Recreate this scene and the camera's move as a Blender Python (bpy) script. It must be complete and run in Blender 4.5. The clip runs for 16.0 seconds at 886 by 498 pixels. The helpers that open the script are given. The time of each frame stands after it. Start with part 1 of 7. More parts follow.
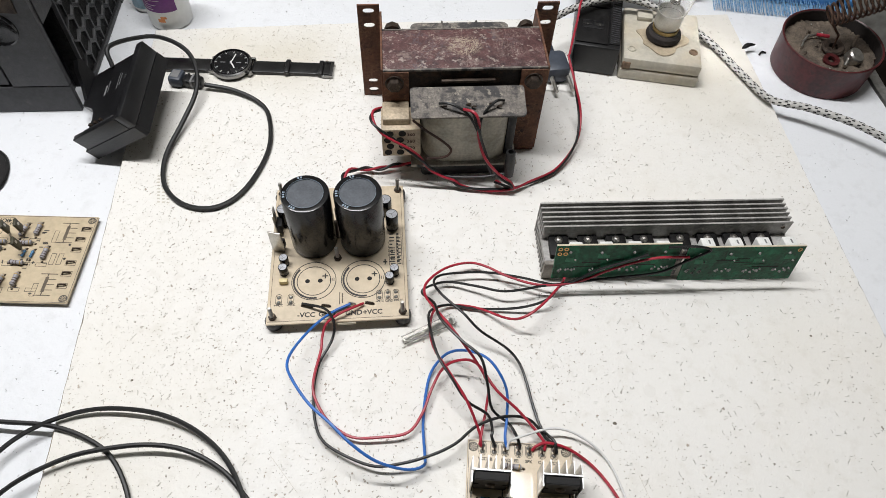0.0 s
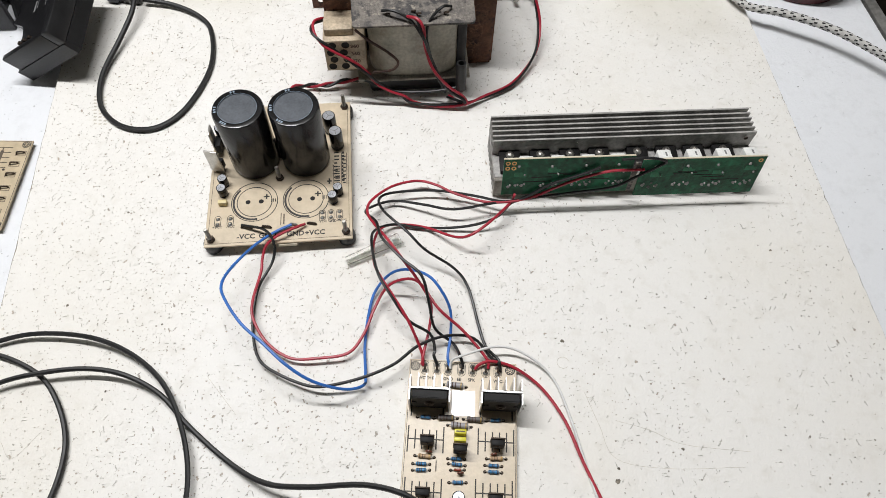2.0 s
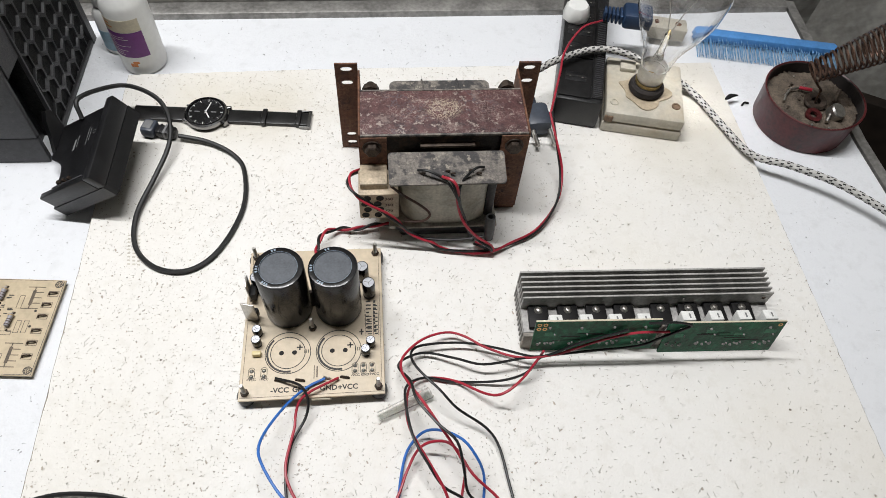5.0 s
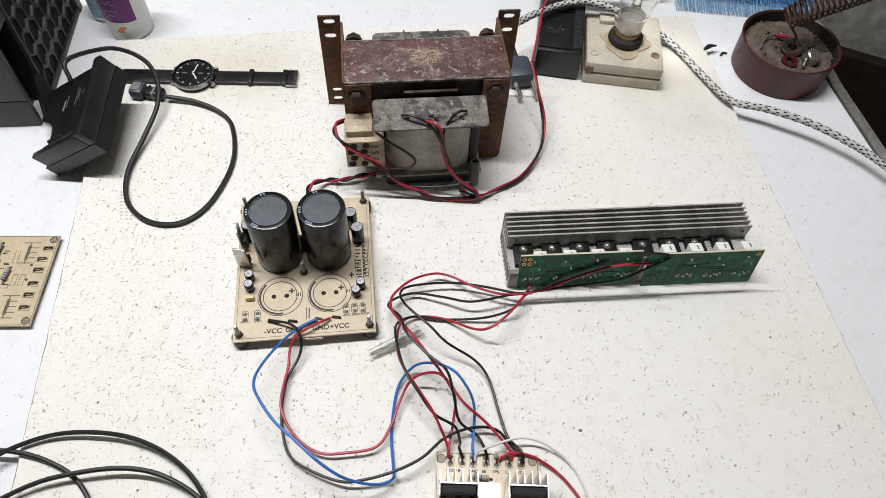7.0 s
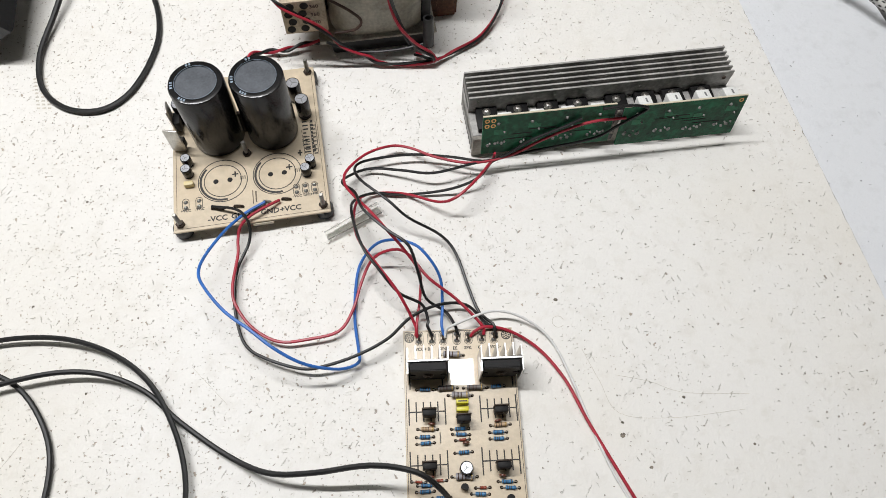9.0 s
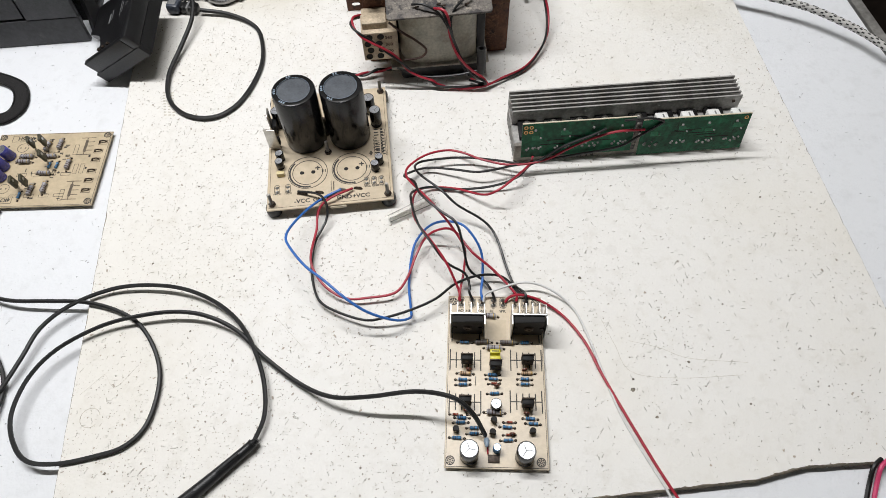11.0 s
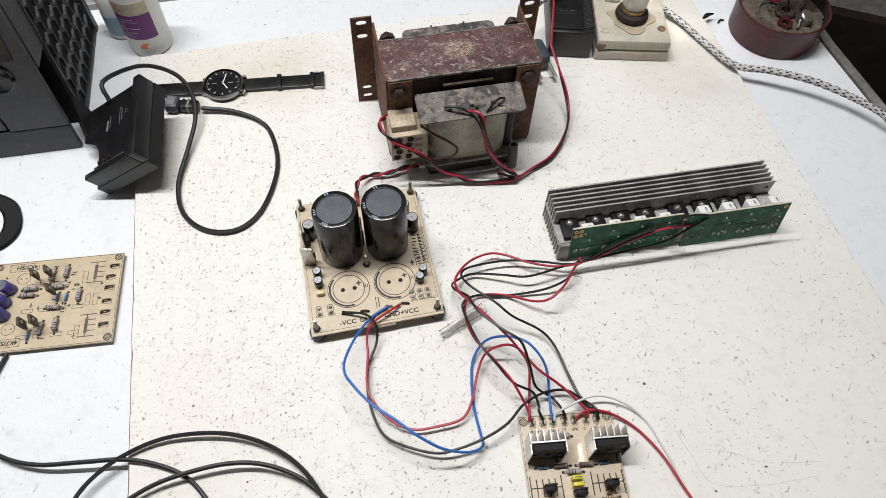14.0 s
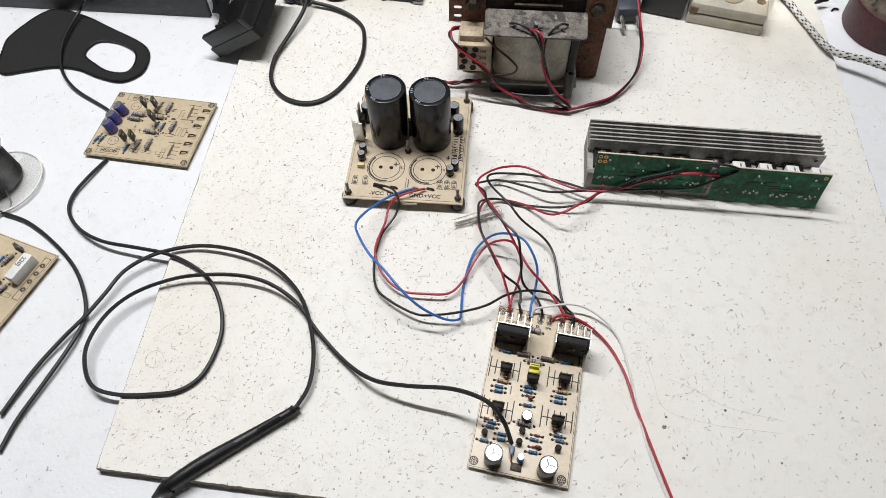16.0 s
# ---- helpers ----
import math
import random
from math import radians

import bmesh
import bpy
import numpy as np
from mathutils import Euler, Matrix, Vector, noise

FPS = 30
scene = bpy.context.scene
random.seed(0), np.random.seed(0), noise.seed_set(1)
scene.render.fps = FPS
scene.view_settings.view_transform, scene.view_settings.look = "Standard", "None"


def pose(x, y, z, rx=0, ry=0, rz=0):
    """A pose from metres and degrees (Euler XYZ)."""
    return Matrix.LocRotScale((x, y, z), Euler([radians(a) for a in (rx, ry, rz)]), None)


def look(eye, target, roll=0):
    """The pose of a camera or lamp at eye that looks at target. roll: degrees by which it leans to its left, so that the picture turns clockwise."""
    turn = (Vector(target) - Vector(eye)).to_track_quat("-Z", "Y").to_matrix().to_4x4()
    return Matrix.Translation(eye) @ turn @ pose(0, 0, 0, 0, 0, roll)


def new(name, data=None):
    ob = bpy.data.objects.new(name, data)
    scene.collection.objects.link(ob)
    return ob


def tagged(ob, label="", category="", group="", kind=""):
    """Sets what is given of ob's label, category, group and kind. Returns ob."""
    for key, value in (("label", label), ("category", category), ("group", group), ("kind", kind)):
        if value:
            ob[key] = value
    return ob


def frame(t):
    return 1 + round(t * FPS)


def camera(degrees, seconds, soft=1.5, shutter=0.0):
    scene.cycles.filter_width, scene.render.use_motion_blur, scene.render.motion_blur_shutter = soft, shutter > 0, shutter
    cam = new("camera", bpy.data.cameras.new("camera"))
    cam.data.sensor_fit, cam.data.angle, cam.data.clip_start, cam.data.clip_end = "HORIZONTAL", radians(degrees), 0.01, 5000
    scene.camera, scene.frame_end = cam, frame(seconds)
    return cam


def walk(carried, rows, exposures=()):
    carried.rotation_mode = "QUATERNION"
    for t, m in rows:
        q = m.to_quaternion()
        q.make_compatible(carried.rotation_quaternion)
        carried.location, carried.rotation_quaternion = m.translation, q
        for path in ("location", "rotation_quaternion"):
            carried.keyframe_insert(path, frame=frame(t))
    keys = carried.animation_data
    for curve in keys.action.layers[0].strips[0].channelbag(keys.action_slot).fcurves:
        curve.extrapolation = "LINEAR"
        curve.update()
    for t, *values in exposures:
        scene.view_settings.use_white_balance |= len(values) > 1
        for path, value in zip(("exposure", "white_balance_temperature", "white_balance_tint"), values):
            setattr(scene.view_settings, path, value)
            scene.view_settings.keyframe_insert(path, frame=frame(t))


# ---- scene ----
cam = camera(67.3, 16.0, soft=0.8)
PATH = [
    (0, (0.057, 0.041, 0.465), (0.027, 1.164, -1.189), 3.0),
    (0.5, (0.087, 0.029, 0.466), (0.06, 1.107, -1.218), 1.7),
    (1, (0.116, 0.031, 0.45), (0.097, 1.045, -1.274), 1.1),
    (1.5, (0.114, 0.033, 0.444), (0.099, 1.041, -1.284), 1.4),
    (2, (0.102, 0.041, 0.441), (0.073, 1.007, -1.31), 1.9),
    (2.5, (0.11, 0.035, 0.438), (0.071, 1.013, -1.306), 2.0),
    (3, (0.099, 0.073, 0.462), (0.16, 1.035, -1.291), 9.1),
    (3.5, (0.087, 0.075, 0.473), (0.139, 1.104, -1.241), 7.2),
    (4, (0.083, 0.08, 0.476), (0.108, 1.128, -1.228), 4.8),
    (4.5, (0.071, 0.088, 0.486), (0.072, 1.209, -1.17), 4.1),
    (4.7, (0.058, 0.097, 0.49), (0.074, 1.211, -1.171), 5.3),
    (6.8, (0.063, 0.061, 0.485), (0.083, 1.174, -1.177), 4.6),
    (7, (0.068, 0.055, 0.478), (0.098, 1.154, -1.193), 4.2),
    (7.5, (0.057, 0.069, 0.485), (0.124, 1.055, -1.254), 6.1),
    (8, (0.082, 0.07, 0.47), (0.161, 1.069, -1.261), 4.6),
    (8.5, (0.089, 0.065, 0.449), (0.216, 1.002, -1.313), 6.4),
    (9, (0.085, 0.055, 0.43), (0.175, 0.903, -1.379), 4.3),
    (9.5, (0.076, 0.059, 0.423), (0.182, 0.861, -1.406), 5.5),
    (10, (0.083, 0.047, 0.439), (0.12, 0.865, -1.386), 0.5),
    (10.2, (0.093, 0.02, 0.447), (0.097, 0.908, -1.345), -1.1),
    (12.3, (0.081, -0.066, 0.505), (-0.028, 1.005, -1.18), -2.3),
    (12.5, (0.066, -0.036, 0.504), (0.016, 1.041, -1.181), -1.5),
    (13, (0.045, 0.019, 0.499), (0.093, 1.067, -1.204), -2.0),
    (13.5, (0.012, 0.034, 0.504), (0.107, 1.093, -1.19), 1.0),
    (14, (-0.004, 0.039, 0.504), (0.115, 1.091, -1.193), 2.8),
    (14.5, (0.004, 0.035, 0.502), (0.102, 1.093, -1.192), 2.3),
    (15, (0.054, 0.01, 0.507), (0.067, 1.085, -1.18), 2.1),
    (15.5, (0.091, -0.049, 0.5), (-0.076, 1.036, -1.172), 0.7),
    (16, (0.098, -0.06, 0.494), (-0.172, 0.969, -1.199), -1.9),
]

walk(cam, [(t, look(eye, target, roll)) for t, eye, target, roll in PATH])

# ---- light: one long tube over the back of the bench, in a closed room ----
world = bpy.data.worlds.new("room_air")
scene.world = world
world.use_nodes = True
world.node_tree.nodes["Background"].inputs[0].default_value = (0.9, 0.95, 1.0, 1)
world.node_tree.nodes["Background"].inputs[1].default_value = 0.1
scene.view_settings.exposure = 0.0

tube_data = bpy.data.lights.new("tube_light", "AREA")
tube_data.shape, tube_data.size, tube_data.size_y = "RECTANGLE", 1.2, 0.04
tube_data.energy, tube_data.color = 29.4, (0.985, 0.985, 1.0)
tube = new("tube_light", tube_data)
tube.matrix_world = look((-0.34, 0.54, 1.50), (-0.34, 0.40, 0.0))

# ---- materials ----


def rgba(c):
    return (c[0], c[1], c[2], 1.0)


def mat(name, color, rough=0.5, metal=0.0, var=0.12, scale=60.0, bump=0.0, bump_scale=400.0, dark=None, spec=0.5, coat=0.0, rvar=0.15):
    """Principled surface with a broad and a fine variation of colour, roughness and relief, in object space."""
    m = bpy.data.materials.new(name)
    m.use_nodes = True
    n, l = m.node_tree.nodes, m.node_tree.links
    b = n["Principled BSDF"]
    tc = n.new("ShaderNodeTexCoord")
    big, fine = n.new("ShaderNodeTexNoise"), n.new("ShaderNodeTexNoise")
    big.inputs["Scale"].default_value, fine.inputs["Scale"].default_value = scale, scale * 7
    big.inputs["Detail"].default_value = 4
    l.new(tc.outputs["Object"], big.inputs["Vector"])
    l.new(tc.outputs["Object"], fine.inputs["Vector"])
    mix = n.new("ShaderNodeMix")
    mix.data_type = "FLOAT"
    mix.inputs[0].default_value = 0.4
    l.new(big.outputs["Fac"], mix.inputs[2])
    l.new(fine.outputs["Fac"], mix.inputs[3])
    ramp = n.new("ShaderNodeValToRGB")
    lo = dark if dark else tuple(c * (1 - var * 2) for c in color)
    hi = tuple(min(1, c * (1 + var)) for c in color)
    ramp.color_ramp.elements[0].position, ramp.color_ramp.elements[1].position = 0.32, 0.68
    ramp.color_ramp.elements[0].color, ramp.color_ramp.elements[1].color = rgba(lo), rgba(hi)
    l.new(mix.outputs[0], ramp.inputs[0])
    l.new(ramp.outputs[0], b.inputs["Base Color"])
    mr = n.new("ShaderNodeMapRange")
    mr.inputs[3].default_value, mr.inputs[4].default_value = max(0.03, rough - rvar), min(1, rough + rvar)
    l.new(big.outputs["Fac"], mr.inputs[0])
    l.new(mr.outputs[0], b.inputs["Roughness"])
    b.inputs["Metallic"].default_value = metal
    b.inputs["Specular IOR Level"].default_value = spec
    b.inputs["Coat Weight"].default_value = coat
    b.inputs["Coat Roughness"].default_value = 0.14
    if bump:
        bt, bp = n.new("ShaderNodeTexNoise"), n.new("ShaderNodeBump")
        bt.inputs["Scale"].default_value = bump_scale
        bp.inputs["Strength"].default_value, bp.inputs["Distance"].default_value = bump, 0.001
        l.new(tc.outputs["Object"], bt.inputs["Vector"])
        l.new(bt.outputs["Fac"], bp.inputs["Height"])
        l.new(bp.outputs["Normal"], b.inputs["Normal"])
    return m


def glass(name, color=(1, 1, 1), rough=0.02, ior=1.45):
    m = bpy.data.materials.new(name)
    m.use_nodes = True
    b = m.node_tree.nodes["Principled BSDF"]
    b.inputs["Base Color"].default_value = rgba(color)
    b.inputs["Roughness"].default_value = rough
    b.inputs["IOR"].default_value = ior
    b.inputs["Transmission Weight"].default_value = 1.0
    return m


def chipped(name, base, yellow, pit, speck=1.0, warm=0.35):
    """Old white paint: yellowed blotches, pits and chips of several sizes, hairline scratches."""
    m = bpy.data.materials.new(name)
    m.use_nodes = True
    n, l = m.node_tree.nodes, m.node_tree.links
    b = n["Principled BSDF"]
    tc = n.new("ShaderNodeTexCoord")

    def noise_tex(s, detail=3.0, vec=None, rough_=0.5):
        t = n.new("ShaderNodeTexNoise")
        t.inputs["Scale"].default_value, t.inputs["Detail"].default_value = s, detail
        t.inputs["Roughness"].default_value = rough_
        l.new(vec or tc.outputs["Object"], t.inputs["Vector"])
        return t

    def math_(op, a, c=None, clamp=False):
        t = n.new("ShaderNodeMath")
        t.operation, t.use_clamp = op, clamp
        for i, v in enumerate((a, c)):
            if v is None:
                continue
            if isinstance(v, (int, float)):
                t.inputs[i].default_value = v
            else:
                l.new(v, t.inputs[i])
        return t.outputs[0]

    def blend(f, a, c):
        t = n.new("ShaderNodeMix")
        t.data_type = "RGBA"
        l.new(f, t.inputs[0])
        for i, v in ((6, a), (7, c)):
            if isinstance(v, tuple):
                t.inputs[i].default_value = rgba(v)
            else:
                l.new(v, t.inputs[i])
        return t.outputs[2]

    # a warped space makes the chips irregular
    wn = noise_tex(760, 4, None, 0.7)
    add = n.new("ShaderNodeVectorMath")
    add.operation = "MULTIPLY_ADD"
    l.new(wn.outputs["Color"], add.inputs[0])
    add.inputs[1].default_value = (0.0030, 0.0030, 0.0)
    l.new(tc.outputs["Object"], add.inputs[2])

    def spots(cell, share, lo, hi, stretch=1.0, turn=0.0):
        mp = n.new("ShaderNodeMapping")
        mp.vector_type = "TEXTURE"
        mp.inputs["Scale"].default_value = (1 / cell, 1 / (cell * stretch), 1.0)
        mp.inputs["Rotation"].default_value = (0, 0, turn)
        l.new(add.outputs[0], mp.inputs[0])
        v = n.new("ShaderNodeTexVoronoi")
        v.voronoi_dimensions = "2D"
        v.inputs["Scale"].default_value = 1.0
        l.new(mp.outputs[0], v.inputs["Vector"])
        sep = n.new("ShaderNodeSeparateColor")
        l.new(v.outputs["Color"], sep.inputs[0])
        on = math_("LESS_THAN", sep.outputs[0], share)
        size = n.new("ShaderNodeMapRange")
        l.new(sep.outputs[1], size.inputs[0])
        size.inputs[3].default_value, size.inputs[4].default_value = lo, hi
        inside = math_("LESS_THAN", v.outputs["Distance"], size.outputs[0])
        return math_("MULTIPLY", on, inside), sep.outputs[2]

    # wear is heaviest on the side that faces the bench's small boards
    dens = noise_tex(9, 2)
    sx, side = n.new("ShaderNodeSeparateXYZ"), n.new("ShaderNodeMapRange")
    l.new(tc.outputs["Object"], sx.inputs[0])
    l.new(sx.outputs[0], side.inputs[0])
    side.inputs[1].default_value, side.inputs[2].default_value = -0.05, 0.26
    side.inputs[3].default_value, side.inputs[4].default_value = 0.12, -0.18
    gate = n.new("ShaderNodeMapRange")
    l.new(math_("ADD", dens.outputs["Fac"], side.outputs[0]), gate.inputs[0])
    gate.inputs[1].default_value, gate.inputs[2].default_value = 0.30, 0.66
    gate.inputs[3].default_value, gate.inputs[4].default_value = 0.10, 1.0
    small, tone = spots(185, 0.42 * speck, 0.045, 0.115)
    longs, tone2 = spots(115, 0.13 * speck, 0.04, 0.085, 0.42, 0.5)
    cross, tone7 = spots(140, 0.13 * speck, 0.04, 0.09, 0.45, 2.3)
    dents, tone6 = spots(80, 0.30 * speck, 0.04, 0.10, 0.55, 2.1)
    large, tone3 = spots(34, 0.09 * speck, 0.018, 0.036)
    rim, tone4 = spots(19, 0.05 * speck, 0.06, 0.11)
    sm = math_("MULTIPLY", small, math_("GREATER_THAN", gate.outputs[0], tone))
    lg = math_("MULTIPLY", math_("MAXIMUM", longs, cross), math_("GREATER_THAN", gate.outputs[0], math_("MULTIPLY", math_("ADD", tone2, tone7), 0.5)))
    tiny, tone5 = spots(430, 0.34 * speck, 0.06, 0.13)
    tn = math_("MULTIPLY", tiny, math_("GREATER_THAN", gate.outputs[0], tone5))
    pits = math_("MAXIMUM", math_("MAXIMUM", math_("MAXIMUM", sm, lg), tn), large, True)
    # blotches
    blot = noise_tex(5.5, 5, None, 0.6)
    bl = n.new("ShaderNodeMapRange")
    l.new(blot.outputs["Fac"], bl.inputs[0])
    bl.inputs[1].default_value, bl.inputs[2].default_value = 0.45, 0.75
    bl.inputs[4].default_value = warm
    fine = noise_tex(75, 4, None, 0.65)
    fr = n.new("ShaderNodeMapRange")
    l.new(fine.outputs["Fac"], fr.inputs[0])
    fr.inputs[1].default_value, fr.inputs[2].default_value = 0.52, 0.78
    fr.inputs[4].default_value = 0.3
    col = blend(bl.outputs[0], base, yellow)
    col = blend(fr.outputs[0], col, tuple(c * 0.78 for c in yellow))
    # short hairline scratches in three directions
    scr = None
    for turn, cell in ((0.4, 420.0), (1.7, 520.0), (2.6, 360.0)):
        hair, tone_h = spots(cell, 0.085 * speck, 0.04, 0.11, 0.11, turn)
        scr = hair if scr is None else math_("MAXIMUM", scr, hair)
    col = blend(math_("MULTIPLY", scr, 0.6), col, tuple(c * 0.5 for c in yellow))
    col = blend(math_("MULTIPLY", dents, 0.10), col, tuple(c * 0.62 for c in yellow))
    col = blend(math_("MULTIPLY", rim, 0.08), col, tuple(c * 0.55 for c in yellow))
    tint = n.new("ShaderNodeValToRGB")
    tint.color_ramp.elements[0].color, tint.color_ramp.elements[1].color = rgba(pit), rgba(tuple(min(1, c * 3.2) for c in pit))
    l.new(tone, tint.inputs[0])
    col = blend(math_("MULTIPLY", pits, 0.72), col, tint.outputs[0])
    l.new(col, b.inputs["Base Color"])
    rr = n.new("ShaderNodeMapRange")
    l.new(fine.outputs["Fac"], rr.inputs[0])
    rr.inputs[3].default_value, rr.inputs[4].default_value = 0.42, 0.72
    l.new(rr.outputs[0], b.inputs["Roughness"])
    b.inputs["Specular IOR Level"].default_value = 0.34
    fine2 = noise_tex(330, 3, None, 0.6)
    hgt = math_("SUBTRACT", math_("ADD", math_("MULTIPLY", fine.outputs["Fac"], 0.3), math_("MULTIPLY", fine2.outputs["Fac"], 0.35)), math_("MAXIMUM", math_("MAXIMUM", pits, math_("MULTIPLY", dents, 0.7)), math_("MULTIPLY", scr, 0.3)))
    bp = n.new("ShaderNodeBump")
    bp.inputs["Strength"].default_value, bp.inputs["Distance"].default_value = 0.95, 0.0013
    l.new(hgt, bp.inputs["Height"])
    l.new(bp.outputs["Normal"], b.inputs["Normal"])
    return m


M_BOARD = chipped("old_white_paint", (0.775, 0.760, 0.722), (0.69, 0.64, 0.535), (0.13, 0.10, 0.07))
M_TABLE = chipped("white_laminate", (0.735, 0.748, 0.766), (0.65, 0.655, 0.65), (0.14, 0.14, 0.14), 0.12, 0.25)
# bare ply of the board edge, darkened to stand for its shadow line too
M_PLY = mat("shaded_edge_ply", (0.29, 0.25, 0.19), 0.85, 0, 0.3, 90, 0.6, 300)
M_CEMENT = mat("grey_cement", (0.40, 0.39, 0.355), 0.9, 0, 0.3, 12, 0.8, 60)
M_WALL = mat("room_paint", (0.36, 0.36, 0.35), 0.9, 0, 0.05, 3)
M_FLOOR = mat("dark_floor", (0.010, 0.008, 0.006), 0.9, 0, 0.3, 8, 0.4, 80, spec=0.08)
M_DARKPANEL = mat("dark_panel", (0.016, 0.011, 0.008), 0.8, 0, 0.3, 8, 0.4, 80, spec=0.15)
M_TRIM = mat("metal_trim", (0.34, 0.33, 0.31), 0.5, 0.6, 0.25, 30, 0.3, 200)
M_PCB = mat("phenolic_pcb", (0.585, 0.485, 0.345), 0.42, 0, 0.09, 45, 0.15, 700, coat=0.28)
M_PCB.node_tree.nodes["Principled BSDF"].inputs["Coat Roughness"].default_value = 0.26
M_PCBOLD = mat("aged_phenolic_pcb", (0.53, 0.43, 0.285), 0.42, 0, 0.10, 45, 0.25, 700, coat=0.2)
M_LACQUER = mat("lacquered_pcb", (0.585, 0.485, 0.345), 0.14, 0, 0.07, 45, 0.05, 900, coat=1.0, rvar=0.05)
M_INK = mat("silk_print", (0.035, 0.03, 0.025), 0.6, 0, 0.3, 200)
M_INKSOFT = mat("worn_silk_print", (0.12, 0.09, 0.06), 0.6, 0, 0.3, 200)
M_PAD = mat("solder", (0.50, 0.49, 0.46), 0.35, 0.9, 0.2, 300)
M_GREEN = mat("green_solder_mask", (0.010, 0.125, 0.055), 0.45, 0, 0.4, 40, 0.25, 500, spec=0.25)
M_LAND = mat("masked_copper", (0.016, 0.20, 0.085), 0.40, 0, 0.25, 60, 0.2, 500, spec=0.3)
M_JOINT = mat("dull_solder", (0.33, 0.33, 0.31), 0.55, 0.7, 0.3, 300)
M_COPPER = mat("bare_copper", (0.60, 0.36, 0.14), 0.35, 0.9, 0.2, 200)
M_BLACKCAP = mat("black_sleeve", (0.007, 0.007, 0.008), 0.22, 0, 0.3, 40, 0.22, 160, spec=0.4, rvar=0.09)
M_CAPTOP = mat("capacitor_top", (0.075, 0.084, 0.098), 0.5, 0, 0.2, 80, 0.1, 500)
M_BLUEPRINT = mat("sleeve_print", (0.24, 0.31, 0.38), 0.5, 0, 0.2, 200)
M_ALU = mat("aluminium", (0.62, 0.62, 0.61), 0.38, 0.9, 0.12, 120, 0.1, 600)
M_ALUTOP = mat("can_top", (0.47, 0.48, 0.51), 0.32, 0.85, 0.1, 300)
M_SINK = mat("dull_heatsink", (0.46, 0.45, 0.43), 0.5, 0.3, 0.25, 60, 0.25, 300)
# flange tone is browned and darkened to hold the shade under the green boards
M_FLANGE = mat("shaded_flange", (0.30, 0.275, 0.235), 0.6, 0.1, 0.25, 60, 0.25, 300)
M_EPOXY = mat("black_epoxy", (0.010, 0.0095, 0.0095), 0.55, 0, 0.3, 150, 0.15, 700, spec=0.22)
M_CERAMIC = mat("white_cement_resistor", (0.74, 0.74, 0.71), 0.7, 0, 0.08, 120, 0.2, 500)
M_STEEL = mat("zinc_steel", (0.52, 0.50, 0.46), 0.35, 0.95, 0.2, 200)
M_RUST = mat("rusty_bracket", (0.150, 0.066, 0.036), 0.75, 0.15, 0.45, 45, 0.7, 260, dark=(0.045, 0.020, 0.014))
M_BOLT = mat("dark_bolt", (0.075, 0.055, 0.042), 0.55, 0.6, 0.4, 150, 0.4, 400)
M_CORE = mat("core_laminations", (0.030, 0.022, 0.02), 0.6, 0.3, 0.4, 120, 0.5, 500)
M_FIBRE = mat("grey_fibre_board", (0.20, 0.178, 0.152), 0.72, 0, 0.3, 90, 1.0, 330, dark=(0.085, 0.076, 0.068))
M_LOWFIBRE = mat("pale_fibre_board", (0.36, 0.33, 0.275), 0.8, 0, 0.25, 90, 0.8, 330)
M_WINDING = mat("cream_tape_winding", (0.47, 0.445, 0.365), 0.5, 0, 0.22, 60, 0.3, 180)
M_TERM = mat("beige_terminal", (0.50, 0.405, 0.285), 0.55, 0, 0.25, 80)
M_HOLE = mat("dark_recess", (0.010, 0.009, 0.008), 0.8)
M_TAPE = mat("black_tape", (0.012, 0.012, 0.012), 0.45, 0, 0.3, 80, 0.5, 250)
M_RED = mat("red_wire", (0.40, 0.020, 0.040), 0.42, 0, 0.15, 120)
M_BLACKW = mat("black_wire", (0.008, 0.008, 0.008), 0.42, 0, 0.2, 120)
M_BLUEW = mat("blue_wire", (0.030, 0.150, 0.50), 0.42, 0, 0.12, 120)
M_WHITEW = mat("white_wire", (0.70, 0.70, 0.68), 0.45, 0, 0.06, 120)
M_CABLE = mat("black_rubber_cable", (0.010, 0.010, 0.010), 0.5, 0, 0.25, 60, 0.15, 500)
M_BLACKPL = mat("black_plastic", (0.009, 0.009, 0.010), 0.38, 0, 0.3, 50, 0.2, 900)
M_GRILLE = mat("grille_plastic", (0.022, 0.022, 0.023), 0.42, 0, 0.25, 40, 0.3, 1200, spec=0.5)
M_GREYPL = mat("charcoal_plastic", (0.055, 0.055, 0.059), 0.5, 0, 0.2, 40, 0.3, 1200)
M_MESH = mat("speaker_cloth", (0.026, 0.026, 0.026), 0.8, 0, 0.45, 420, 1.0, 900, dark=(0.002, 0.002, 0.002), spec=0.2)
M_GLOSS = mat("gloss_black", (0.008, 0.008, 0.009), 0.12, 0, 0.2, 30)
M_LEATHER = mat("black_leather", (0.010, 0.0095, 0.0095), 0.34, 0, 0.3, 120, 0.2, 900)
M_CHROME = mat("polished_steel", (0.30, 0.30, 0.30), 0.20, 1.0, 0.06, 60, rvar=0.06)
M_DIAL = mat("black_dial", (0.008, 0.008, 0.009), 0.25, 0, 0.2, 60)
M_WHITEMARK = mat("white_marks", (0.72, 0.72, 0.70), 0.5, 0, 0.05, 100)
M_PINK = mat("pink_marks", (0.62, 0.50, 0.56), 0.5, 0, 0.1, 100)
M_GREYMARK = mat("grey_marks", (0.20, 0.20, 0.20), 0.5, 0, 0.1, 100)
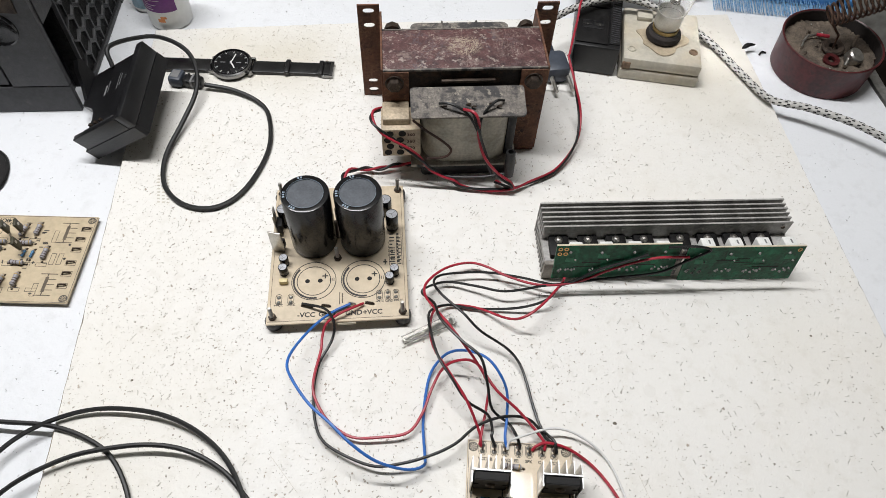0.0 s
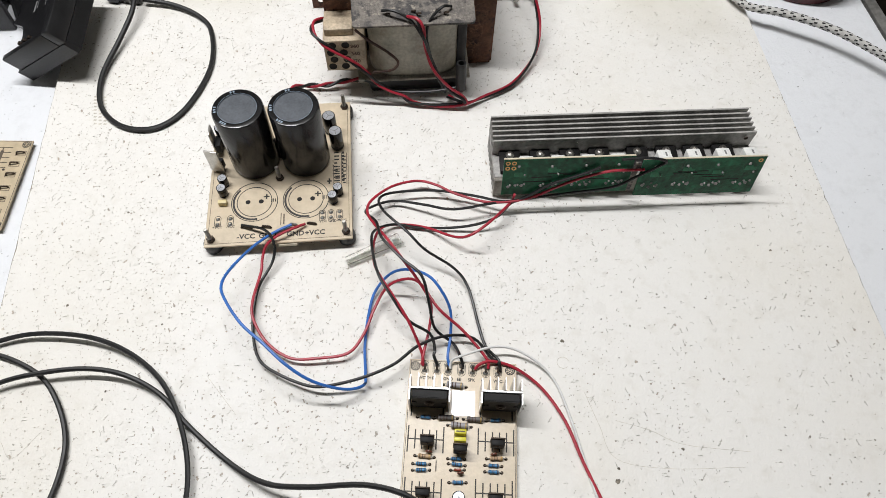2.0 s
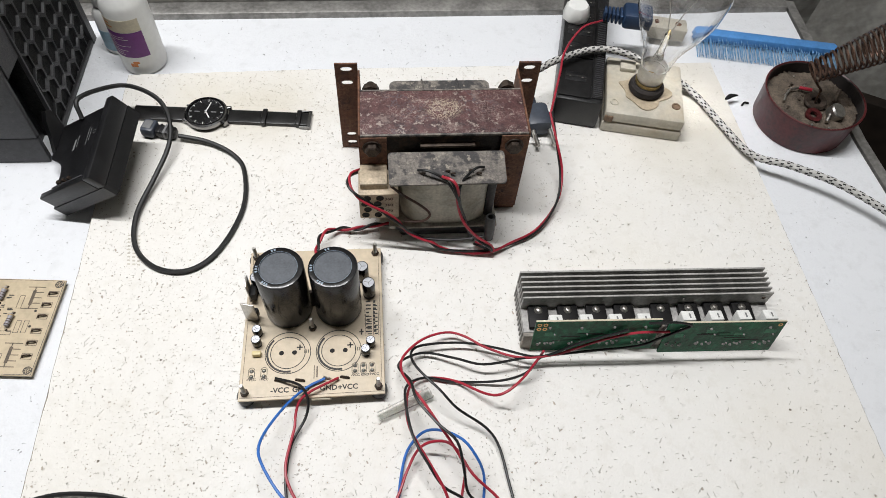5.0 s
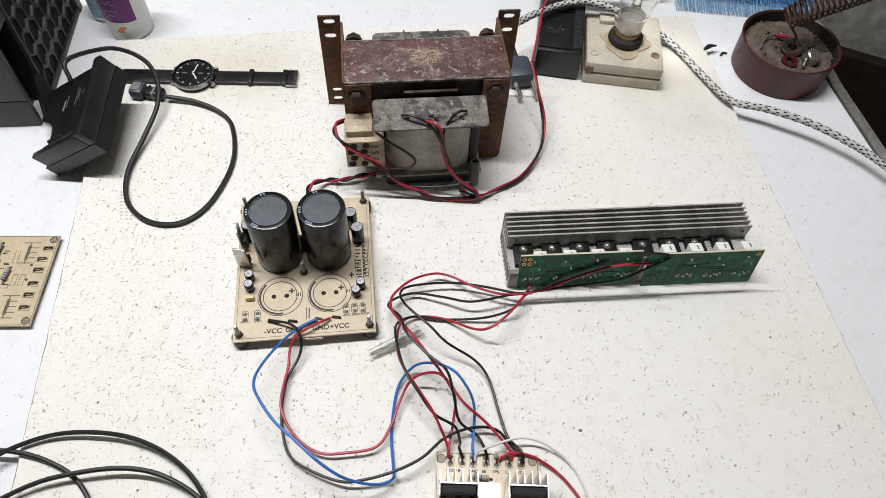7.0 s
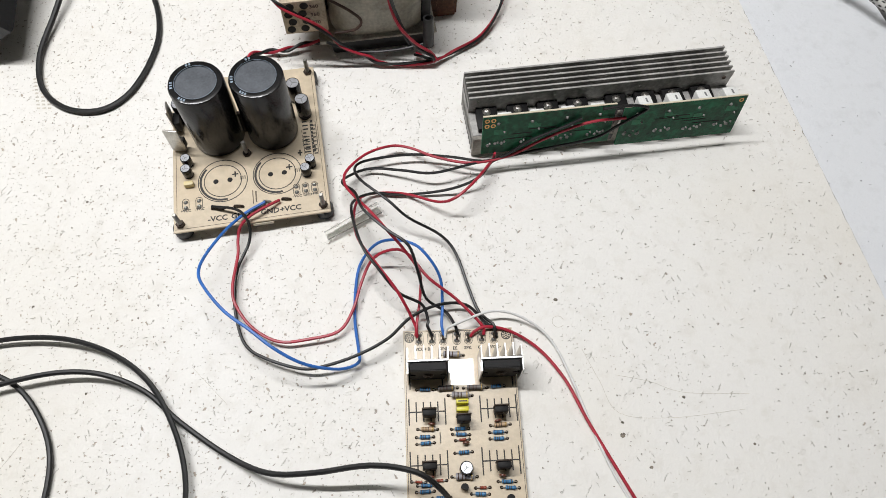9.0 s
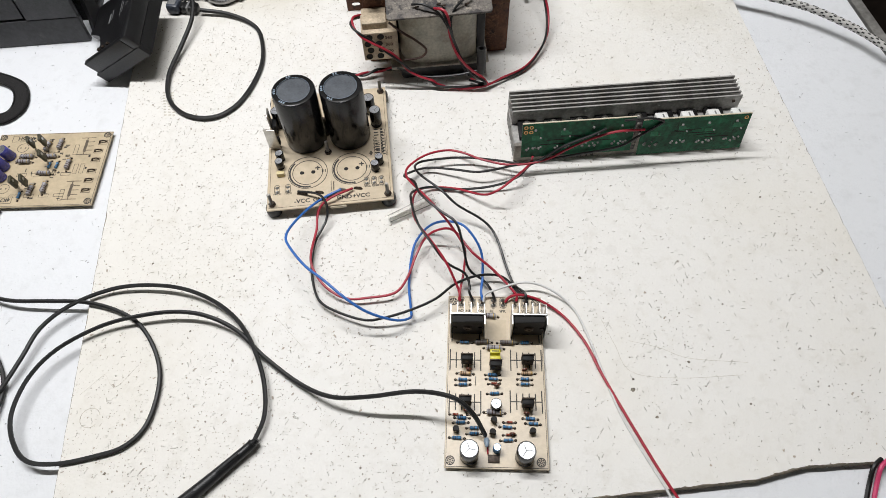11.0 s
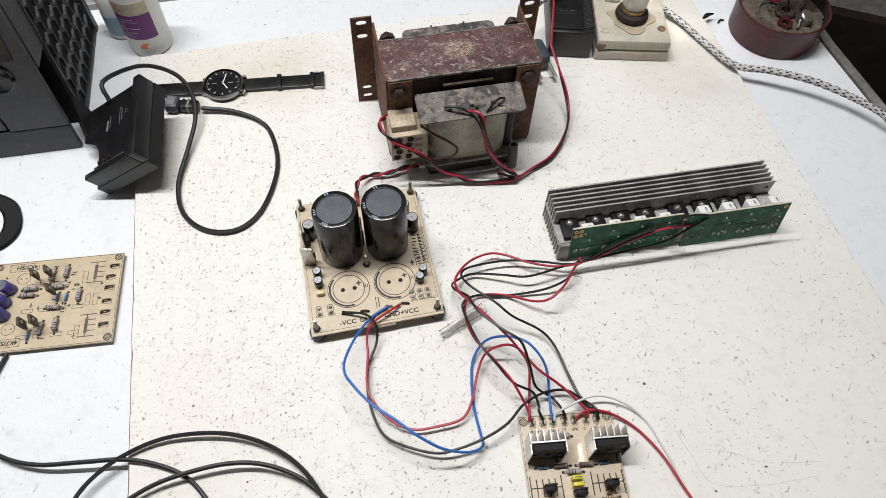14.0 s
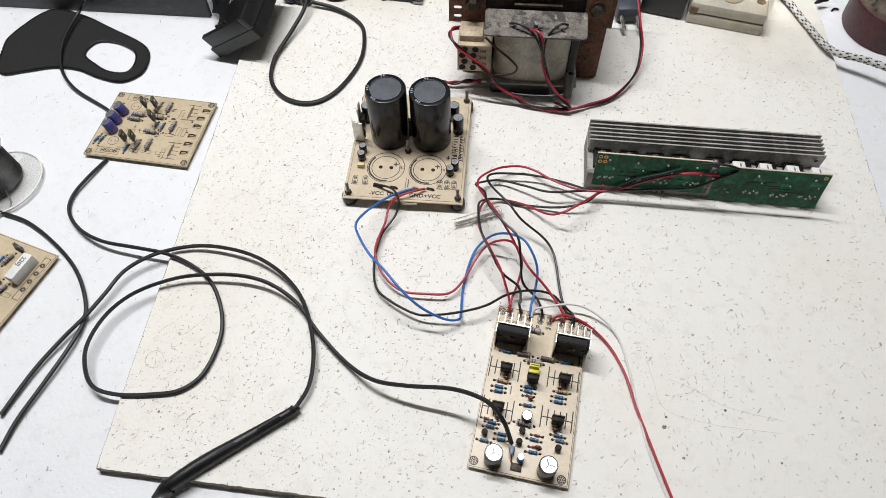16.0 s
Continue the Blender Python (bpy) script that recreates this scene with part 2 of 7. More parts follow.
M_IVORY = mat("yellowed_plastic", (0.50, 0.465, 0.385), 0.42, 0, 0.14, 35, 0.1, 300)
M_GLUE = mat("old_glue", (0.46, 0.38, 0.27), 0.35, 0, 0.15, 60)
M_BROWNDIRT = mat("scorched_plastic", (0.20, 0.13, 0.08), 0.7, 0, 0.3, 90)
M_NAVY = mat("navy_plastic", (0.018, 0.040, 0.090), 0.42, 0, 0.15, 60)
M_SLATE = mat("slate_plastic", (0.055, 0.065, 0.085), 0.45, 0, 0.15, 60)
M_TIN = mat("maroon_enamel", (0.082, 0.013, 0.014), 0.40, 0, 0.35, 35, 0.2, 120, spec=0.35)
M_DARKMATT = mat("dark_matt", (0.018, 0.013, 0.011), 0.8, 0, 0.4, 90, 0.6, 300)
M_DUST = mat("rosin_dust", (0.120, 0.094, 0.070), 0.95, 0, 0.4, 90, 1.0, 260)
M_SPRING = mat("burnt_spring", (0.19, 0.12, 0.09), 0.4, 0.8, 0.4, 90, 0.2, 500)
M_ROPE = mat("white_braid", (0.58, 0.57, 0.54), 0.85, 0, 0.12, 200, 0.9, 900)
M_ROPEMARK = mat("black_braid", (0.025, 0.023, 0.022), 0.85, 0, 0.2, 200)
M_BOTTLE = mat("white_bottle", (0.76, 0.76, 0.73), 0.35, 0, 0.05, 25)
M_PURPLE = mat("purple_label", (0.15, 0.022, 0.18), 0.4, 0, 0.1, 60)
M_CREAMLAB = mat("cream_label", (0.62, 0.56, 0.42), 0.5, 0, 0.1, 60)
M_ORANGE = mat("orange_print", (0.62, 0.22, 0.06), 0.5, 0, 0.1, 60)
M_PALEBLUE = mat("pale_blue_label", (0.34, 0.50, 0.60), 0.5, 0, 0.15, 60)
M_BLUEPL = mat("blue_plastic", (0.085, 0.27, 0.60), 0.35, 0, 0.12, 40)
M_BRISTLE = mat("blue_bristles", (0.20, 0.40, 0.62), 0.5, 0, 0.3, 300)
M_RES_BLUE = mat("blue_resistor", (0.045, 0.20, 0.40), 0.4, 0, 0.15, 500)
M_RES_GREY = mat("grey_resistor", (0.33, 0.32, 0.335), 0.5, 0, 0.12, 500)
M_RES_DARK = mat("dark_grey_resistor", (0.13, 0.12, 0.115), 0.5, 0, 0.15, 500)
M_RES_TAN = mat("tan_resistor", (0.52, 0.36, 0.21), 0.5, 0, 0.12, 500)
M_DIODE = mat("red_glass_diode", (0.28, 0.055, 0.03), 0.25, 0, 0.2, 500)
M_DISC = mat("brown_ceramic", (0.17, 0.050, 0.026), 0.4, 0, 0.2, 300)
M_BAND = mat("colour_band", (0.07, 0.035, 0.025), 0.5, 0, 0.3, 900)
M_BANDGOLD = mat("gold_band", (0.42, 0.28, 0.08), 0.4, 0.4, 0.1, 900)
M_YELLOW = mat("yellow_film_cap", (0.66, 0.60, 0.045), 0.4, 0, 0.08, 200)
M_CREAMCAP = mat("cream_film_cap", (0.68, 0.57, 0.30), 0.45, 0, 0.08, 200)
M_VIOLET = mat("violet_sleeve", (0.070, 0.070, 0.30), 0.25, 0, 0.15, 200)
M_OLIVE = mat("olive_epoxy", (0.055, 0.050, 0.028), 0.5, 0, 0.3, 300)
M_SOLDERW = mat("solder_wire_winding", (0.14, 0.14, 0.14), 0.38, 0.75, 0.25, 120, 0.3, 700)
M_CLEAR = mat("clear_flange", (0.78, 0.77, 0.74), 0.25, 0, 0.03, 40)
M_CLEAR.node_tree.nodes["Principled BSDF"].inputs["Alpha"].default_value = 0.28
M_GLASS = glass("bulb_glass", (1, 1, 1), 0.01)
M_TUBECLEAR = glass("frosted_tube", (0.98, 0.98, 0.97), 0.12, 1.18)
M_BRASS = mat("dull_brass", (0.42, 0.31, 0.13), 0.4, 0.9, 0.25, 120)
M_FELT = mat("black_foam_cloth", (0.012, 0.011, 0.011), 0.95, 0, 0.25, 300, 0.6, 1200)
M_PINKW = mat("pink_wire", (0.62, 0.06, 0.16), 0.45, 0, 0.1, 120)


def veined(m, scale, width, color, strength, mask=None, detail=3.0):
    """Adds fine wandering lines of another colour to a material, within an oval patch if one is given."""
    n, l = m.node_tree.nodes, m.node_tree.links
    b = n["Principled BSDF"]
    old = b.inputs["Base Color"].links[0].from_socket
    tc, t = n.new("ShaderNodeTexCoord"), n.new("ShaderNodeTexNoise")
    t.inputs["Scale"].default_value, t.inputs["Detail"].default_value = scale, detail
    l.new(tc.outputs["Object"], t.inputs["Vector"])
    ops = []
    for op, v in (("SUBTRACT", 0.5), ("ABSOLUTE", None), ("LESS_THAN", width), ("MULTIPLY", strength)):
        k = n.new("ShaderNodeMath")
        k.operation = op
        if v is not None:
            k.inputs[1].default_value = v
        l.new(ops[-1].outputs[0] if ops else t.outputs["Fac"], k.inputs[0])
        ops.append(k)
    fac = ops[-1].outputs[0]
    gate = n.new("ShaderNodeMath")
    gate.operation = "MULTIPLY"
    l.new(fac, gate.inputs[0])
    if mask:
        (cx, cy, rx, ry) = mask
        mp, g, w = n.new("ShaderNodeMapping"), n.new("ShaderNodeVectorMath"), n.new("ShaderNodeMapRange")
        mp.inputs["Location"].default_value = (-cx / rx, -cy / ry, 0)
        mp.inputs["Scale"].default_value = (1 / rx, 1 / ry, 0)
        l.new(tc.outputs["Object"], mp.inputs[0])
        g.operation = "LENGTH"
        l.new(mp.outputs[0], g.inputs[0])
        l.new(g.outputs["Value"], w.inputs[0])
        w.inputs[1].default_value, w.inputs[2].default_value, w.inputs[3].default_value, w.inputs[4].default_value = 0.75, 1.15, 1.0, 0.0
        l.new(w.outputs[0], gate.inputs[1])
    else:
        c = n.new("ShaderNodeTexNoise")
        c.inputs["Scale"].default_value = scale * 0.18
        l.new(tc.outputs["Object"], c.inputs["Vector"])
        w = n.new("ShaderNodeMapRange")
        l.new(c.outputs["Fac"], w.inputs[0])
        w.inputs[1].default_value, w.inputs[2].default_value = 0.42, 0.6
        l.new(w.outputs[0], gate.inputs[1])
    mix = n.new("ShaderNodeMix")
    mix.data_type = "RGBA"
    l.new(gate.outputs[0], mix.inputs[0])
    l.new(old, mix.inputs[6])
    mix.inputs[7].default_value = rgba(color)
    l.new(mix.outputs[2], b.inputs["Base Color"])
    return m


def blotched(m, scale, lo, hi, color, strength, detail=6.0, rough_=0.65):
    """Adds uneven patches of another colour where a rough noise rises over a threshold."""
    n, l = m.node_tree.nodes, m.node_tree.links
    b = n["Principled BSDF"]
    old = b.inputs["Base Color"].links[0].from_socket
    tc, t, w, mix = n.new("ShaderNodeTexCoord"), n.new("ShaderNodeTexNoise"), n.new("ShaderNodeMapRange"), n.new("ShaderNodeMix")
    t.inputs["Scale"].default_value, t.inputs["Detail"].default_value, t.inputs["Roughness"].default_value = scale, detail, rough_
    l.new(tc.outputs["Object"], t.inputs["Vector"])
    l.new(t.outputs["Fac"], w.inputs[0])
    w.inputs[1].default_value, w.inputs[2].default_value, w.inputs[4].default_value = lo, hi, strength
    mix.data_type = "RGBA"
    l.new(w.outputs[0], mix.inputs[0])
    l.new(old, mix.inputs[6])
    mix.inputs[7].default_value = rgba(color)
    l.new(mix.outputs[2], b.inputs["Base Color"])
    return m


def discoloured(m, cx, cy, rx, ry, color, strength):
    """Lays one broad, ragged patch of stain or painted shade on a surface, round a place in its own plane."""
    n, l = m.node_tree.nodes, m.node_tree.links
    b = n["Principled BSDF"]
    old = b.inputs["Base Color"].links[0].from_socket
    tc, mp, ln, t, ad, w, mix = (n.new("ShaderNode" + k) for k in ("TexCoord", "Mapping", "VectorMath", "TexNoise", "Math", "MapRange", "Mix"))
    mp.inputs["Location"].default_value = (-cx / rx, -cy / ry, 0)
    mp.inputs["Scale"].default_value = (1 / rx, 1 / ry, 0)
    l.new(tc.outputs["Object"], mp.inputs[0])
    ln.operation = "LENGTH"
    l.new(mp.outputs[0], ln.inputs[0])
    t.inputs["Scale"].default_value, t.inputs["Detail"].default_value = 22.0, 6.0
    l.new(tc.outputs["Object"], t.inputs["Vector"])
    ad.operation = "ADD"
    l.new(ln.outputs["Value"], ad.inputs[0])
    l.new(t.outputs["Fac"], ad.inputs[1])
    l.new(ad.outputs[0], w.inputs[0])
    w.inputs[1].default_value, w.inputs[2].default_value, w.inputs[3].default_value, w.inputs[4].default_value = 0.7, 1.5, strength, 0.0
    mix.data_type = "RGBA"
    l.new(w.outputs[0], mix.inputs[0])
    l.new(old, mix.inputs[6])
    mix.inputs[7].default_value = rgba(color)
    l.new(mix.outputs[2], b.inputs["Base Color"])
    return m


# soft shadow right of the lamp box, painted into the board colour
discoloured(M_BOARD, 0.310, 0.620, 0.10, 0.12, (0.56, 0.525, 0.44), 0.75)
# darker, yellower patches at the back left and the left
discoloured(M_BOARD, -0.150, 0.580, 0.13, 0.08, (0.60, 0.55, 0.44), 0.6)
discoloured(M_BOARD, -0.180, 0.200, 0.10, 0.20, (0.64, 0.59, 0.48), 0.2)
M_MAROON = mat("flaked_maroon_paint", (0.094, 0.040, 0.038), 0.65, 0, 0.4, 120, 1.0, 240, dark=(0.026, 0.010, 0.011))
veined(M_MAROON, 330, 0.030, (0.24, 0.18, 0.16), 0.6)
veined(M_MAROON, 110, 0.022, (0.10, 0.085, 0.095), 0.7, None, 5.0)
veined(M_MAROON, 520, 0.055, (0.42, 0.35, 0.26), 0.8, (0.0690, 0.0290, 0.0150, 0.0120), 1.0)
blotched(M_MAROON, 75, 0.57, 0.68, (0.23, 0.17, 0.15), 0.75)
blotched(M_MAROON, 210, 0.57, 0.63, (0.36, 0.30, 0.26), 0.75)
blotched(M_FIBRE, 62, 0.48, 0.57, (0.028, 0.027, 0.029), 0.9)
blotched(M_FIBRE, 170, 0.58, 0.64, (0.36, 0.32, 0.26), 0.7)
blotched(M_RUST, 60, 0.52, 0.66, (0.21, 0.105, 0.055), 0.7)
blotched(M_RUST, 190, 0.60, 0.66, (0.035, 0.018, 0.013), 0.8)
blotched(M_CORE, 60, 0.50, 0.66, (0.10, 0.055, 0.035), 0.8)
blotched(M_WINDING, 45, 0.50, 0.72, (0.26, 0.215, 0.145), 0.7)
blotched(M_IVORY, 30, 0.50, 0.72, (0.40, 0.33, 0.22), 0.6)
blotched(M_TIN, 70, 0.60, 0.70, (0.030, 0.012, 0.011), 0.8)
blotched(M_TIN, 260, 0.68, 0.72, (0.26, 0.16, 0.13), 0.6)
blotched(M_BLACKPL, 220, 0.64, 0.72, (0.06, 0.06, 0.06), 0.5)
blotched(M_GREYPL, 120, 0.62, 0.72, (0.11, 0.108, 0.10), 0.5)
blotched(M_GREEN, 90, 0.52, 0.60, (0.006, 0.060, 0.028), 0.7, 2.0)
blotched(M_SINK, 40, 0.48, 0.66, (0.25, 0.24, 0.225), 0.6)
blotched(M_PCB, 30, 0.50, 0.70, (0.50, 0.39, 0.25), 0.5)
blotched(M_CEMENT, 22, 0.46, 0.62, (0.22, 0.21, 0.185), 0.7)
veined(M_FIBRE, 300, 0.040, (0.080, 0.070, 0.065), 0.6)
veined(M_FIBRE, 90, 0.018, (0.09, 0.08, 0.075), 0.6)
veined(M_RUST, 160, 0.020, (0.27, 0.14, 0.075), 0.6)
veined(M_GREEN, 55, 0.020, (0.012, 0.17, 0.075), 0.3)

# ---- mesh helpers ----


def smooth_edges(me, angle=40):
    me.shade_smooth()
    me.set_sharp_from_angle(angle=radians(angle))


def box(bm, x0, x1, y0, y1, z0, z1, bevel=0.0, m=None, seg=2):
    r = bmesh.ops.create_cube(bm, size=1.0)
    vs = r["verts"]
    for v in vs:
        v.co = Vector((x0 + (v.co.x + 0.5) * (x1 - x0), y0 + (v.co.y + 0.5) * (y1 - y0), z0 + (v.co.z + 0.5) * (z1 - z0)))
    if bevel:
        es = list({e for v in vs for e in v.link_edges})
        r2 = bmesh.ops.bevel(bm, geom=es, offset=bevel, segments=seg, affect="EDGES", profile=0.5)
        vs = list({v for f in r2["faces"] for v in f.verts} | {v for v in vs if v.is_valid})
    if m is not None:
        bmesh.ops.transform(bm, matrix=m, verts=vs)
    return bm


def lathe(bm, profile, seg=20, m=None, close=False):
    """Turn a (radius, height) profile round z."""
    rings = []
    for r, z in profile:
        if r < 1e-6:
            rings.append([bm.verts.new((0, 0, z))])
        else:
            rings.append([bm.verts.new((r * math.cos(2 * math.pi * i / seg), r * math.sin(2 * math.pi * i / seg), z)) for i in range(seg)])
    pairs = list(zip(rings[:-1], rings[1:]))
    if close:
        pairs.append((rings[-1], rings[0]))
    for a, b in pairs:
        for i in range(seg):
            j = (i + 1) % seg
            if len(a) == 1 and len(b) == 1:
                continue
            if len(a) == 1:
                bm.faces.new((a[0], b[j], b[i]))
            elif len(b) == 1:
                bm.faces.new((a[i], a[j], b[0]))
            else:
                bm.faces.new((a[i], a[j], b[j], b[i]))
    if m is not None:
        bmesh.ops.transform(bm, matrix=m, verts=[v for r in rings for v in r])
    bmesh.ops.recalc_face_normals(bm, faces=bm.faces[:])
    return bm


def can(bm, x, y, z, r, h, seg=20, bev=0.0006):
    return lathe(bm, [(0, 0), (r - bev, 0), (r, bev), (r, h - bev), (r - bev, h), (0, h)], seg, pose(x, y, z))


def rod(bm, a, b, r, seg=10, r2=None):
    a, b = Vector(a), Vector(b)
    d = b - a
    m = Matrix.Translation(a) @ d.to_track_quat("Z", "Y").to_matrix().to_4x4()
    return lathe(bm, [(0, 0), (r, 0), (r if r2 is None else r2, d.length), (0, d.length)], seg, m)


def spline(pts, step=4):
    """Catmull-Rom through the points."""
    p = [Vector(q) for q in pts]
    p = [p[0] * 2 - p[1]] + p + [p[-1] * 2 - p[-2]]
    out = []
    for i in range(1, len(p) - 2):
        a, b, c, d = p[i - 1:i + 3]
        for k in range(step):
            t = k / step
            out.append(0.5 * ((2 * b) + (c - a) * t + (2 * a - 5 * b + 4 * c - d) * t * t + (3 * b - a - 3 * c + d) * t ** 3))
    out.append(p[-2].copy())
    return out


def sweep(bm, pts, r, seg=8, radii=None):
    """A round tube along a polyline."""
    pts = [Vector(p) for p in pts]
    t0 = (pts[1] - pts[0]).normalized()
    nrm = t0.orthogonal().normalized()
    rings = []
    for i, p in enumerate(pts):
        t = (pts[min(i + 1, len(pts) - 1)] - pts[max(i - 1, 0)]).normalized()
        nrm = (nrm - t * nrm.dot(t)).normalized()
        bi = t.cross(nrm)
        rr = radii[i] if radii else r
        rings.append([bm.verts.new(p + (nrm * math.cos(2 * math.pi * k / seg) + bi * math.sin(2 * math.pi * k / seg)) * rr) for k in range(seg)])
    for a, b in zip(rings[:-1], rings[1:]):
        for k in range(seg):
            j = (k + 1) % seg
            bm.faces.new((a[k], a[j], b[j], b[k]))
    bm.faces.new(rings[0][::-1])
    bm.faces.new(rings[-1])
    return bm


def slab(bm, outline, z0, z1):
    """A flat plate with an outline, counted anticlockwise."""
    lo = [bm.verts.new((x, y, z0)) for x, y in outline]
    hi = [bm.verts.new((x, y, z1)) for x, y in outline]
    n = len(outline)
    bm.faces.new(lo[::-1])
    top = bm.faces.new(hi)
    for i in range(n):
        j = (i + 1) % n
        bm.faces.new((lo[i], lo[j], hi[j], hi[i]))
    return top


def ring(bm, x, y, z, r0, r1, h=0.00012, a0=0.0, a1=360.0, seg=40):
    k = max(3, int(seg * (a1 - a0) / 360))
    vs = []
    for i in range(k + 1):
        a = radians(a0 + (a1 - a0) * i / k)
        c, s = math.cos(a), math.sin(a)
        vs.append([bm.verts.new((x + r * c, y + r * s, z + dz)) for r, dz in ((r0, 0), (r0, h), (r1, h), (r1, 0))])
    for a, b in zip(vs[:-1], vs[1:]):
        for i in range(3):
            bm.faces.new((a[i], b[i], b[i + 1], a[i + 1]))
    return bm


def mesh_of(name, pieces, angle=40):
    """One mesh from (bmesh, material) pieces."""
    me = bpy.data.meshes.new(name)
    out = bmesh.new()
    for i, (bm, m) in enumerate(pieces):
        bmesh.ops.recalc_face_normals(bm, faces=bm.faces[:])
        for f in bm.faces:
            f.material_index = i
        tmp = bpy.data.meshes.new("tmp")
        bm.to_mesh(tmp)
        bm.free()
        out.from_mesh(tmp)
        bpy.data.meshes.remove(tmp)
        me.materials.append(m)
    out.to_mesh(me)
    out.free()
    smooth_edges(me, angle)
    return me


def part(name, bm, material, parent, label="", m=None, angle=40):
    pieces = bm if isinstance(bm, list) else [(bm, material)]
    ob = new(name, mesh_of(name, pieces, angle))
    ob.parent = parent
    if m is not None:
        ob.matrix_local = m
    if label:
        tagged(ob, label)
    return ob


def stamp(name, me, parent, m, label=""):
    ob = new(name, me)
    ob.parent = parent
    ob.matrix_local = m
    if label:
        tagged(ob, label)
    return ob


def stamp_kit(kit, parent, m, label=""):
    """The first (name, mesh) of a kit, with the others as its sub-parts."""
    root = stamp(kit[0][0], kit[0][1], parent, m, label)
    for nm, me in kit[1:]:
        stamp(nm, me, root, Matrix.Identity(4))
    return root


def thing(name, label, category, m=None, group="", kind=""):
    ob = new(name)
    ob.empty_display_size = 0.01
    if m is not None:
        ob.matrix_world = m
    return tagged(ob, label, category, group, kind)


def solid(name, bm, material, label="", category="", group="", kind="", m=None, angle=40):
    """A top-level thing that is one mesh."""
    pieces = bm if isinstance(bm, list) else [(bm, material)]
    ob = new(name, mesh_of(name, pieces, angle))
    if m is not None:
        ob.matrix_world = m
    return tagged(ob, label, category, group, kind)


def B():
    return bmesh.new()


def letters(name, text, size, material, parent, m, label="", thick=0.0):
    cu = bpy.data.curves.new(name, "FONT")
    cu.body, cu.size, cu.extrude = text, size, thick
    cu.resolution_u, cu.offset = 2, size * 0.030
    tmp = bpy.data.objects.new(name, cu)
    scene.collection.objects.link(tmp)
    bpy.context.view_layer.update()
    me = bpy.data.meshes.new_from_object(tmp.evaluated_get(bpy.context.evaluated_depsgraph_get()))
    bpy.data.objects.remove(tmp)
    bpy.data.curves.remove(cu)
    me.name = name
    me.materials.clear()
    me.materials.append(material)
    return stamp(name, me, parent, m, label)



# ---- the bench and the room ----
rnd = random.Random(7)


def rough_line(a, b, n, amp):
    out = []
    for i in range(n):
        t = i / n
        j = amp if i else 0
        out.append((a[0] + (b[0] - a[0]) * t + rnd.uniform(-j, j), a[1] + (b[1] - a[1]) * t + rnd.uniform(-j, j)))
    return out


corners = [(-0.187, 0.000), (-0.021, 0.017), (0.100, 0.033), (0.239, 0.053), (0.295, 0.061), (0.330, 0.071), (0.365, 0.0745), (0.437, 0.081), (0.413, 0.247), (0.387, 0.431), (0.3695, 0.551), (0.347, 0.707), (-0.069, 0.646), (-0.277, 0.611), (-0.252, 0.440)]
outline = []
for i, c in enumerate(corners):
    outline += rough_line(c, corners[(i + 1) % len(corners)], 40, 0.00022)
bm = B()
mid = Vector((sum(c[0] for c in corners) / len(corners), sum(c[1] for c in corners) / len(corners)))
rims = []
# top rim set in, so a band of ply draws the edge and its shadow
for z, base, chip in ((-0.0075, 0.0004, 0.0), (-0.0016, 0.0, 0.0003), (-0.0005, 0.0006, 0.0004), (0.0, 0.0011, 0.0009)):
    loop = []
    for x, y in outline:
        d = (mid - Vector((x, y))).normalized()
        k = base + chip * max(0.0, noise.noise(Vector((x * 95, y * 95, 3.0))) * 1.6 + noise.noise(Vector((x * 330, y * 330, 8.0))) * 0.7)
        loop.append(bm.verts.new((x + d.x * k, y + d.y * k, z)))
    rims.append(loop)
for lo_r, hi_r in zip(rims[:-1], rims[1:]):
    for i in range(len(outline)):
        j = (i + 1) % len(outline)
        bm.faces.new((lo_r[i], lo_r[j], hi_r[j], hi_r[i]))
bm.faces.new(rims[-1])
bm.faces.new(rims[0][::-1])
me = bpy.data.meshes.new("work_board")
bm.normal_update()
for f in bm.faces:
    f.material_index = 0 if len(f.verts) > 4 and f.normal.z > 0.9 else 1
bm.to_mesh(me)
bm.free()
me.materials.append(M_BOARD)
me.materials.append(M_PLY)
tagged(new("work_board", me), "cream-white painted work board, chipped, pitted and yellowed, lying on the bench", "work board", kind="structure")

wb = bpy.data.objects["work_board"]
M_STAIN = mat("grime_spot", (0.24, 0.21, 0.165), 0.8, 0, 0.5, 300, 0.5, 900)
M_FAINT = mat("faint_grime", (0.60, 0.56, 0.48), 0.7, 0, 0.2, 200)


def blob(x, y, r, seed, n=16):
    rr = random.Random(seed)
    return [(x + r * rr.uniform(0.55, 1.1) * math.cos(2 * math.pi * i / n), y + r * rr.uniform(0.5, 1.0) * math.sin(2 * math.pi * i / n)) for i in range(n)]


for k, (x, y, r) in enumerate(((0.183, 0.216, 0.0022), (0.216, 0.123, 0.0030), (0.260, 0.146, 0.0018), (0.217, 0.131, 0.0016), (0.289, 0.256, 0.0012), (-0.171, 0.220, 0.0016), (-0.160, 0.050, 0.0017), (0.231, 0.103, 0.0020), (-0.125, 0.160, 0.0014), (0.300, 0.115, 0.0015), (-0.150, 0.300, 0.0015), (0.344, 0.300, 0.0016), (-0.100, 0.210, 0.0013), (0.020, 0.060, 0.0014), (-0.152, 0.475, 0.0015), (-0.160, 0.470, 0.0012))):
    bm = B()
    slab(bm, blob(x, y, r * 0.72, k), 0.00002, 0.00012)
    part("paint_chip", bm, M_STAIN, wb)
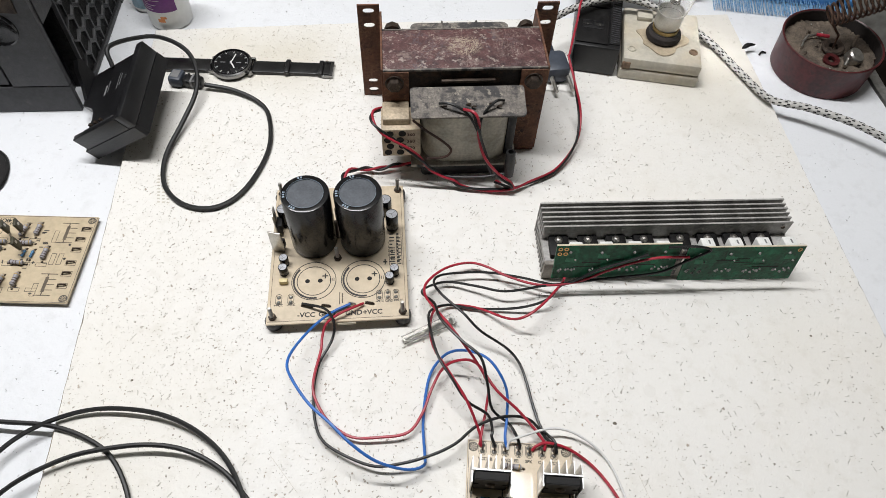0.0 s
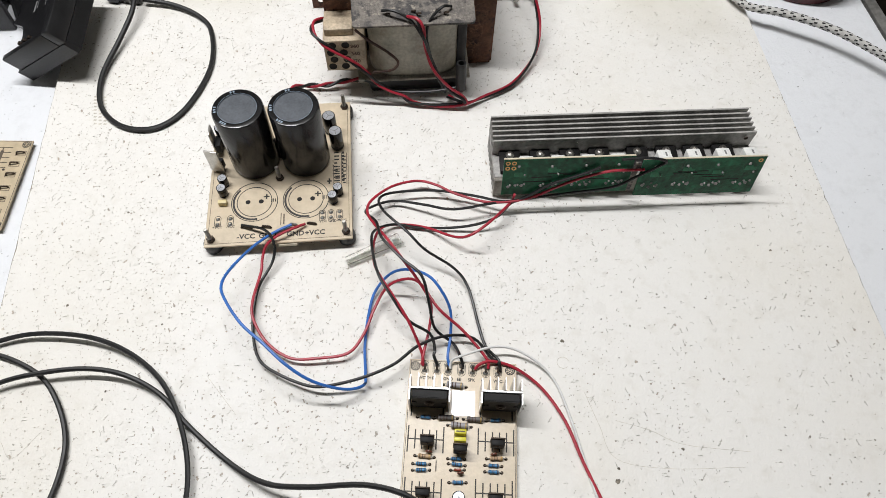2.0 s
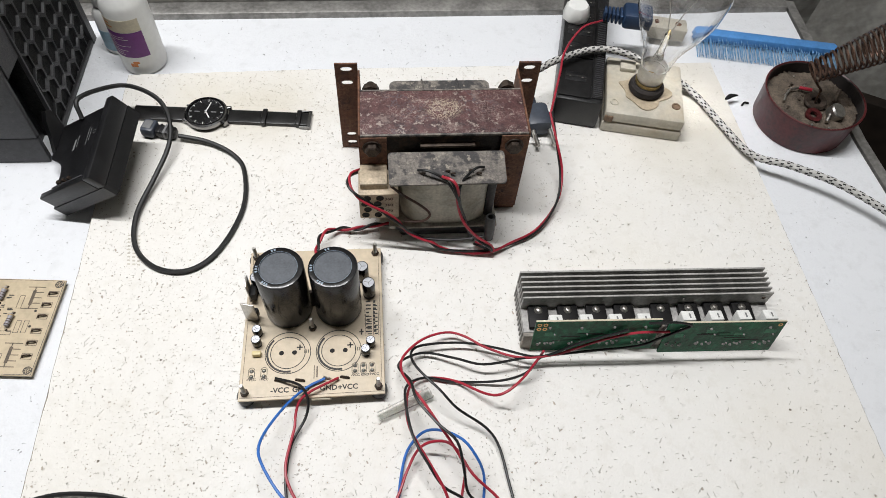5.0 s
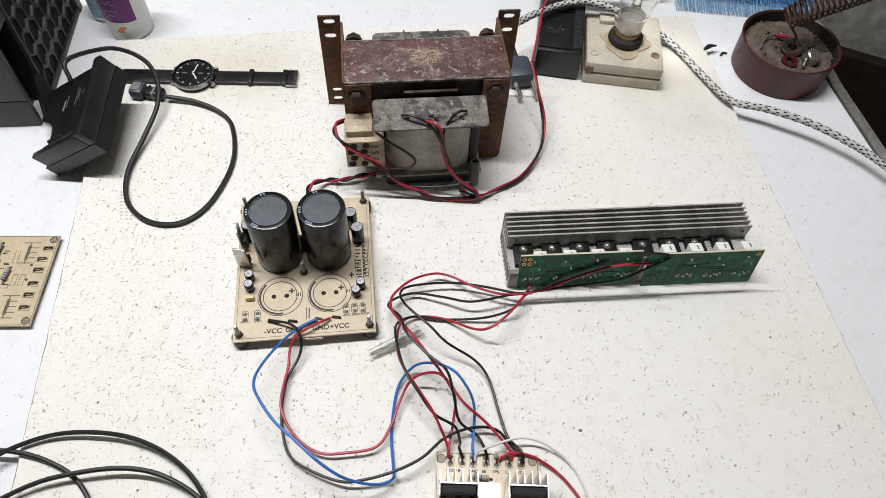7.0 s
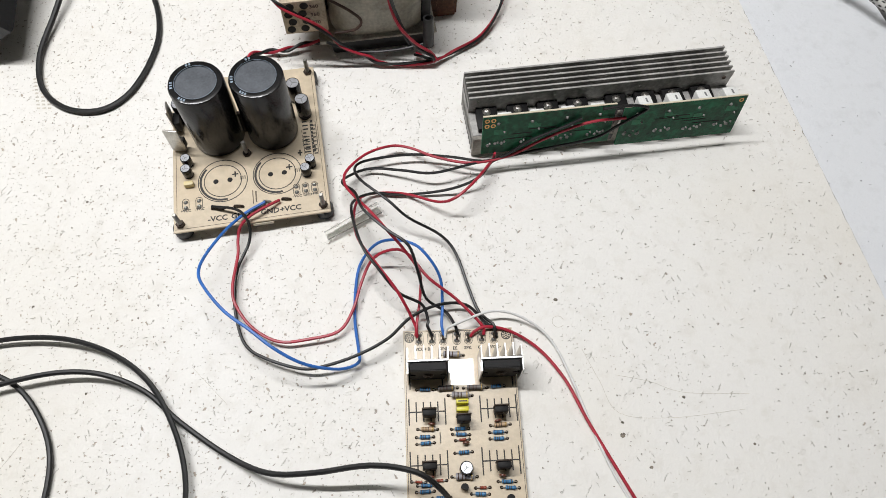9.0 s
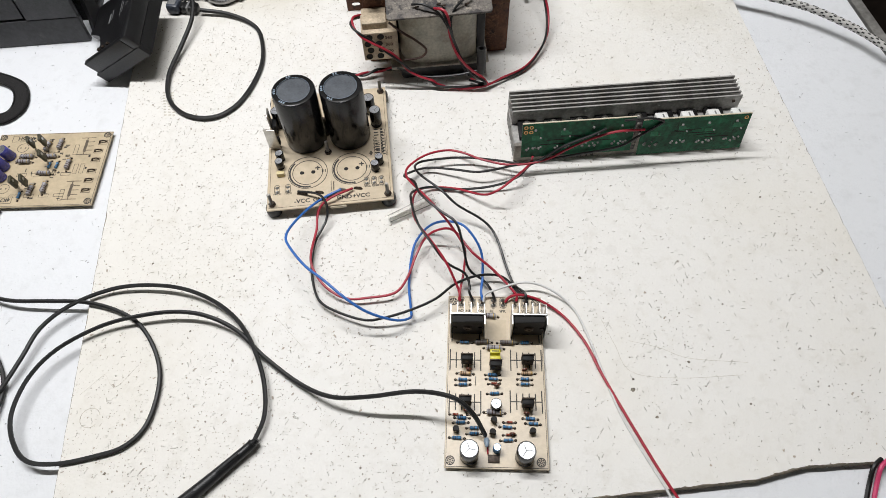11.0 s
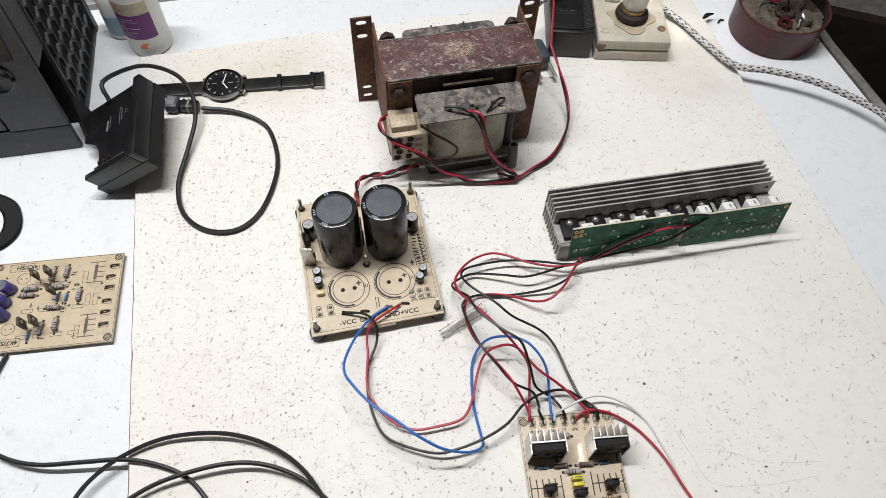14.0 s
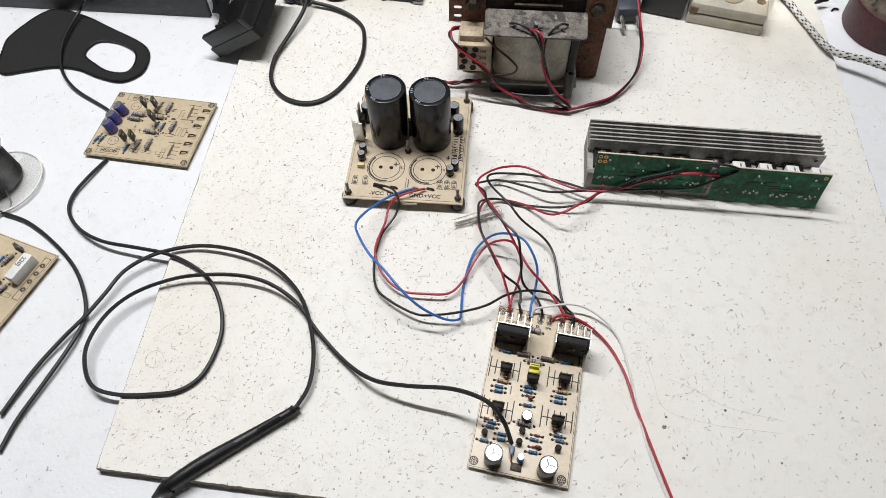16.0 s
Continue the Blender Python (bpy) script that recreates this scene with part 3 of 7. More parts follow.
for x, y, r in ((0.183, 0.200, 0.0042), (-0.183, 0.089, 0.0075), (-0.010, 0.585, 0.0060)):
    bm = B()
    ring(bm, x, y, 0.00002, r * 0.93, r, 0.0001, 20, 320, 40)
    part("ring_stain", bm, M_FAINT, wb)
for pts in ([(0.197, 0.180), (0.206, 0.158), (0.216, 0.137), (0.250, 0.133), (0.299, 0.137)], [(-0.196, 0.106), (-0.182, 0.123)], [(-0.182, 0.123), (-0.171, 0.113), (-0.158, 0.131)], [(0.217, 0.162), (0.239, 0.157), (0.261, 0.149), (0.304, 0.147)], [(-0.060, 0.175), (-0.035, 0.150)]):
    bm = B()
    line = spline([(x, y, 0.00004) for x, y in pts], 6)
    sweep(bm, line, 0.00014, 4)
    part("scratch", bm, M_FAINT, wb)
for k in range(9):
    for j in range(3):
        x, y = -0.2125 + j * 0.0042 + k * 0.0011, 0.412 - k * 0.0036
        bm = B()
        box(bm, x, x + 0.0024, y, y + 0.0016, 0.00002, 0.0001)
        part("stamp_mark", bm, M_FAINT, wb)
bm = B()
slab(bm, [(-1.1, -0.55), (0.70, -0.55), (0.510, 0.479), (0.486, 0.609), (0.462, 0.841), (-1.1, 0.575)], -0.032, -0.008)
solid("table_top", bm, M_TABLE, "white laminated bench top, lightly stained", "bench top", kind="structure")
bm = B()
slab(bm, [(0.703, -0.55), (0.719, -0.55), (0.5235, 0.479), (0.4995, 0.609), (0.4755, 0.843), (0.4645, 0.843), (0.4885, 0.609), (0.5125, 0.479)], -0.034, -0.0065)
solid("table_edge_trim", bm, M_TRIM, "grey metal edging of the bench", "trim", kind="structure")
# back wall behind the bench, floor and the rest of the room
bm = B()
box(bm, -1.6, 1.9, 0.0, 0.1, -0.80, 1.9)
solid("wall_back", bm, M_CEMENT, "rough grey cement wall", "wall", kind="structure", m=pose(0.0, 0.775, 0, 0, 0, 8.6))
RETURN = pose(0.480, 0.866, 0.0, 0, 0, -22)
bm = B()
box(bm, 0.0, 1.30, 0.0, 0.08, -0.80, 1.85)
solid("wall_return", bm, M_CEMENT, "rough grey cement wall beside the bench", "wall", kind="structure", m=RETURN)
# added plain panel that makes the area low beside the bench dark
bm = B()
box(bm, 0.0, 1.29, -0.022, -0.002, -0.795, -0.110, 0.003)
solid("wall_dark_panel", bm, M_DARKPANEL, "plain dark brown panel added low on the wall beside the bench", "boarding", kind="structure", m=RETURN)
bm = B()
box(bm, -1.2, 0.465, -0.022, 0.0, -0.03, 0.0, 0.002)
solid("wall_ledge", bm, M_TRIM, "grey ledge where the bench meets the wall", "trim", kind="structure", m=pose(0.0, 0.774, 0.0, 0, 0, 8.6))
bm = B()
box(bm, -1.8, 2.2, -2.0, 1.6, -0.85, -0.80)
solid("floor", bm, M_FLOOR, "dark brown floor under the bench", "floor", kind="structure")
# unseen ceiling and outer walls, added so the tube's light bounces back
bm = B()
box(bm, -1.8, 2.2, -2.0, 1.6, 1.85, 1.95)
solid("ceiling", bm, M_WALL, "unseen pale ceiling, added to bounce the light", "ceiling", kind="structure")
for nm, x0, x1, y0, y1 in (("wall_left", -1.85, -1.75, -2.0, 1.6), ("wall_right", 2.1, 2.2, -2.0, 1.6), ("wall_front", -1.75, 2.1, -2.0, -1.9)):
    bm = B()
    box(bm, x0, x1, y0, y1, -0.80, 1.85)
    solid(nm, bm, M_WALL, "unseen plain pale wall, added to bounce the light", "wall", kind="structure")

# ---- power supply board ----
PSU = pose(-0.0805, 0.2675, 0.0, 0, 0, 8.1)
psu = thing("power_supply_board", "tan power supply circuit board with two big black capacitors", "circuit board", PSU)
W, D, T = 0.109, 0.132, 0.011
bm = B()
box(bm, 0, W, 0, D, T - 0.0016, T, 0.0003, seg=1)
pcb = part("pcb", bm, M_PCB, psu)


def bars(bm, items, z, h=0.00012):
    for x0, x1, y0, y1 in items:
        box(bm, x0, x1, y0, y1, z, z + h)
    return bm


def big_capacitor(x, y):
    r, h = 0.0184, 0.0622
    c = new("capacitor")
    c.parent = psu
    c.matrix_local = pose(x, y, T)
    bm = B()
    lathe(bm, [(0, 0.0002), (r - 0.0018, 0.0002), (r - 0.0005, 0.0006), (r, 0.002), (r, h - 0.0018), (r - 0.0006, h - 0.0004), (r - 0.002, h), (r - 0.0042, h - 0.0001), (r - 0.0046, h - 0.0007)], 48)
    part("sleeve", bm, M_BLACKCAP, c, "glossy black sleeve")
    bm = B()
    lathe(bm, [(0, h - 0.0009), (r - 0.0049, h - 0.0009), (r - 0.0046, h - 0.0006), (r - 0.0044, h - 0.0006)], 48)
    part("cap_top", bm, M_CAPTOP, c, "dark grey vented top")
    bm = B()
    ring(bm, 0, 0, h - 0.0001, r - 0.0046, r - 0.0044, 0.00015, 0, 360)
    for a in (100, 108, 172, 180, 188, 226, 233, 240):
        ring(bm, 0, 0, h - 0.0001, r - 0.0034, r - 0.0016, 0.0002, a, a + 4.5, 180)
    ring(bm, 0, 0, h - 0.0120, r, r + 0.0001, 0.0090, 150, 172, 90)
    part("print", bm, M_BLUEPRINT, c)
    return c


big_capacitor(0.0347, 0.0765)
big_capacitor(0.0741, 0.0757)

# printed outlines of the two unfitted capacitors
for cx in (0.0350, 0.0740):
    cy = 0.0375
    bm = B()
    ring(bm, cx, cy, T, 0.0171, 0.0177)
    ring(bm, cx, cy, T, 0.0129, 0.0135)
    ring(bm, cx, cy, T, 0.0150, 0.0166, 0.00012, 135, 280)
    bars(bm, [(cx + 0.0066, cx + 0.0112, cy + 0.0036, cy + 0.0047), (cx + 0.0084, cx + 0.0095, cy + 0.0018, cy + 0.0064)], T)
    for k in range(3):
        bars(bm, [(cx + 0.0125 + k * 0.0015, cx + 0.0131 + k * 0.0015, cy - 0.001, cy + 0.002)], T)
    part("silk_ring", bm, M_INK, psu)
    bm = B()
    for dx in (-0.005, 0.005):
        lathe(bm, [(0, 0), (0.0019, 0), (0.0017, 0.0003), (0, 0.0003)], 14, pose(cx + dx, cy, T))
    part("pad_hole", bm, M_HOLE, psu)
bm = B()
bars(bm, [(0.0552, 0.0558, 0.015, 0.026), (0.0572, 0.0582, 0.016, 0.025), (0.001, 0.108, 0.0022, 0.0025), (0.0022, 0.0025, 0.003, 0.130), (0.1065, 0.1068, 0.003, 0.130)], T)
part("silk_line", bm, M_INKSOFT, psu)
for txt, x in (("-VCC", 0.0235), ("GND", 0.0395), ("GND", 0.0600), ("+VCC", 0.0735)):
    letters("silk_text", txt, 0.0058, M_INK, pcb, pose(x, 0.0052, T + 0.00015))
for txt, x, y in (("+VCC", 0.0055, 0.0168), ("-VCC", 0.0155, 0.0168), ("-VCC", 0.0840, 0.0165), ("GND", 0.0915, 0.0165), ("+VCC", 0.0980, 0.0165)):
    letters("silk_text", txt, 0.0028, M_INK, pcb, pose(x - 0.0006, y - 0.0012, T + 0.00015))
# writing too worn to read beside the capacitors
bm = B()
for i in range(9):
    w = rnd.uniform(0.0012, 0.0022)
    bars(bm, [(0.0955, 0.0955 + w * 2, 0.052 + i * 0.0034, 0.0532 + i * 0.0034), (0.1015, 0.1015 + w, 0.052 + i * 0.0033, 0.0542 + i * 0.0033)], T)
for i in range(4):
    bars(bm, [(0.0945, 0.0948, 0.058 + i * 0.004, 0.0605 + i * 0.004)], T)
for i in range(8):
    bars(bm, [(0.0965, 0.1000, 0.0500 + i * 0.0022, 0.0508 + i * 0.0022), (0.1022, 0.1048, 0.0500 + i * 0.0036, 0.0510 + i * 0.0036)], T + 0.00005)
bars(bm, [(0.0950, 0.0954, 0.0490, 0.0680), (0.1012, 0.1016, 0.0490, 0.0790), (0.1052, 0.1056, 0.0490, 0.0790), (0.0900, 0.0935, 0.0520, 0.0532), (0.0912, 0.0924, 0.0500, 0.0552)], T + 0.00008)
part("silk_marks", bm, M_INK, psu)

# links of bare tinned wire and pads
pad = B()
lathe(pad, [(0, 0), (0.0017, 0), (0.0014, 0.0004), (0.0006, 0.0011), (0, 0.0012)], 12)
PAD = mesh_of("solder_pad", [(pad, M_PAD)])
for x, y in ((0.0085, 0.0190), (0.0085, 0.0235), (0.0178, 0.0190), (0.0178, 0.0235), (0.0865, 0.0195), (0.0865, 0.0240), (0.0930, 0.0195), (0.0930, 0.0240), (0.0995, 0.0195), (0.0995, 0.0240)):
    stamp("solder_pad", PAD, psu, pose(x, y, T))
for x in (0.0085, 0.0178, 0.0865, 0.0930, 0.0995):
    bm = B()
    ring(bm, x, 0.0240, T, 0.0021, 0.0025, 0.00012, 0, 180, 30)
    ring(bm, x, 0.0192, T, 0.0021, 0.0025, 0.00012, 180, 360, 30)
    box(bm, x - 0.0025, x - 0.0021, 0.0192, 0.0240, T, T + 0.00012)
    box(bm, x + 0.0021, x + 0.0025, 0.0192, 0.0240, T, T + 0.00012)
    part("pad_frame", bm, M_INK, psu)
for x0, x1, y, mt in ((0.0265, 0.0345, 0.0150, M_BOLT), (0.0420, 0.0485, 0.0145, M_BOLT), (0.0625, 0.0680, 0.0150, M_PAD), (0.0755, 0.0820, 0.0150, M_BOLT)):
    bm = B()
    sweep(bm, spline([(x0, y, T), (x0 + 0.001, y, T + 0.0016), (x1 - 0.001, y - 0.001, T + 0.0018), (x1, y - 0.001, T)]), 0.0008, 8)
    part("wire_link", bm, mt, psu)


# threaded studs, nuts and rubber feet at the corners and the middle
def stud(x, y, h=0.0150, foot=True):
    bm = B()
    prof = [(0, 0)]
    k = 14
    for i in range(k):
        prof += [(0.0013, h * i / k), (0.0016, h * (i + 0.5) / k)]
    prof += [(0.0012, h), (0, h)]
    lathe(bm, prof, 10)
    s = part("stud", bm, M_STEEL, psu, "", pose(x, y, T))
    bm = B()
    lathe(bm, [(0.0015, 0), (0.0032, 0), (0.0032, 0.0018), (0.0028, 0.0022), (0.0015, 0.0022)], 6)
    part("nut", bm, M_BOLT, s, "", pose(0, 0, 0.0))
    if foot:
        bm = B()
        lathe(bm, [(0, 0), (0.0058, 0), (0.0066, 0.0015), (0.0066, 0.0075), (0.0058, 0.0092), (0, 0.0092)], 20)
        part("rubber_foot", bm, M_TAPE, psu, "black rubber foot", pose(x, y, 0.0))


for x, y in ((0.0048, 0.0060), (0.1042, 0.0060), (0.0048, 0.1265), (0.1042, 0.1265)):
    stud(x, y)
stud(0.0535, 0.0580, 0.0150, False)


def electrolytic(r, h, sleeve, top=M_ALUTOP, seg=20, stripe=None):
    """Small can: sleeve with rolled groove, bright scored top."""
    a, b = B(), B()
    lathe(a, [(0, 0), (r * 0.94, 0), (r, h * 0.05), (r, h * 0.10), (r * 0.93, h * 0.13), (r, h * 0.17), (r, h * 0.96), (r * 0.93, h), (r * 0.86, h)], seg)
    lathe(b, [(r * 0.86, h), (r * 0.84, h - 0.0002), (0, h - 0.0002)], seg)
    c = B()
    for k in range(3):
        box(c, 0.0, r * 0.72, -r * 0.05, r * 0.05, h - 0.0002, h - 0.00012, m=pose(0, 0, 0, 0, 0, 90 + 120 * k))
    pieces = [(a, sleeve), (b, top), (c, M_GREYMARK)]
    if stripe:
        d = B()
        ring(d, 0, 0, h * 0.2, r, r + 0.0001, h * 0.72, 200, 250, 60)
        pieces.append((d, stripe))
    return mesh_of("electrolytic", pieces)


E6 = electrolytic(0.0036, 0.0095, M_BLACKCAP)
E10 = electrolytic(0.0052, 0.0195, M_BLACKCAP)
for x, y in ((0.0113, 0.0550), (0.0113, 0.0460), (0.0950, 0.0340), (0.0990, 0.0410)):
    stamp("capacitor", E6, psu, pose(x, y, T, 0, 0, rnd.uniform(-60, 60)), "small black capacitor with a silver top")
for x, y in ((0.0985, 0.0865), (0.0935, 0.1020), (0.0100, 0.0960)):
    stamp("capacitor", E10, psu, pose(x, y, T, 0, 0, rnd.uniform(-60, 60)), "black capacitor with a silver top")
bm = B()
box(bm, 0.0085, 0.0150, 0.0350, 0.0385, T, T + 0.0045, 0.0005)
part("film_capacitor", bm, M_CREAMCAP, psu, "yellowish film capacitor")
# regulators with bright tabs
for y, rz in ((0.0700, 166), (0.0880, 90)):
    reg = new("regulator")
    reg.parent = psu
    reg.matrix_local = pose(0.0068, y, T, 0, 0, rz)
    bm = B()
    box(bm, -0.005, 0.005, -0.0022, 0.0022, 0.004, 0.013, 0.0004)
    part("body", bm, M_EPOXY, reg)
    bm = B()
    box(bm, -0.0052, 0.0052, 0.0024, 0.0036, 0.002, 0.0265, 0.0003)
    part("tab", bm, M_STEEL, reg, "bright metal tab")
    for dx in (-0.0025, 0, 0.0025):
        bm = B()
        box(bm, dx - 0.0004, dx + 0.0004, -0.0003, 0.0003, 0, 0.004)
        part("lead", bm, M_PAD, reg)
bm = B()
rod(bm, (0.0535, 0.079, T), (0.0535, 0.079, T + 0.022), 0.0014)
rod(bm, (0.0535, 0.092, T), (0.0535, 0.092, T + 0.022), 0.0014)
part("jumper_post", bm, M_BOLT, psu)
bm = B()
box(bm, 0.054, 0.068, -0.0008, 0.0008, T - 0.0045, T - 0.0018, 0.0003)
part("edge_label", bm, M_CREAMLAB, psu)


# ---- component kit for the tan boards ----
def resistor_mesh(length, r, body, bands=(M_BAND, M_BAND, M_BAND, M_BANDGOLD), lift=0.0):
    """Axial resistor lying along x, with necked ends, colour bands and bent leads."""
    h = r + 0.0004 + lift
    half = length / 2
    mx = pose(-half, 0, h, 0, 90, 0)
    a = B()
    lathe(a, [(0, 0), (r * 0.75, 0), (r, length * 0.06), (r, length * 0.2), (r * 0.86, length * 0.27), (r * 0.86, length * 0.73), (r, length * 0.8), (r, length * 0.94), (r * 0.75, length), (0, length)], 12, mx)
    kit = [("resistor", mesh_of("resistor", [(a, body)]))]
    for i, bmt in enumerate(bands):
        t = (0.13, 0.36, 0.54, 0.87)[i]
        rr = r * 1.02 if t < 0.2 or t > 0.8 else r * 0.885
        b = B()
        lathe(b, [(rr * 0.9, length * (t - 0.032)), (rr, length * (t - 0.032)), (rr, length * (t + 0.032)), (rr * 0.9, length * (t + 0.032))], 12, mx)
        kit.append(("band", mesh_of("band", [(b, bmt)])))
    e = half + 0.0022
    for s in (-1, 1):
        c = B()
        sweep(c, [(s * half * 0.98, 0, h), (s * (e - 0.0006), 0, h), (s * e, 0, h - 0.0006), (s * e, 0, 0)], 0.0003, 6)
        kit.append(("lead", mesh_of("lead", [(c, M_PAD)])))
        c = B()
        lathe(c, [(0, 0), (0.0011, 0), (0.0009, 0.0003), (0.0005, 0.0008), (0, 0.0008)], 10, pose(s * e, 0, 0))
        kit.append(("solder_joint", mesh_of("solder_joint", [(c, M_BOLT)])))
    return kit


R_BLUE = resistor_mesh(0.0064, 0.0012, M_RES_BLUE, (M_BAND, M_BAND, M_BAND, M_BAND))
R_GREY = resistor_mesh(0.0110, 0.0021, M_RES_GREY)
R_DARK = resistor_mesh(0.0105, 0.0018, M_RES_DARK)
R_TAN = resistor_mesh(0.0080, 0.0014, M_RES_TAN)
R_DIODE = resistor_mesh(0.0042, 0.0009, M_DIODE, (M_BAND,))


def to92_mesh():
    a = B()
    pts = [(0.0023 * math.cos(radians(t)), 0.0023 * math.sin(radians(t))) for t in range(-35, 216, 18)]
    slab(a, pts, 0.0022, 0.0068)
    b = B()
    for dx in (-0.0013, 0, 0.0013):
        box(b, dx - 0.0002, dx + 0.0002, -0.0002, 0.0002, 0, 0.0023)
    return mesh_of("small_transistor", [(a, M_EPOXY), (b, M_PAD)])


def driver_transistor_mesh():
    """Flat black power transistor standing on three leads, small folded heat tab behind."""
    a, b, c, d = B(), B(), B(), B()
    box(a, -0.0042, 0.0042, -0.0018, 0.0018, 0.0038, 0.0135, 0.0005)
    box(b, -0.0046, 0.0046, 0.0019, 0.0030, 0.0030, 0.0142, 0.0003)
    for dx in (-0.0023, 0, 0.0023):
        box(c, dx - 0.0004, dx + 0.0004, -0.0003, 0.0003, 0, 0.004)
    lathe(d, [(0, 0), (0.0012, 0), (0.0010, 0.0004), (0, 0.0004)], 12, pose(0, -0.0018, 0.0105, 90))
    return mesh_of("transistor", [(a, M_EPOXY), (b, M_BOLT), (c, M_COPPER), (d, M_BOLT)])


TO92, TDRV = to92_mesh(), driver_transistor_mesh()


def comb_print(parent, cx, cy, z, half=0.0115, tooth=0.0125, n=6):
    """Printed heat-spreader outline: a bar with cross strokes."""
    bm = B()
    bars(bm, [(cx - half, cx + half, cy - 0.0004, cy + 0.0004)], z)
    for i in range(n):
        x = cx - half + 2 * half * i / (n - 1)
        bars(bm, [(x - 0.00042, x + 0.00042, cy - tooth / 2 * (1.35 if i in (0, n - 1) else 1), cy + tooth / 2 * (1.35 if i in (0, n - 1) else 1))], z + 0.00002)
    return part("silk_comb", bm, M_INK, parent)


def flower_mark(parent, x, y, z):
    bm = B()
    ring(bm, x, y, z, 0.0026, 0.0033, 0.00012, seg=24)
    ring(bm, x, y, z, 0.0005, 0.0010, 0.00012, seg=16)
    for k in range(8):
        a = radians(45 * k)
        lathe(bm, [(0, 0), (0.0006, 0), (0.0006, 0.00015), (0, 0.00015)], 6, pose(x + 0.0019 * math.cos(a), y + 0.0019 * math.sin(a), z))
    return part("corner_mark", bm, M_INK, parent)


def frame_print(bm, x0, x1, y0, y1, z, w=0.0003):
    bars(bm, [(x0, x1, y0, y0 + w), (x0, x1, y1 - w, y1)], z)
    bars(bm, [(x0, x0 + w, y0 + w, y1 - w), (x1 - w, x1, y0 + w, y1 - w)], z)
    return bm


# ---- driver board ----
DRV = pose(0.0787, 0.0612, 0.0, 0, 0, 0.6)
drv = thing("driver_board", "tan amplifier driver circuit board crowded with components, on the work board", "circuit board", DRV)
W, D, T = 0.073, 0.1335, 0.0042
bm = B()
box(bm, 0, W, 0, D, T - 0.0016, T, 0.0003, seg=1)
part("pcb", bm, M_PCB, drv)
bm = B()
for x in range(8):
    for y in range(14):
        rod(bm, (0.006 + x * 0.0085, 0.006 + y * 0.0092, 0.0), (0.006 + x * 0.0085, 0.006 + y * 0.0092, T - 0.0015), 0.0005, 5)
tagged(part("solder_tails", bm, M_PAD, drv), kind="stuff")
bm = B()
frame_print(bm, 0.0009, W - 0.0009, 0.0009, D - 0.0009, T)
part("silk_border", bm, M_INK, drv)
for x, y in ((0.0040, 0.0052), (0.0675, 0.0050), (0.0040, 0.1285), (0.0685, 0.1285)):
    flower_mark(drv, x, y, T)
ECAP13 = electrolytic(0.0066, 0.0200, M_BLACKCAP, seg=32)
ECAP8 = electrolytic(0.0040, 0.0095, M_BLACKCAP, seg=24)
ECAP5 = electrolytic(0.0027, 0.0085, M_RES_BLUE)
for x, y in ((0.0172, 0.0075), (0.0558, 0.0072)):
    stamp("capacitor", ECAP13, drv, pose(x, y + 0.001, T, 0, 0, rnd.uniform(0, 60)), "tall black capacitor with a bright silver top")
stamp("capacitor", ECAP8, drv, pose(0.0363, 0.0435, T, 0, 0, 20), "short black capacitor with a silver top")
stamp("capacitor", ECAP5, drv, pose(0.0366, 0.0130, T, 0, 0, 20), "small blue capacitor with a silver top")
for x, y in ((0.0151, 0.0765), (0.0599, 0.0768), (0.0141, 0.0450), (0.0589, 0.0438), (0.0363, 0.0722)):
    stamp("transistor", TDRV, drv, pose(x, y, T))
for cx, cy in ((0.0140, 0.0795), (0.0595, 0.0800), (0.0140, 0.0470), (0.0585, 0.0480)):
    comb_print(drv, cx, cy, T)
bm = B()
for x in (0.0035, 0.0245, 0.0490, 0.0700):
    bm = B()
    bars(bm, [(x - 0.0004, x + 0.0004, 0.0940, 0.1130)], T)
    part("silk_line", bm, M_INK, drv)
for mesh_, spots in ((R_GREY, ((0.0314, 0.1158), (0.0355, 0.0890), (0.0353, 0.0393))),
                     (R_DARK, ((0.0266, 0.0938), (0.0454, 0.0935))),
                     (R_BLUE, ((0.0131, 0.0935), (0.0589, 0.0938), (0.0121, 0.0638), (0.0123, 0.0600), (0.0342, 0.0680), (0.0347, 0.0645), (0.0580, 0.0649), (0.0580, 0.0610), (0.0356, 0.0536), (0.0119, 0.0352), (0.0111, 0.0317), (0.0208, 0.0279), (0.0085, 0.0207), (0.0207, 0.0240), (0.0443, 0.0289), (0.0447, 0.0197), (0.0610, 0.0354), (0.0628, 0.0318))),
                     (R_TAN, ((0.0139, 0.0685), (0.0598, 0.0694))),
                     (R_DIODE, ((0.0353, 0.0612), (0.0073, 0.0374), (0.0200, 0.0377), (0.0460, 0.0325), (0.0456, 0.0236)))):
    for x, y in spots:
        stamp_kit(mesh_, drv, pose(x, y, T, 0, 0, rnd.uniform(-4, 4)))
for x, y in ((0.0347, 0.0327), (0.0338, 0.0241), (0.0079, 0.0257), (0.0620, 0.0254)):
    stamp("small_transistor", TO92, drv, pose(x, y, T, 0, 0, rnd.uniform(-25, 25)))
bm = B()
box(bm, 0.0323, 0.0400, 0.0822, 0.0852, T + 0.001, T + 0.0085, 0.0004)
yc = part("film_capacitor", bm, M_YELLOW, drv, "bright yellow film capacitor")
bm = B()
bars(bm, [(0.0335, 0.0390, 0.0833, 0.0841)], T + 0.0085)
part("print", bm, M_INKSOFT, yc)
bm = B()
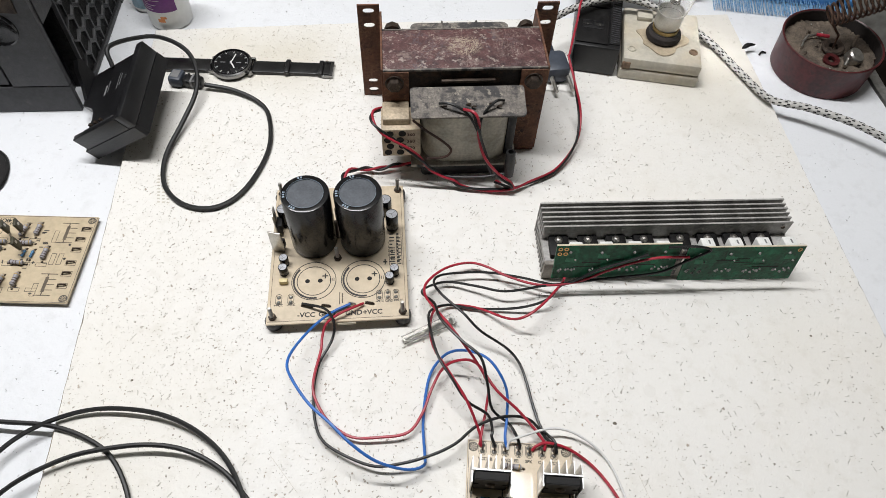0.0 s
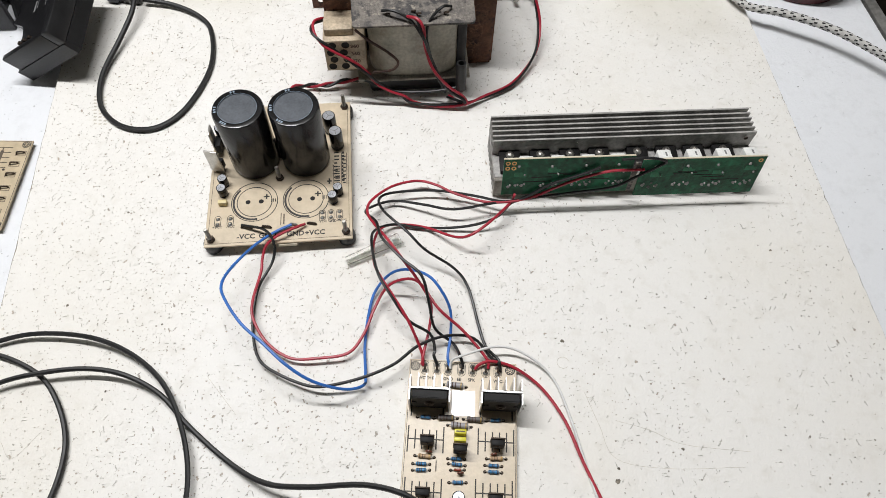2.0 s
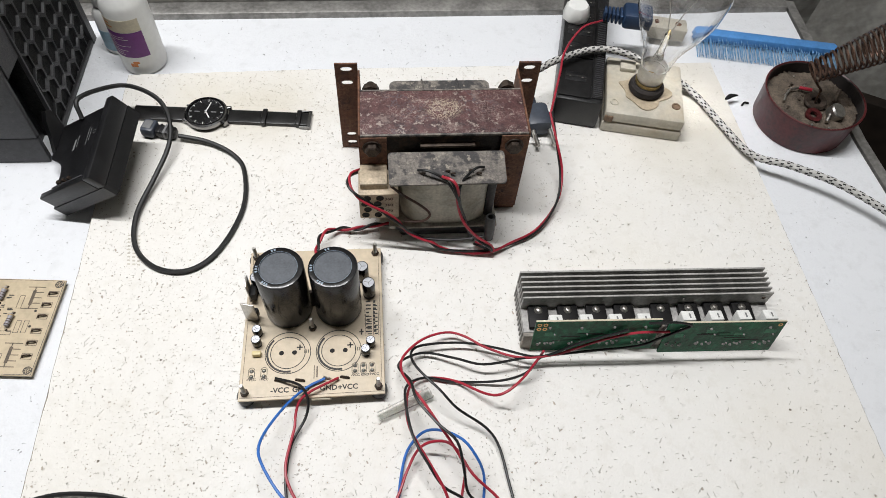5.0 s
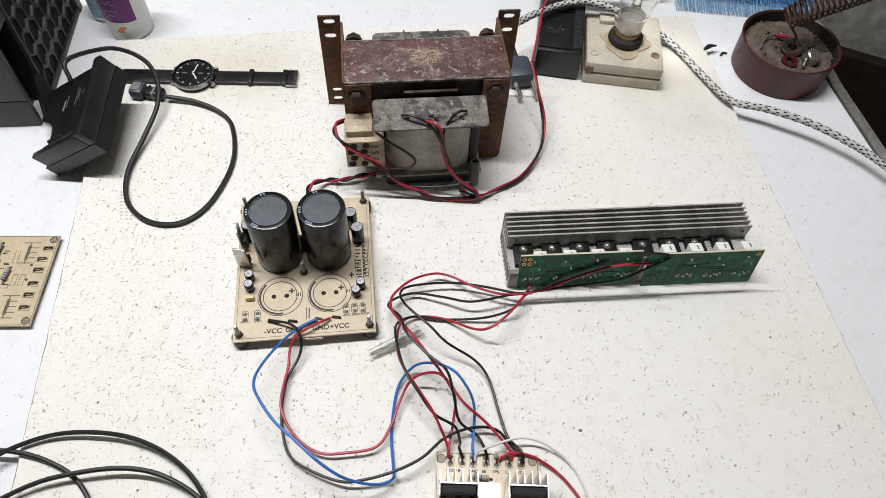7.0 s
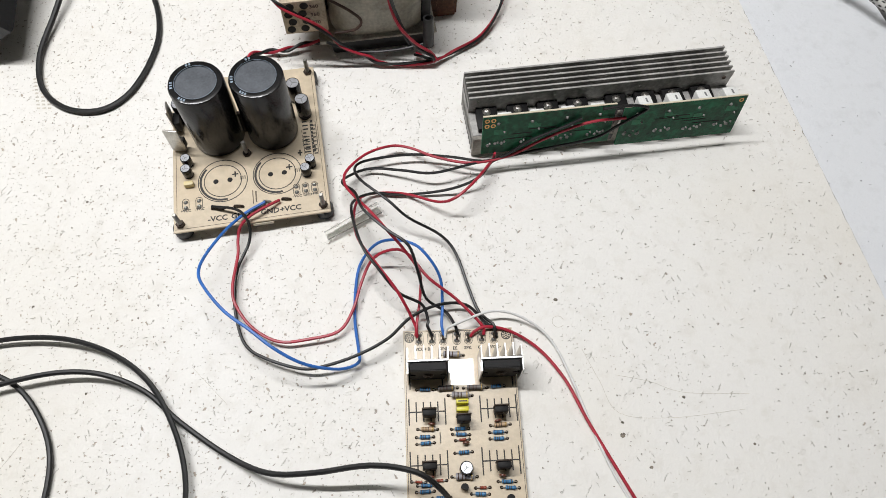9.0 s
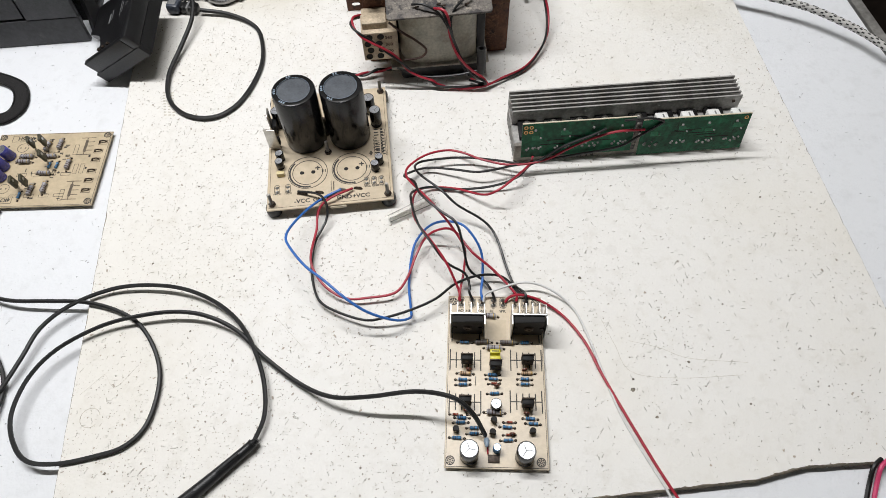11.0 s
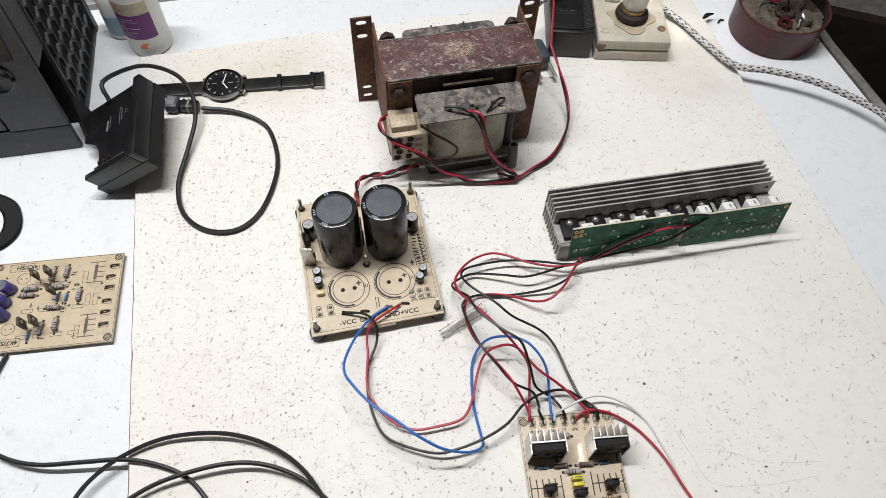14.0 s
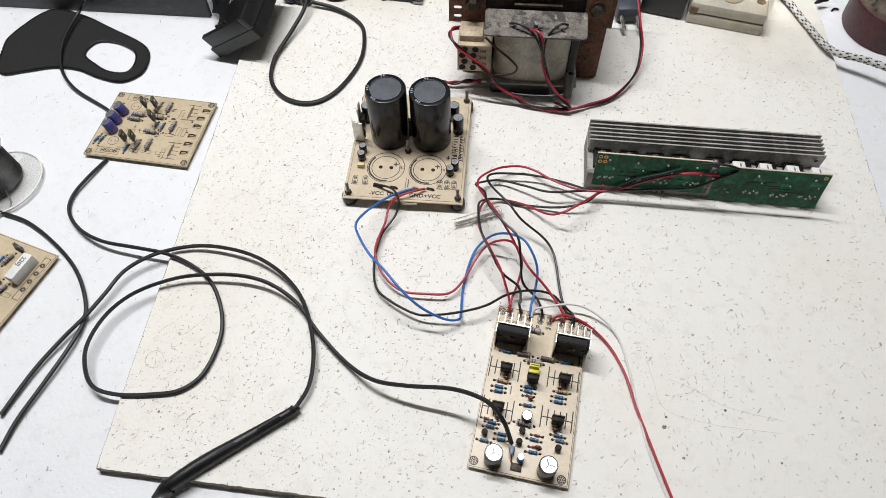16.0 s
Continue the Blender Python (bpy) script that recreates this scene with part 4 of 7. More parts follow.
box(bm, 0.0323, 0.0400, 0.0776, 0.0804, T + 0.001, T + 0.0080, 0.0004)
part("film_capacitor", bm, M_YELLOW, drv, "bright yellow film capacitor")
ceramic = B()
lathe(ceramic, [(0, -0.0007), (0.0016, -0.0007), (0.0022, -0.0003), (0.0022, 0.0003), (0.0016, 0.0007), (0, 0.0007)], 14, pose(0, 0, 0.0030, 90))
legs = B()
for dx in (-0.0012, 0.0012):
    rod(legs, (dx, 0, 0), (dx, 0, 0.0020), 0.0002, 5)
CERAMIC = mesh_of("ceramic_capacitor", [(ceramic, M_DISC), (legs, M_PAD)])
for x, y in ((0.0165, 0.0712), (0.0580, 0.0716), (0.0150, 0.0398), (0.0583, 0.0388), (0.0372, 0.0590), (0.0478, 0.0238)):
    stamp("ceramic_capacitor", CERAMIC, drv, pose(x, y, T, 0, 0, rnd.uniform(-15, 15)), "small brown ceramic disc capacitor")
bm = B()
sweep(bm, [(0.0215, 0.0600, T), (0.0215, 0.0602, T + 0.0007), (0.0215, 0.0663, T + 0.0007), (0.0215, 0.0665, T)], 0.0003, 6)
part("wire_link", bm, M_PAD, drv)
# input connector
bm = B()
box(bm, 0.0305, 0.0385, 0.0040, 0.0095, T, T + 0.0012, 0.0002)
part("input_socket", bm, M_BOLT, drv)
# output pads along the back edge, with their names
for i, (x, txt) in enumerate(((0.0105, "VCC+"), (0.0188, "B"), (0.0263, "GND"), (0.0355, "EE"), (0.0431, "SPK"), (0.0520, "C"), (0.0603, "VCC-"))):
    bm = B()
    for r_ in (0.0017, 0.0025):
        ring(bm, x, 0.1300, T, r_, r_ + 0.0003, 0.00012, 0, 180, 30)
        ring(bm, x, 0.1255, T, r_, r_ + 0.0003, 0.00012, 180, 360, 30)
        for sx in (-1, 1):
            xx = x + sx * (r_ + 0.00015)
            box(bm, xx - 0.00015, xx + 0.00015, 0.1255, 0.1300, T, T + 0.00012)
    part("pad_frame", bm, M_INK, drv)
    for dy in (0.1258, 0.1298):
        stamp("solder_pad", PAD, drv, pose(x, dy, T))
    bm = B()
    sweep(bm, [(x, 0.1258, T + 0.0006), (x, 0.1268, T + 0.0014), (x, 0.1298, T + 0.0014)], 0.0007, 6)
    part("lead_end", bm, M_BOLT, drv)
    letters("silk_text", txt, 0.0030, M_INK, drv, pose(x - 0.0030, 0.1195, T + 0.00015))


def sink_transistor(x):
    """Finned aluminium sink with a big flat transistor clamped to its front."""
    s = new("finned_heatsink")
    s.parent = drv
    s.matrix_local = pose(x, 0.1048, T)
    bm = B()
    box(bm, -0.0130, 0.0130, 0.0, 0.0014, 0.001, 0.0270, 0.0002, seg=1)
    part("back_plate", bm, M_ALU, s)
    for k in range(6):
        xx = -0.0125 + k * 0.0050
        bm = B()
        box(bm, xx - 0.00035, xx + 0.00035, 0.0016, 0.0100 if k % 5 else 0.0088, 0.001, 0.0270)
        part("fin", bm, M_ALU, s, angle=20)
    for xx in (-0.0127, 0.0127):
        bm = B()
        box(bm, xx - 0.0004, xx + 0.0004, -0.0072, -0.0002, 0.001, 0.0262)
        part("side_wall", bm, M_ALU, s, angle=20)
    bm = B()
    slab(bm, [(-0.0112, -0.0056), (0.0112, -0.0056), (0.0112, -0.0002), (-0.0112, -0.0002)], 0.0035, 0.0258)
    bmesh.ops.bevel(bm, geom=bm.edges[:], offset=0.0006, segments=2, affect="EDGES")
    t = part("power_transistor", bm, M_EPOXY, drv, "large flat black transistor", pose(x, 0.1048, T))
    for xx in (-0.0112, 0.0112):
        bm = B()
        lathe(bm, [(0, 0), (0.0019, 0), (0.0019, 0.0006), (0, 0.0006)], 14, pose(xx * 0.86, -0.0056, 0.0150, 90))
        part("notch", bm, M_HOLE, t)
    bm = B()
    lathe(bm, [(0, 0), (0.0035, 0), (0.0033, 0.0006), (0.0026, 0.0013), (0.0012, 0.0014), (0.0010, 0.0008), (0, 0.0008)], 18, pose(0, -0.0056, 0.0150, 90))
    part("screw", bm, M_BOLT, t)
    for dx in (-0.0055, 0, 0.0055):
        bm = B()
        box(bm, dx - 0.0007, dx + 0.0007, -0.0034, -0.0026, 0, 0.0040)
        part("lead", bm, M_COPPER, t)


for x in (0.0152, 0.0610):
    sink_transistor(x)
# hatched tinned area between the two sinks, under clear lacquer
bm = B()
box(bm, 0.0300, 0.0452, 0.0958, 0.1130, T + 0.0000, T + 0.00012)
part("tinned_area", bm, M_LACQUER, drv, "lacquered hatched area of the board")

# ---- preamplifier board on the bench ----
T = 0.0016
lb = thing("preamplifier_board", "small tan circuit board with violet capacitors, lying on the bench", "circuit board", pose(-0.3515, 0.2735, -0.0046, 0, 0, 3.4))
W, D = 0.1075, 0.0855
bm = B()
box(bm, 0, W, 0, D, 0, T, 0.0003, seg=1)
part("pcb", bm, M_PCBOLD, lb)
bm = B()
for x in range(9):
    for y in range(7):
        rod(bm, (0.01 + x * 0.011, 0.01 + y * 0.011, -0.0034), (0.01 + x * 0.011, 0.01 + y * 0.011, 0.0001), 0.0005, 5)
tagged(part("solder_tails", bm, M_PAD, lb), kind="stuff")
bm = B()
frame_print(bm, 0.0008, W - 0.0008, 0.0008, D - 0.0008, T)
frame_print(bm, 0.0130, 0.0370, 0.0755, 0.0830, T)
frame_print(bm, 0.0110, 0.0340, 0.0040, 0.0115, T)
for cx, cy in ((0.0262, 0.0680), (0.0225, 0.0205)):
    ring(bm, cx, cy, T, 0.0050, 0.0054)
    bars(bm, [(cx - 0.0028, cx - 0.0016, cy - 0.0006, cy + 0.0006), (cx + 0.0016, cx + 0.0028, cy - 0.0006, cy + 0.0006)], T)
for x, y in ((0.0840, 0.0640), (0.0840, 0.0120)):
    frame_print(bm, x - 0.0085, x - 0.0045, y - 0.006, y + 0.006, T)
for k in range(5):
    frame_print(bm, 0.0805 + (k % 2) * 0.006, 0.0845 + (k % 2) * 0.006, 0.036, 0.047, T) if k < 2 else None
for k in range(34):
    x, y = rnd.uniform(0.03, 0.08), rnd.uniform(0.006, 0.078)
    w, v = (rnd.uniform(0.002, 0.005), 0.0009) if k % 3 else (0.0009, rnd.uniform(0.002, 0.004))
    bars(bm, [(x, x + w, y, y + v)], T + 0.00001 * (k % 3))
for k in range(11):
    frame_print(bm, *(lambda x, y: (x, x + 0.009, y, y + 0.0036))(0.030 + (k % 4) * 0.0135, 0.010 + (k // 4) * 0.024), T)
for x, y in ((0.0075, 0.0270), (0.0120, 0.0700), (0.0100, 0.0120), (0.0920, 0.0420), (0.0920, 0.0560)):
    lathe(bm, [(0, 0), (0.0011, 0), (0.0011, 0.0002), (0, 0.0002)], 10, pose(x, y, T))
part("silk_print", bm, M_INK, lb)
for x, y in ((0.0355, 0.0772), (0.0325, 0.0057)):
    letters("silk_text", "4K7/SH", 0.0055, M_INK, lb, pose(x, y + 0.0040, T + 0.00015, 0, 0, 180))
for x, y in ((0.0042, 0.0812), (0.1030, 0.0812), (0.1030, 0.0045), (0.0042, 0.0045)):
    flower_mark(lb, x, y, T)
for cx, cy in ((0.0855, 0.0680), (0.0845, 0.0170)):
    bm = B()
    bars(bm, [(cx - 0.0004, cx + 0.0004, cy - 0.0105, cy + 0.0105)], T)
    for k in range(5):
        bars(bm, [(cx - (0.006 if k in (0, 4) else 0.0), cx + 0.0075, cy - 0.0103 + k * 0.005, cy - 0.0096 + k * 0.005)], T + 0.00002)
    bars(bm, [(cx - 0.0013, cx + 0.0013, cy - 0.007, cy + 0.007)], T + 0.00003)
    part("silk_comb", bm, M_INKSOFT, lb)
VCAP = electrolytic(0.0052, 0.0128, M_VIOLET)
for x, y, rx in ((0.0185, 0.0575, 6), (0.0165, 0.0450, 3), (0.0175, 0.0325, -3)):
    stamp("capacitor", VCAP, lb, pose(x, y, T, rx, -12, 0), "violet capacitor with a silver top, leaning")
for x, y, a in ((0.0345, 0.0560, 0), (0.0330, 0.0500, 0), (0.0620, 0.0700, 85), (0.0560, 0.0555, 0), (0.0560, 0.0360, 0), (0.0755, 0.0460, 85), (0.0605, 0.0200, 85), (0.0490, 0.0175, 85), (0.0505, 0.0680, 80)):
    stamp_kit(R_GREY, lb, pose(x, y, T, 0, 0, a + rnd.uniform(-4, 4)))
for x, y, a in ((0.0650, 0.0450, 85), (0.0580, 0.0455, 85), (0.0400, 0.0120, 85), (0.0110, 0.0200, 75), (0.0060, 0.0190, 75)):
    stamp_kit(R_BLUE, lb, pose(x, y, T, 0, 0, a))


def flat_transistor_mesh():
    """Thin brown transistor standing high on long bent legs."""
    a, b, c = B(), B(), B()
    box(a, -0.0038, 0.0038, -0.0012, 0.0012, 0.0085, 0.0190, 0.0004)
    lathe(b, [(0, 0), (0.0014, 0), (0.0014, 0.0003), (0, 0.0003)], 12, pose(0, -0.0012, 0.0155, 90))
    for dx in (-0.0022, 0, 0.0022):
        sweep(c, [(dx * 0.9, 0.003, 0), (dx, 0.002, 0.004), (dx, 0, 0.0088)], 0.0004, 5)
    return mesh_of("tall_transistor", [(a, M_OLIVE), (b, M_PAD), (c, M_PAD)])


TFLAT = flat_transistor_mesh()
for x, y, rx, rz in ((0.0440, 0.0640, -9, 112), (0.0540, 0.0655, -7, 108), (0.0420, 0.0180, -8, 102), (0.0500, 0.0195, -6, 105), (0.0600, 0.0480, -12, 110)):
    stamp("tall_transistor", TFLAT, lb, pose(x, y, T, rx, 0, rz), "thin brown transistor on long bent legs")
for x, y in ((0.1010, 0.0720), (0.0990, 0.0615), (0.0990, 0.0510), (0.0985, 0.0380), (0.0985, 0.0275), (0.0985, 0.0160)):
    bm = B()
    sweep(bm, spline([(x - 0.003, y - 0.001, T), (x - 0.002, y, T + 0.002), (x + 0.002, y + 0.0005, T + 0.002), (x + 0.003, y + 0.001, T)]), 0.0007, 6)
    part("terminal_pin", bm, M_BOLT, lb)
    bm = B()
    frame_print(bm, x - 0.0042, x + 0.0042, y - 0.0024, y + 0.0026, T, 0.0004)
    part("pin_frame", bm, M_INKSOFT, lb)

# ---- second small board, at the edge of the bench ----
b2 = thing("tone_board", "tan circuit board with a white box capacitor, lying on the bench", "circuit board", pose(-0.3130, 0.1620, -0.0046, 0, 0, -8.8))
bm = B()
box(bm, -0.090, 0, -0.110, 0, 0, T, 0.0003, seg=1)
part("pcb", bm, M_PCBOLD, b2)
bm = B()
frame_print(bm, -0.089, -0.001, -0.109, -0.001, T)
frame_print(bm, -0.0092, -0.0028, -0.050, -0.006, T, 0.0005)
for k in range(4):
    ring(bm, -0.0060, -0.014 - k * 0.0085, T, 0.0008, 0.0023, seg=16)
for k in range(14):
    frame_print(bm, -0.070 + (k % 4) * 0.016, -0.060 + (k % 4) * 0.016, -0.095 + (k // 4) * 0.022, -0.091 + (k // 4) * 0.022, T)
part("silk_print", bm, M_INK, b2)
bm = B()
for x in range(5):
    for y in range(6):
        rod(bm, (-0.08 + x * 0.017, -0.10 + y * 0.018, -0.0034), (-0.08 + x * 0.017, -0.10 + y * 0.018, 0.0001), 0.0005, 5)
tagged(part("solder_tails", bm, M_PAD, b2), kind="stuff")
bm = B()
box(bm, -0.0200, -0.0112, -0.038, -0.012, T, T + 0.0120, 0.0006)
wc = part("box_capacitor", bm, M_WHITEW, b2, "white box film capacitor")
letters("print", "220J", 0.0055, M_GREYMARK, wc, pose(-0.0176, -0.016, T + 0.0123, 0, 0, -90))
for x, y, a in ((-0.038, -0.020, 80), (-0.022, -0.047, 80), (-0.030, -0.045, 80), (-0.045, -0.050, 80), (-0.022, -0.068, 80), (-0.030, -0.066, 80), (-0.038, -0.072, 80)):
    stamp_kit(R_GREY, b2, pose(x, y, T, 0, 0, a))
for x, y in ((-0.044, -0.022), (-0.048, -0.030)):
    stamp_kit(R_BLUE, b2, pose(x, y, T, 0, 0, 80))
bm = B()
box(bm, -0.0405, -0.0360, -0.040, -0.033, T, T + 0.008, 0.0005)
part("film_capacitor", bm, M_YELLOW, b2, "yellow film capacitor")
stamp("tall_transistor", TFLAT, b2, pose(-0.0240, -0.0090, T, -10, 0, 150))

# ---- heatsink with output transistors ----
HS = pose(0.1320, 0.3250, 0.0, 0, 0, 6.2)
hs = thing("heatsink_assembly", "dark aluminium heatsink with green output boards and white resistors", "heatsink", HS)
L = 0.205
bm = B()
box(bm, 0.0, L, 0.013, 0.0600, 0.0175, 0.0215, 0.0004, seg=1)
part("base_plate", bm, M_SINK, hs)
fin = B()
box(fin, 0.0, L, -0.0008, 0.0008, 0.0, 0.0165, 0.0002, seg=1)
FIN = mesh_of("upper_fin", [(fin, M_SINK)])
for k in range(6):
    ob = stamp("fin", FIN, hs, pose(0, 0.0353 + k * 0.0047, 0.0213, 0, 0, 0.4))
fin = B()
box(fin, 0.0, L, -0.0007, 0.0007, 0.0, 0.0178, 0.0002, seg=1)
FIN2 = mesh_of("lower_fin", [(fin, M_SINK)])
for k in range(10):
    stamp("fin", FIN2, hs, pose(0, 0.0168 + k * 0.0046, 0.0))
# front flange, its shade put into the material colour
bm = B()
box(bm, 0.0, L, 0.0095, 0.0128, 0.0, 0.0215, 0.0003, seg=1)
part("front_flange", bm, M_FLANGE, hs)
letters("pen_mark", "NPN", 0.010, M_INK, hs, pose(0.052, 0.0092, 0.0015, 90, 0, 0), "handwritten black letters")
for x0, x1, dz in ((0.004, 0.1000, 0.0015), (0.1065, 0.1985, -0.0020)):
    g = new("output_board")
    g.parent = hs
    g.matrix_local = pose(0, 0.0005 if dz > 0 else -0.0008, 0.0175 + dz, -10)
    tagged(g, "green printed circuit board standing on edge")
    bm = B()
    box(bm, x0, x1, -0.0016, 0.0, -0.0010 if dz > 0 else -0.0022, 0.0350, 0.0002, seg=1)
    part("pcb", bm, M_GREEN, g)
    bm = B()
    box(bm, x0, x1, -0.0015, -0.0001, 0.0351, 0.0356)
    part("top_edge", bm, M_CREAMLAB, g)
    joints = B()
    for k in range(4):
        xx = x0 + 0.010 + k * (x1 - x0 - 0.018) / 3.15
        for dx, zz, rj in ((-0.0062, 0.0085, 0.0014), (-0.0040, 0.0100, 0.0009), (-0.0005, 0.0080, 0.0013), (0.0018, 0.0105, 0.0009), (0.0045, 0.0085, 0.0015), (0.0062, 0.0100, 0.0010), (0.0010, 0.0275, 0.0013), (0.0060, 0.0200, 0.0009)):
            lathe(joints, [(0, 0), (rj, 0), (rj * 0.8, 0.0005), (rj * 0.3, 0.0014), (0, 0.0015)], 8, pose(xx + dx + rnd.uniform(-0.0008, 0.0008), -0.0016, zz + rnd.uniform(-0.001, 0.001), 90))
    tagged(part("solder_joints", joints, M_JOINT, g), kind="stuff")
    for k in range(4):
        xx = x0 + 0.010 + k * (x1 - x0 - 0.018) / 3.15
        bm = B()
        slab(bm, [(-0.0046, 0.0), (0.0046, 0.0), (0.0046, 0.0030), (0.0020, 0.0030), (0.0012, 0.0048), (-0.0046, 0.0048)], 0.0, 0.00012)
        part("copper_land", bm, M_LAND, g, "", pose(xx + 0.003, -0.0016, 0.0175 + 0.004 * (k % 2), 90))
    tr = B()
    for k in range(5):
        xx = rnd.uniform(x0 + 0.004, x1 - 0.03)
        zz = rnd.uniform(0.012, 0.030)
        box(tr, xx, xx + rnd.uniform(0.010, 0.026), -0.0018, -0.0016, zz, zz + 0.0006)
    tagged(part("traces", tr, M_HOLE, g), kind="stuff")
    cw = B()
    for xx, zz in ((x0 + 0.003, 0.0315), (x0 + 0.0075, 0.0315), (x0 + 0.003, 0.0265), (x0 + 0.0075, 0.0265)) if dz > 0 else ((x1 - 0.004, 0.0315),):
        lathe(cw, [(0.0010, 0), (0.0018, 0), (0.0018, 0.0002), (0.0010, 0.0002)], 14, pose(xx, -0.0016, zz, 90))
    part("copper_rings", cw, M_COPPER, g)
bm = B()
box(bm, 0.1012, 0.1052, 0.0028, 0.0046, 0.0140, 0.0480, 0.0004)
part("joining_strip", bm, M_FIBRE, hs, "grey strip between the two green boards")
cr = B()
box(cr, -0.0052, 0.0052, 0.0, 0.0090, 0.0, 0.0240, 0.0008)
CER = mesh_of("cement_resistor", [(cr, M_CERAMIC)])
mk = B()
box(mk, -0.0006, 0.0006, 0.0020, 0.0060, 0.0, 0.0002)
MKM = mesh_of("print", [(mk, M_GREYMARK)])
for i, x in enumerate((0.0230, 0.0470, 0.0700, 0.0925, 0.1265, 0.1490, 0.1715, 0.1925)):
    c = stamp("cement_resistor", CER, hs, pose(x, 0.0070, 0.0165 + (0.0028 if i > 3 else 0), -8), "white cement power resistor")
    stamp("print", MKM, c, pose(0.001, 0, 0.0242))
td, ts = B(), B()
box(td, -0.0080, 0.0080, -0.0100, 0.0095, 0.0, 0.0048, 0.0006)
TD = mesh_of("output_transistor", [(td, M_EPOXY)])
lathe(ts, [(0, 0), (0.0034, 0), (0.0032, 0.0004), (0.0022, 0.0010), (0.0018, 0.0016), (0.0008, 0.0018), (0.0006, 0.0010), (0, 0.0010)], 14)
TS = mesh_of("screw", [(ts, M_STEEL)])
for x in (0.0130, 0.0370, 0.0600, 0.0830, 0.1130, 0.1360, 0.1580, 0.1810):
    q = stamp("output_transistor", TD, hs, pose(x, 0.0250, 0.0216, 0, 0, rnd.uniform(-3, 3)), "black power transistor bolted flat")
    stamp("screw", TS, q, pose(0, 0.0050, 0.0048))
for x, r in ((0.1975, 0.0016), (0.0070, 0.0010), (0.1310, 0.0009), (0.0650, 0.0009)):
    bm = B()
    lathe(bm, [(0, 0), (r * 0.55, 0), (r * 0.55, 0.0005), (r, 0.0005), (r, 0), (r, -0.0002)], 14, pose(x, 0.0345, 0.0330, 90))
    part("drill_hole", bm, M_PAD if r < 0.0012 else M_BOLT, hs)

BLUE_LEAD = [(-0.019, 0.29, 0.0135), (-0.031, 0.282, 0.0135), (-0.042, 0.266, 0.0194), (-0.051, 0.243, 0.0281), (-0.052, 0.227, 0.0348), (-0.045, 0.214, 0.0391), (-0.031, 0.198, 0.0411), (-0.015, 0.186, 0.0413), (0.001, 0.174, 0.0382), (0.018, 0.167, 0.0284), (0.037, 0.167, 0.0155), (0.048, 0.173, 0.0072), (0.048, 0.182, 0.0038), (0.045, 0.203, 0.0023), (0.045, 0.226, 0.0023), (0.048, 0.244, 0.0039), (0.058, 0.256, 0.0094), (0.071, 0.255, 0.02), (0.086, 0.247, 0.0285), (0.096, 0.237, 0.0264), (0.103, 0.227, 0.016), (0.104, 0.211, 0.0081), (0.103, 0.197, 0.008), (0.1045, 0.1905, 0.0056)]
RED_LEAD = [(-0.0089, 0.2914, 0.0135), (-0.0203, 0.2827, 0.0165), (-0.0286, 0.2772, 0.0155), (-0.0351, 0.2712, 0.012), (-0.0367, 0.2619, 0.0085), (-0.036, 0.252, 0.0074), (-0.037, 0.227, 0.0091), (-0.033, 0.213, 0.009), (-0.021, 0.198, 0.0074), (-0.004, 0.189, 0.0063), (0.015, 0.19, 0.0067), (0.035, 0.195, 0.0069), (0.044, 0.21, 0.0065), (0.049, 0.228, 0.0073), (0.056, 0.243, 0.0115), (0.067, 0.247, 0.0192), (0.08, 0.243, 0.0252), (0.095, 0.225, 0.0225), (0.113, 0.213, 0.0141), (0.1295, 0.1965, 0.0085), (0.131, 0.1905, 0.0056)]
BLACK_LEAD = [(-0.056, 0.287, 0.0135), (-0.037, 0.282, 0.0173), (-0.029, 0.273, 0.0141), (-0.029, 0.261, 0.0081), (-0.036, 0.243, 0.0044), (-0.037, 0.225, 0.0027), (-0.034, 0.207, 0.0028), (-0.026, 0.188, 0.0046), (-0.012, 0.178, 0.0064), (0.012, 0.17, 0.0078), (0.029, 0.171, 0.0109), (0.05, 0.177, 0.0144), (0.068, 0.187, 0.0142), (0.083, 0.202, 0.0117), (0.102, 0.211, 0.0096), (0.12, 0.211, 0.0077), (0.132, 0.199, 0.0063), (0.1375, 0.1945, 0.0075), (0.1394, 0.189, 0.0056)]
SINK_RED = [(0.2396, 0.3376, 0.0423), (0.2155, 0.3349, 0.0421), (0.1959, 0.3318, 0.0363), (0.1785, 0.3284, 0.0281), (0.1569, 0.3239, 0.0161), (0.129, 0.32, 0.0134), (0.103, 0.327, 0.0113), (0.085, 0.337, 0.0084), (0.07, 0.339, 0.0087), (0.052, 0.329, 0.0136), (0.039, 0.311, 0.0204), (0.038, 0.297, 0.0257), (0.045, 0.285, 0.0294), (0.057, 0.27, 0.0328), (0.069, 0.254, 0.0343), (0.079, 0.243, 0.0295), (0.089, 0.231, 0.018), (0.089, 0.216, 0.0088), (0.0862, 0.196, 0.0085), (0.0868, 0.19, 0.005)]
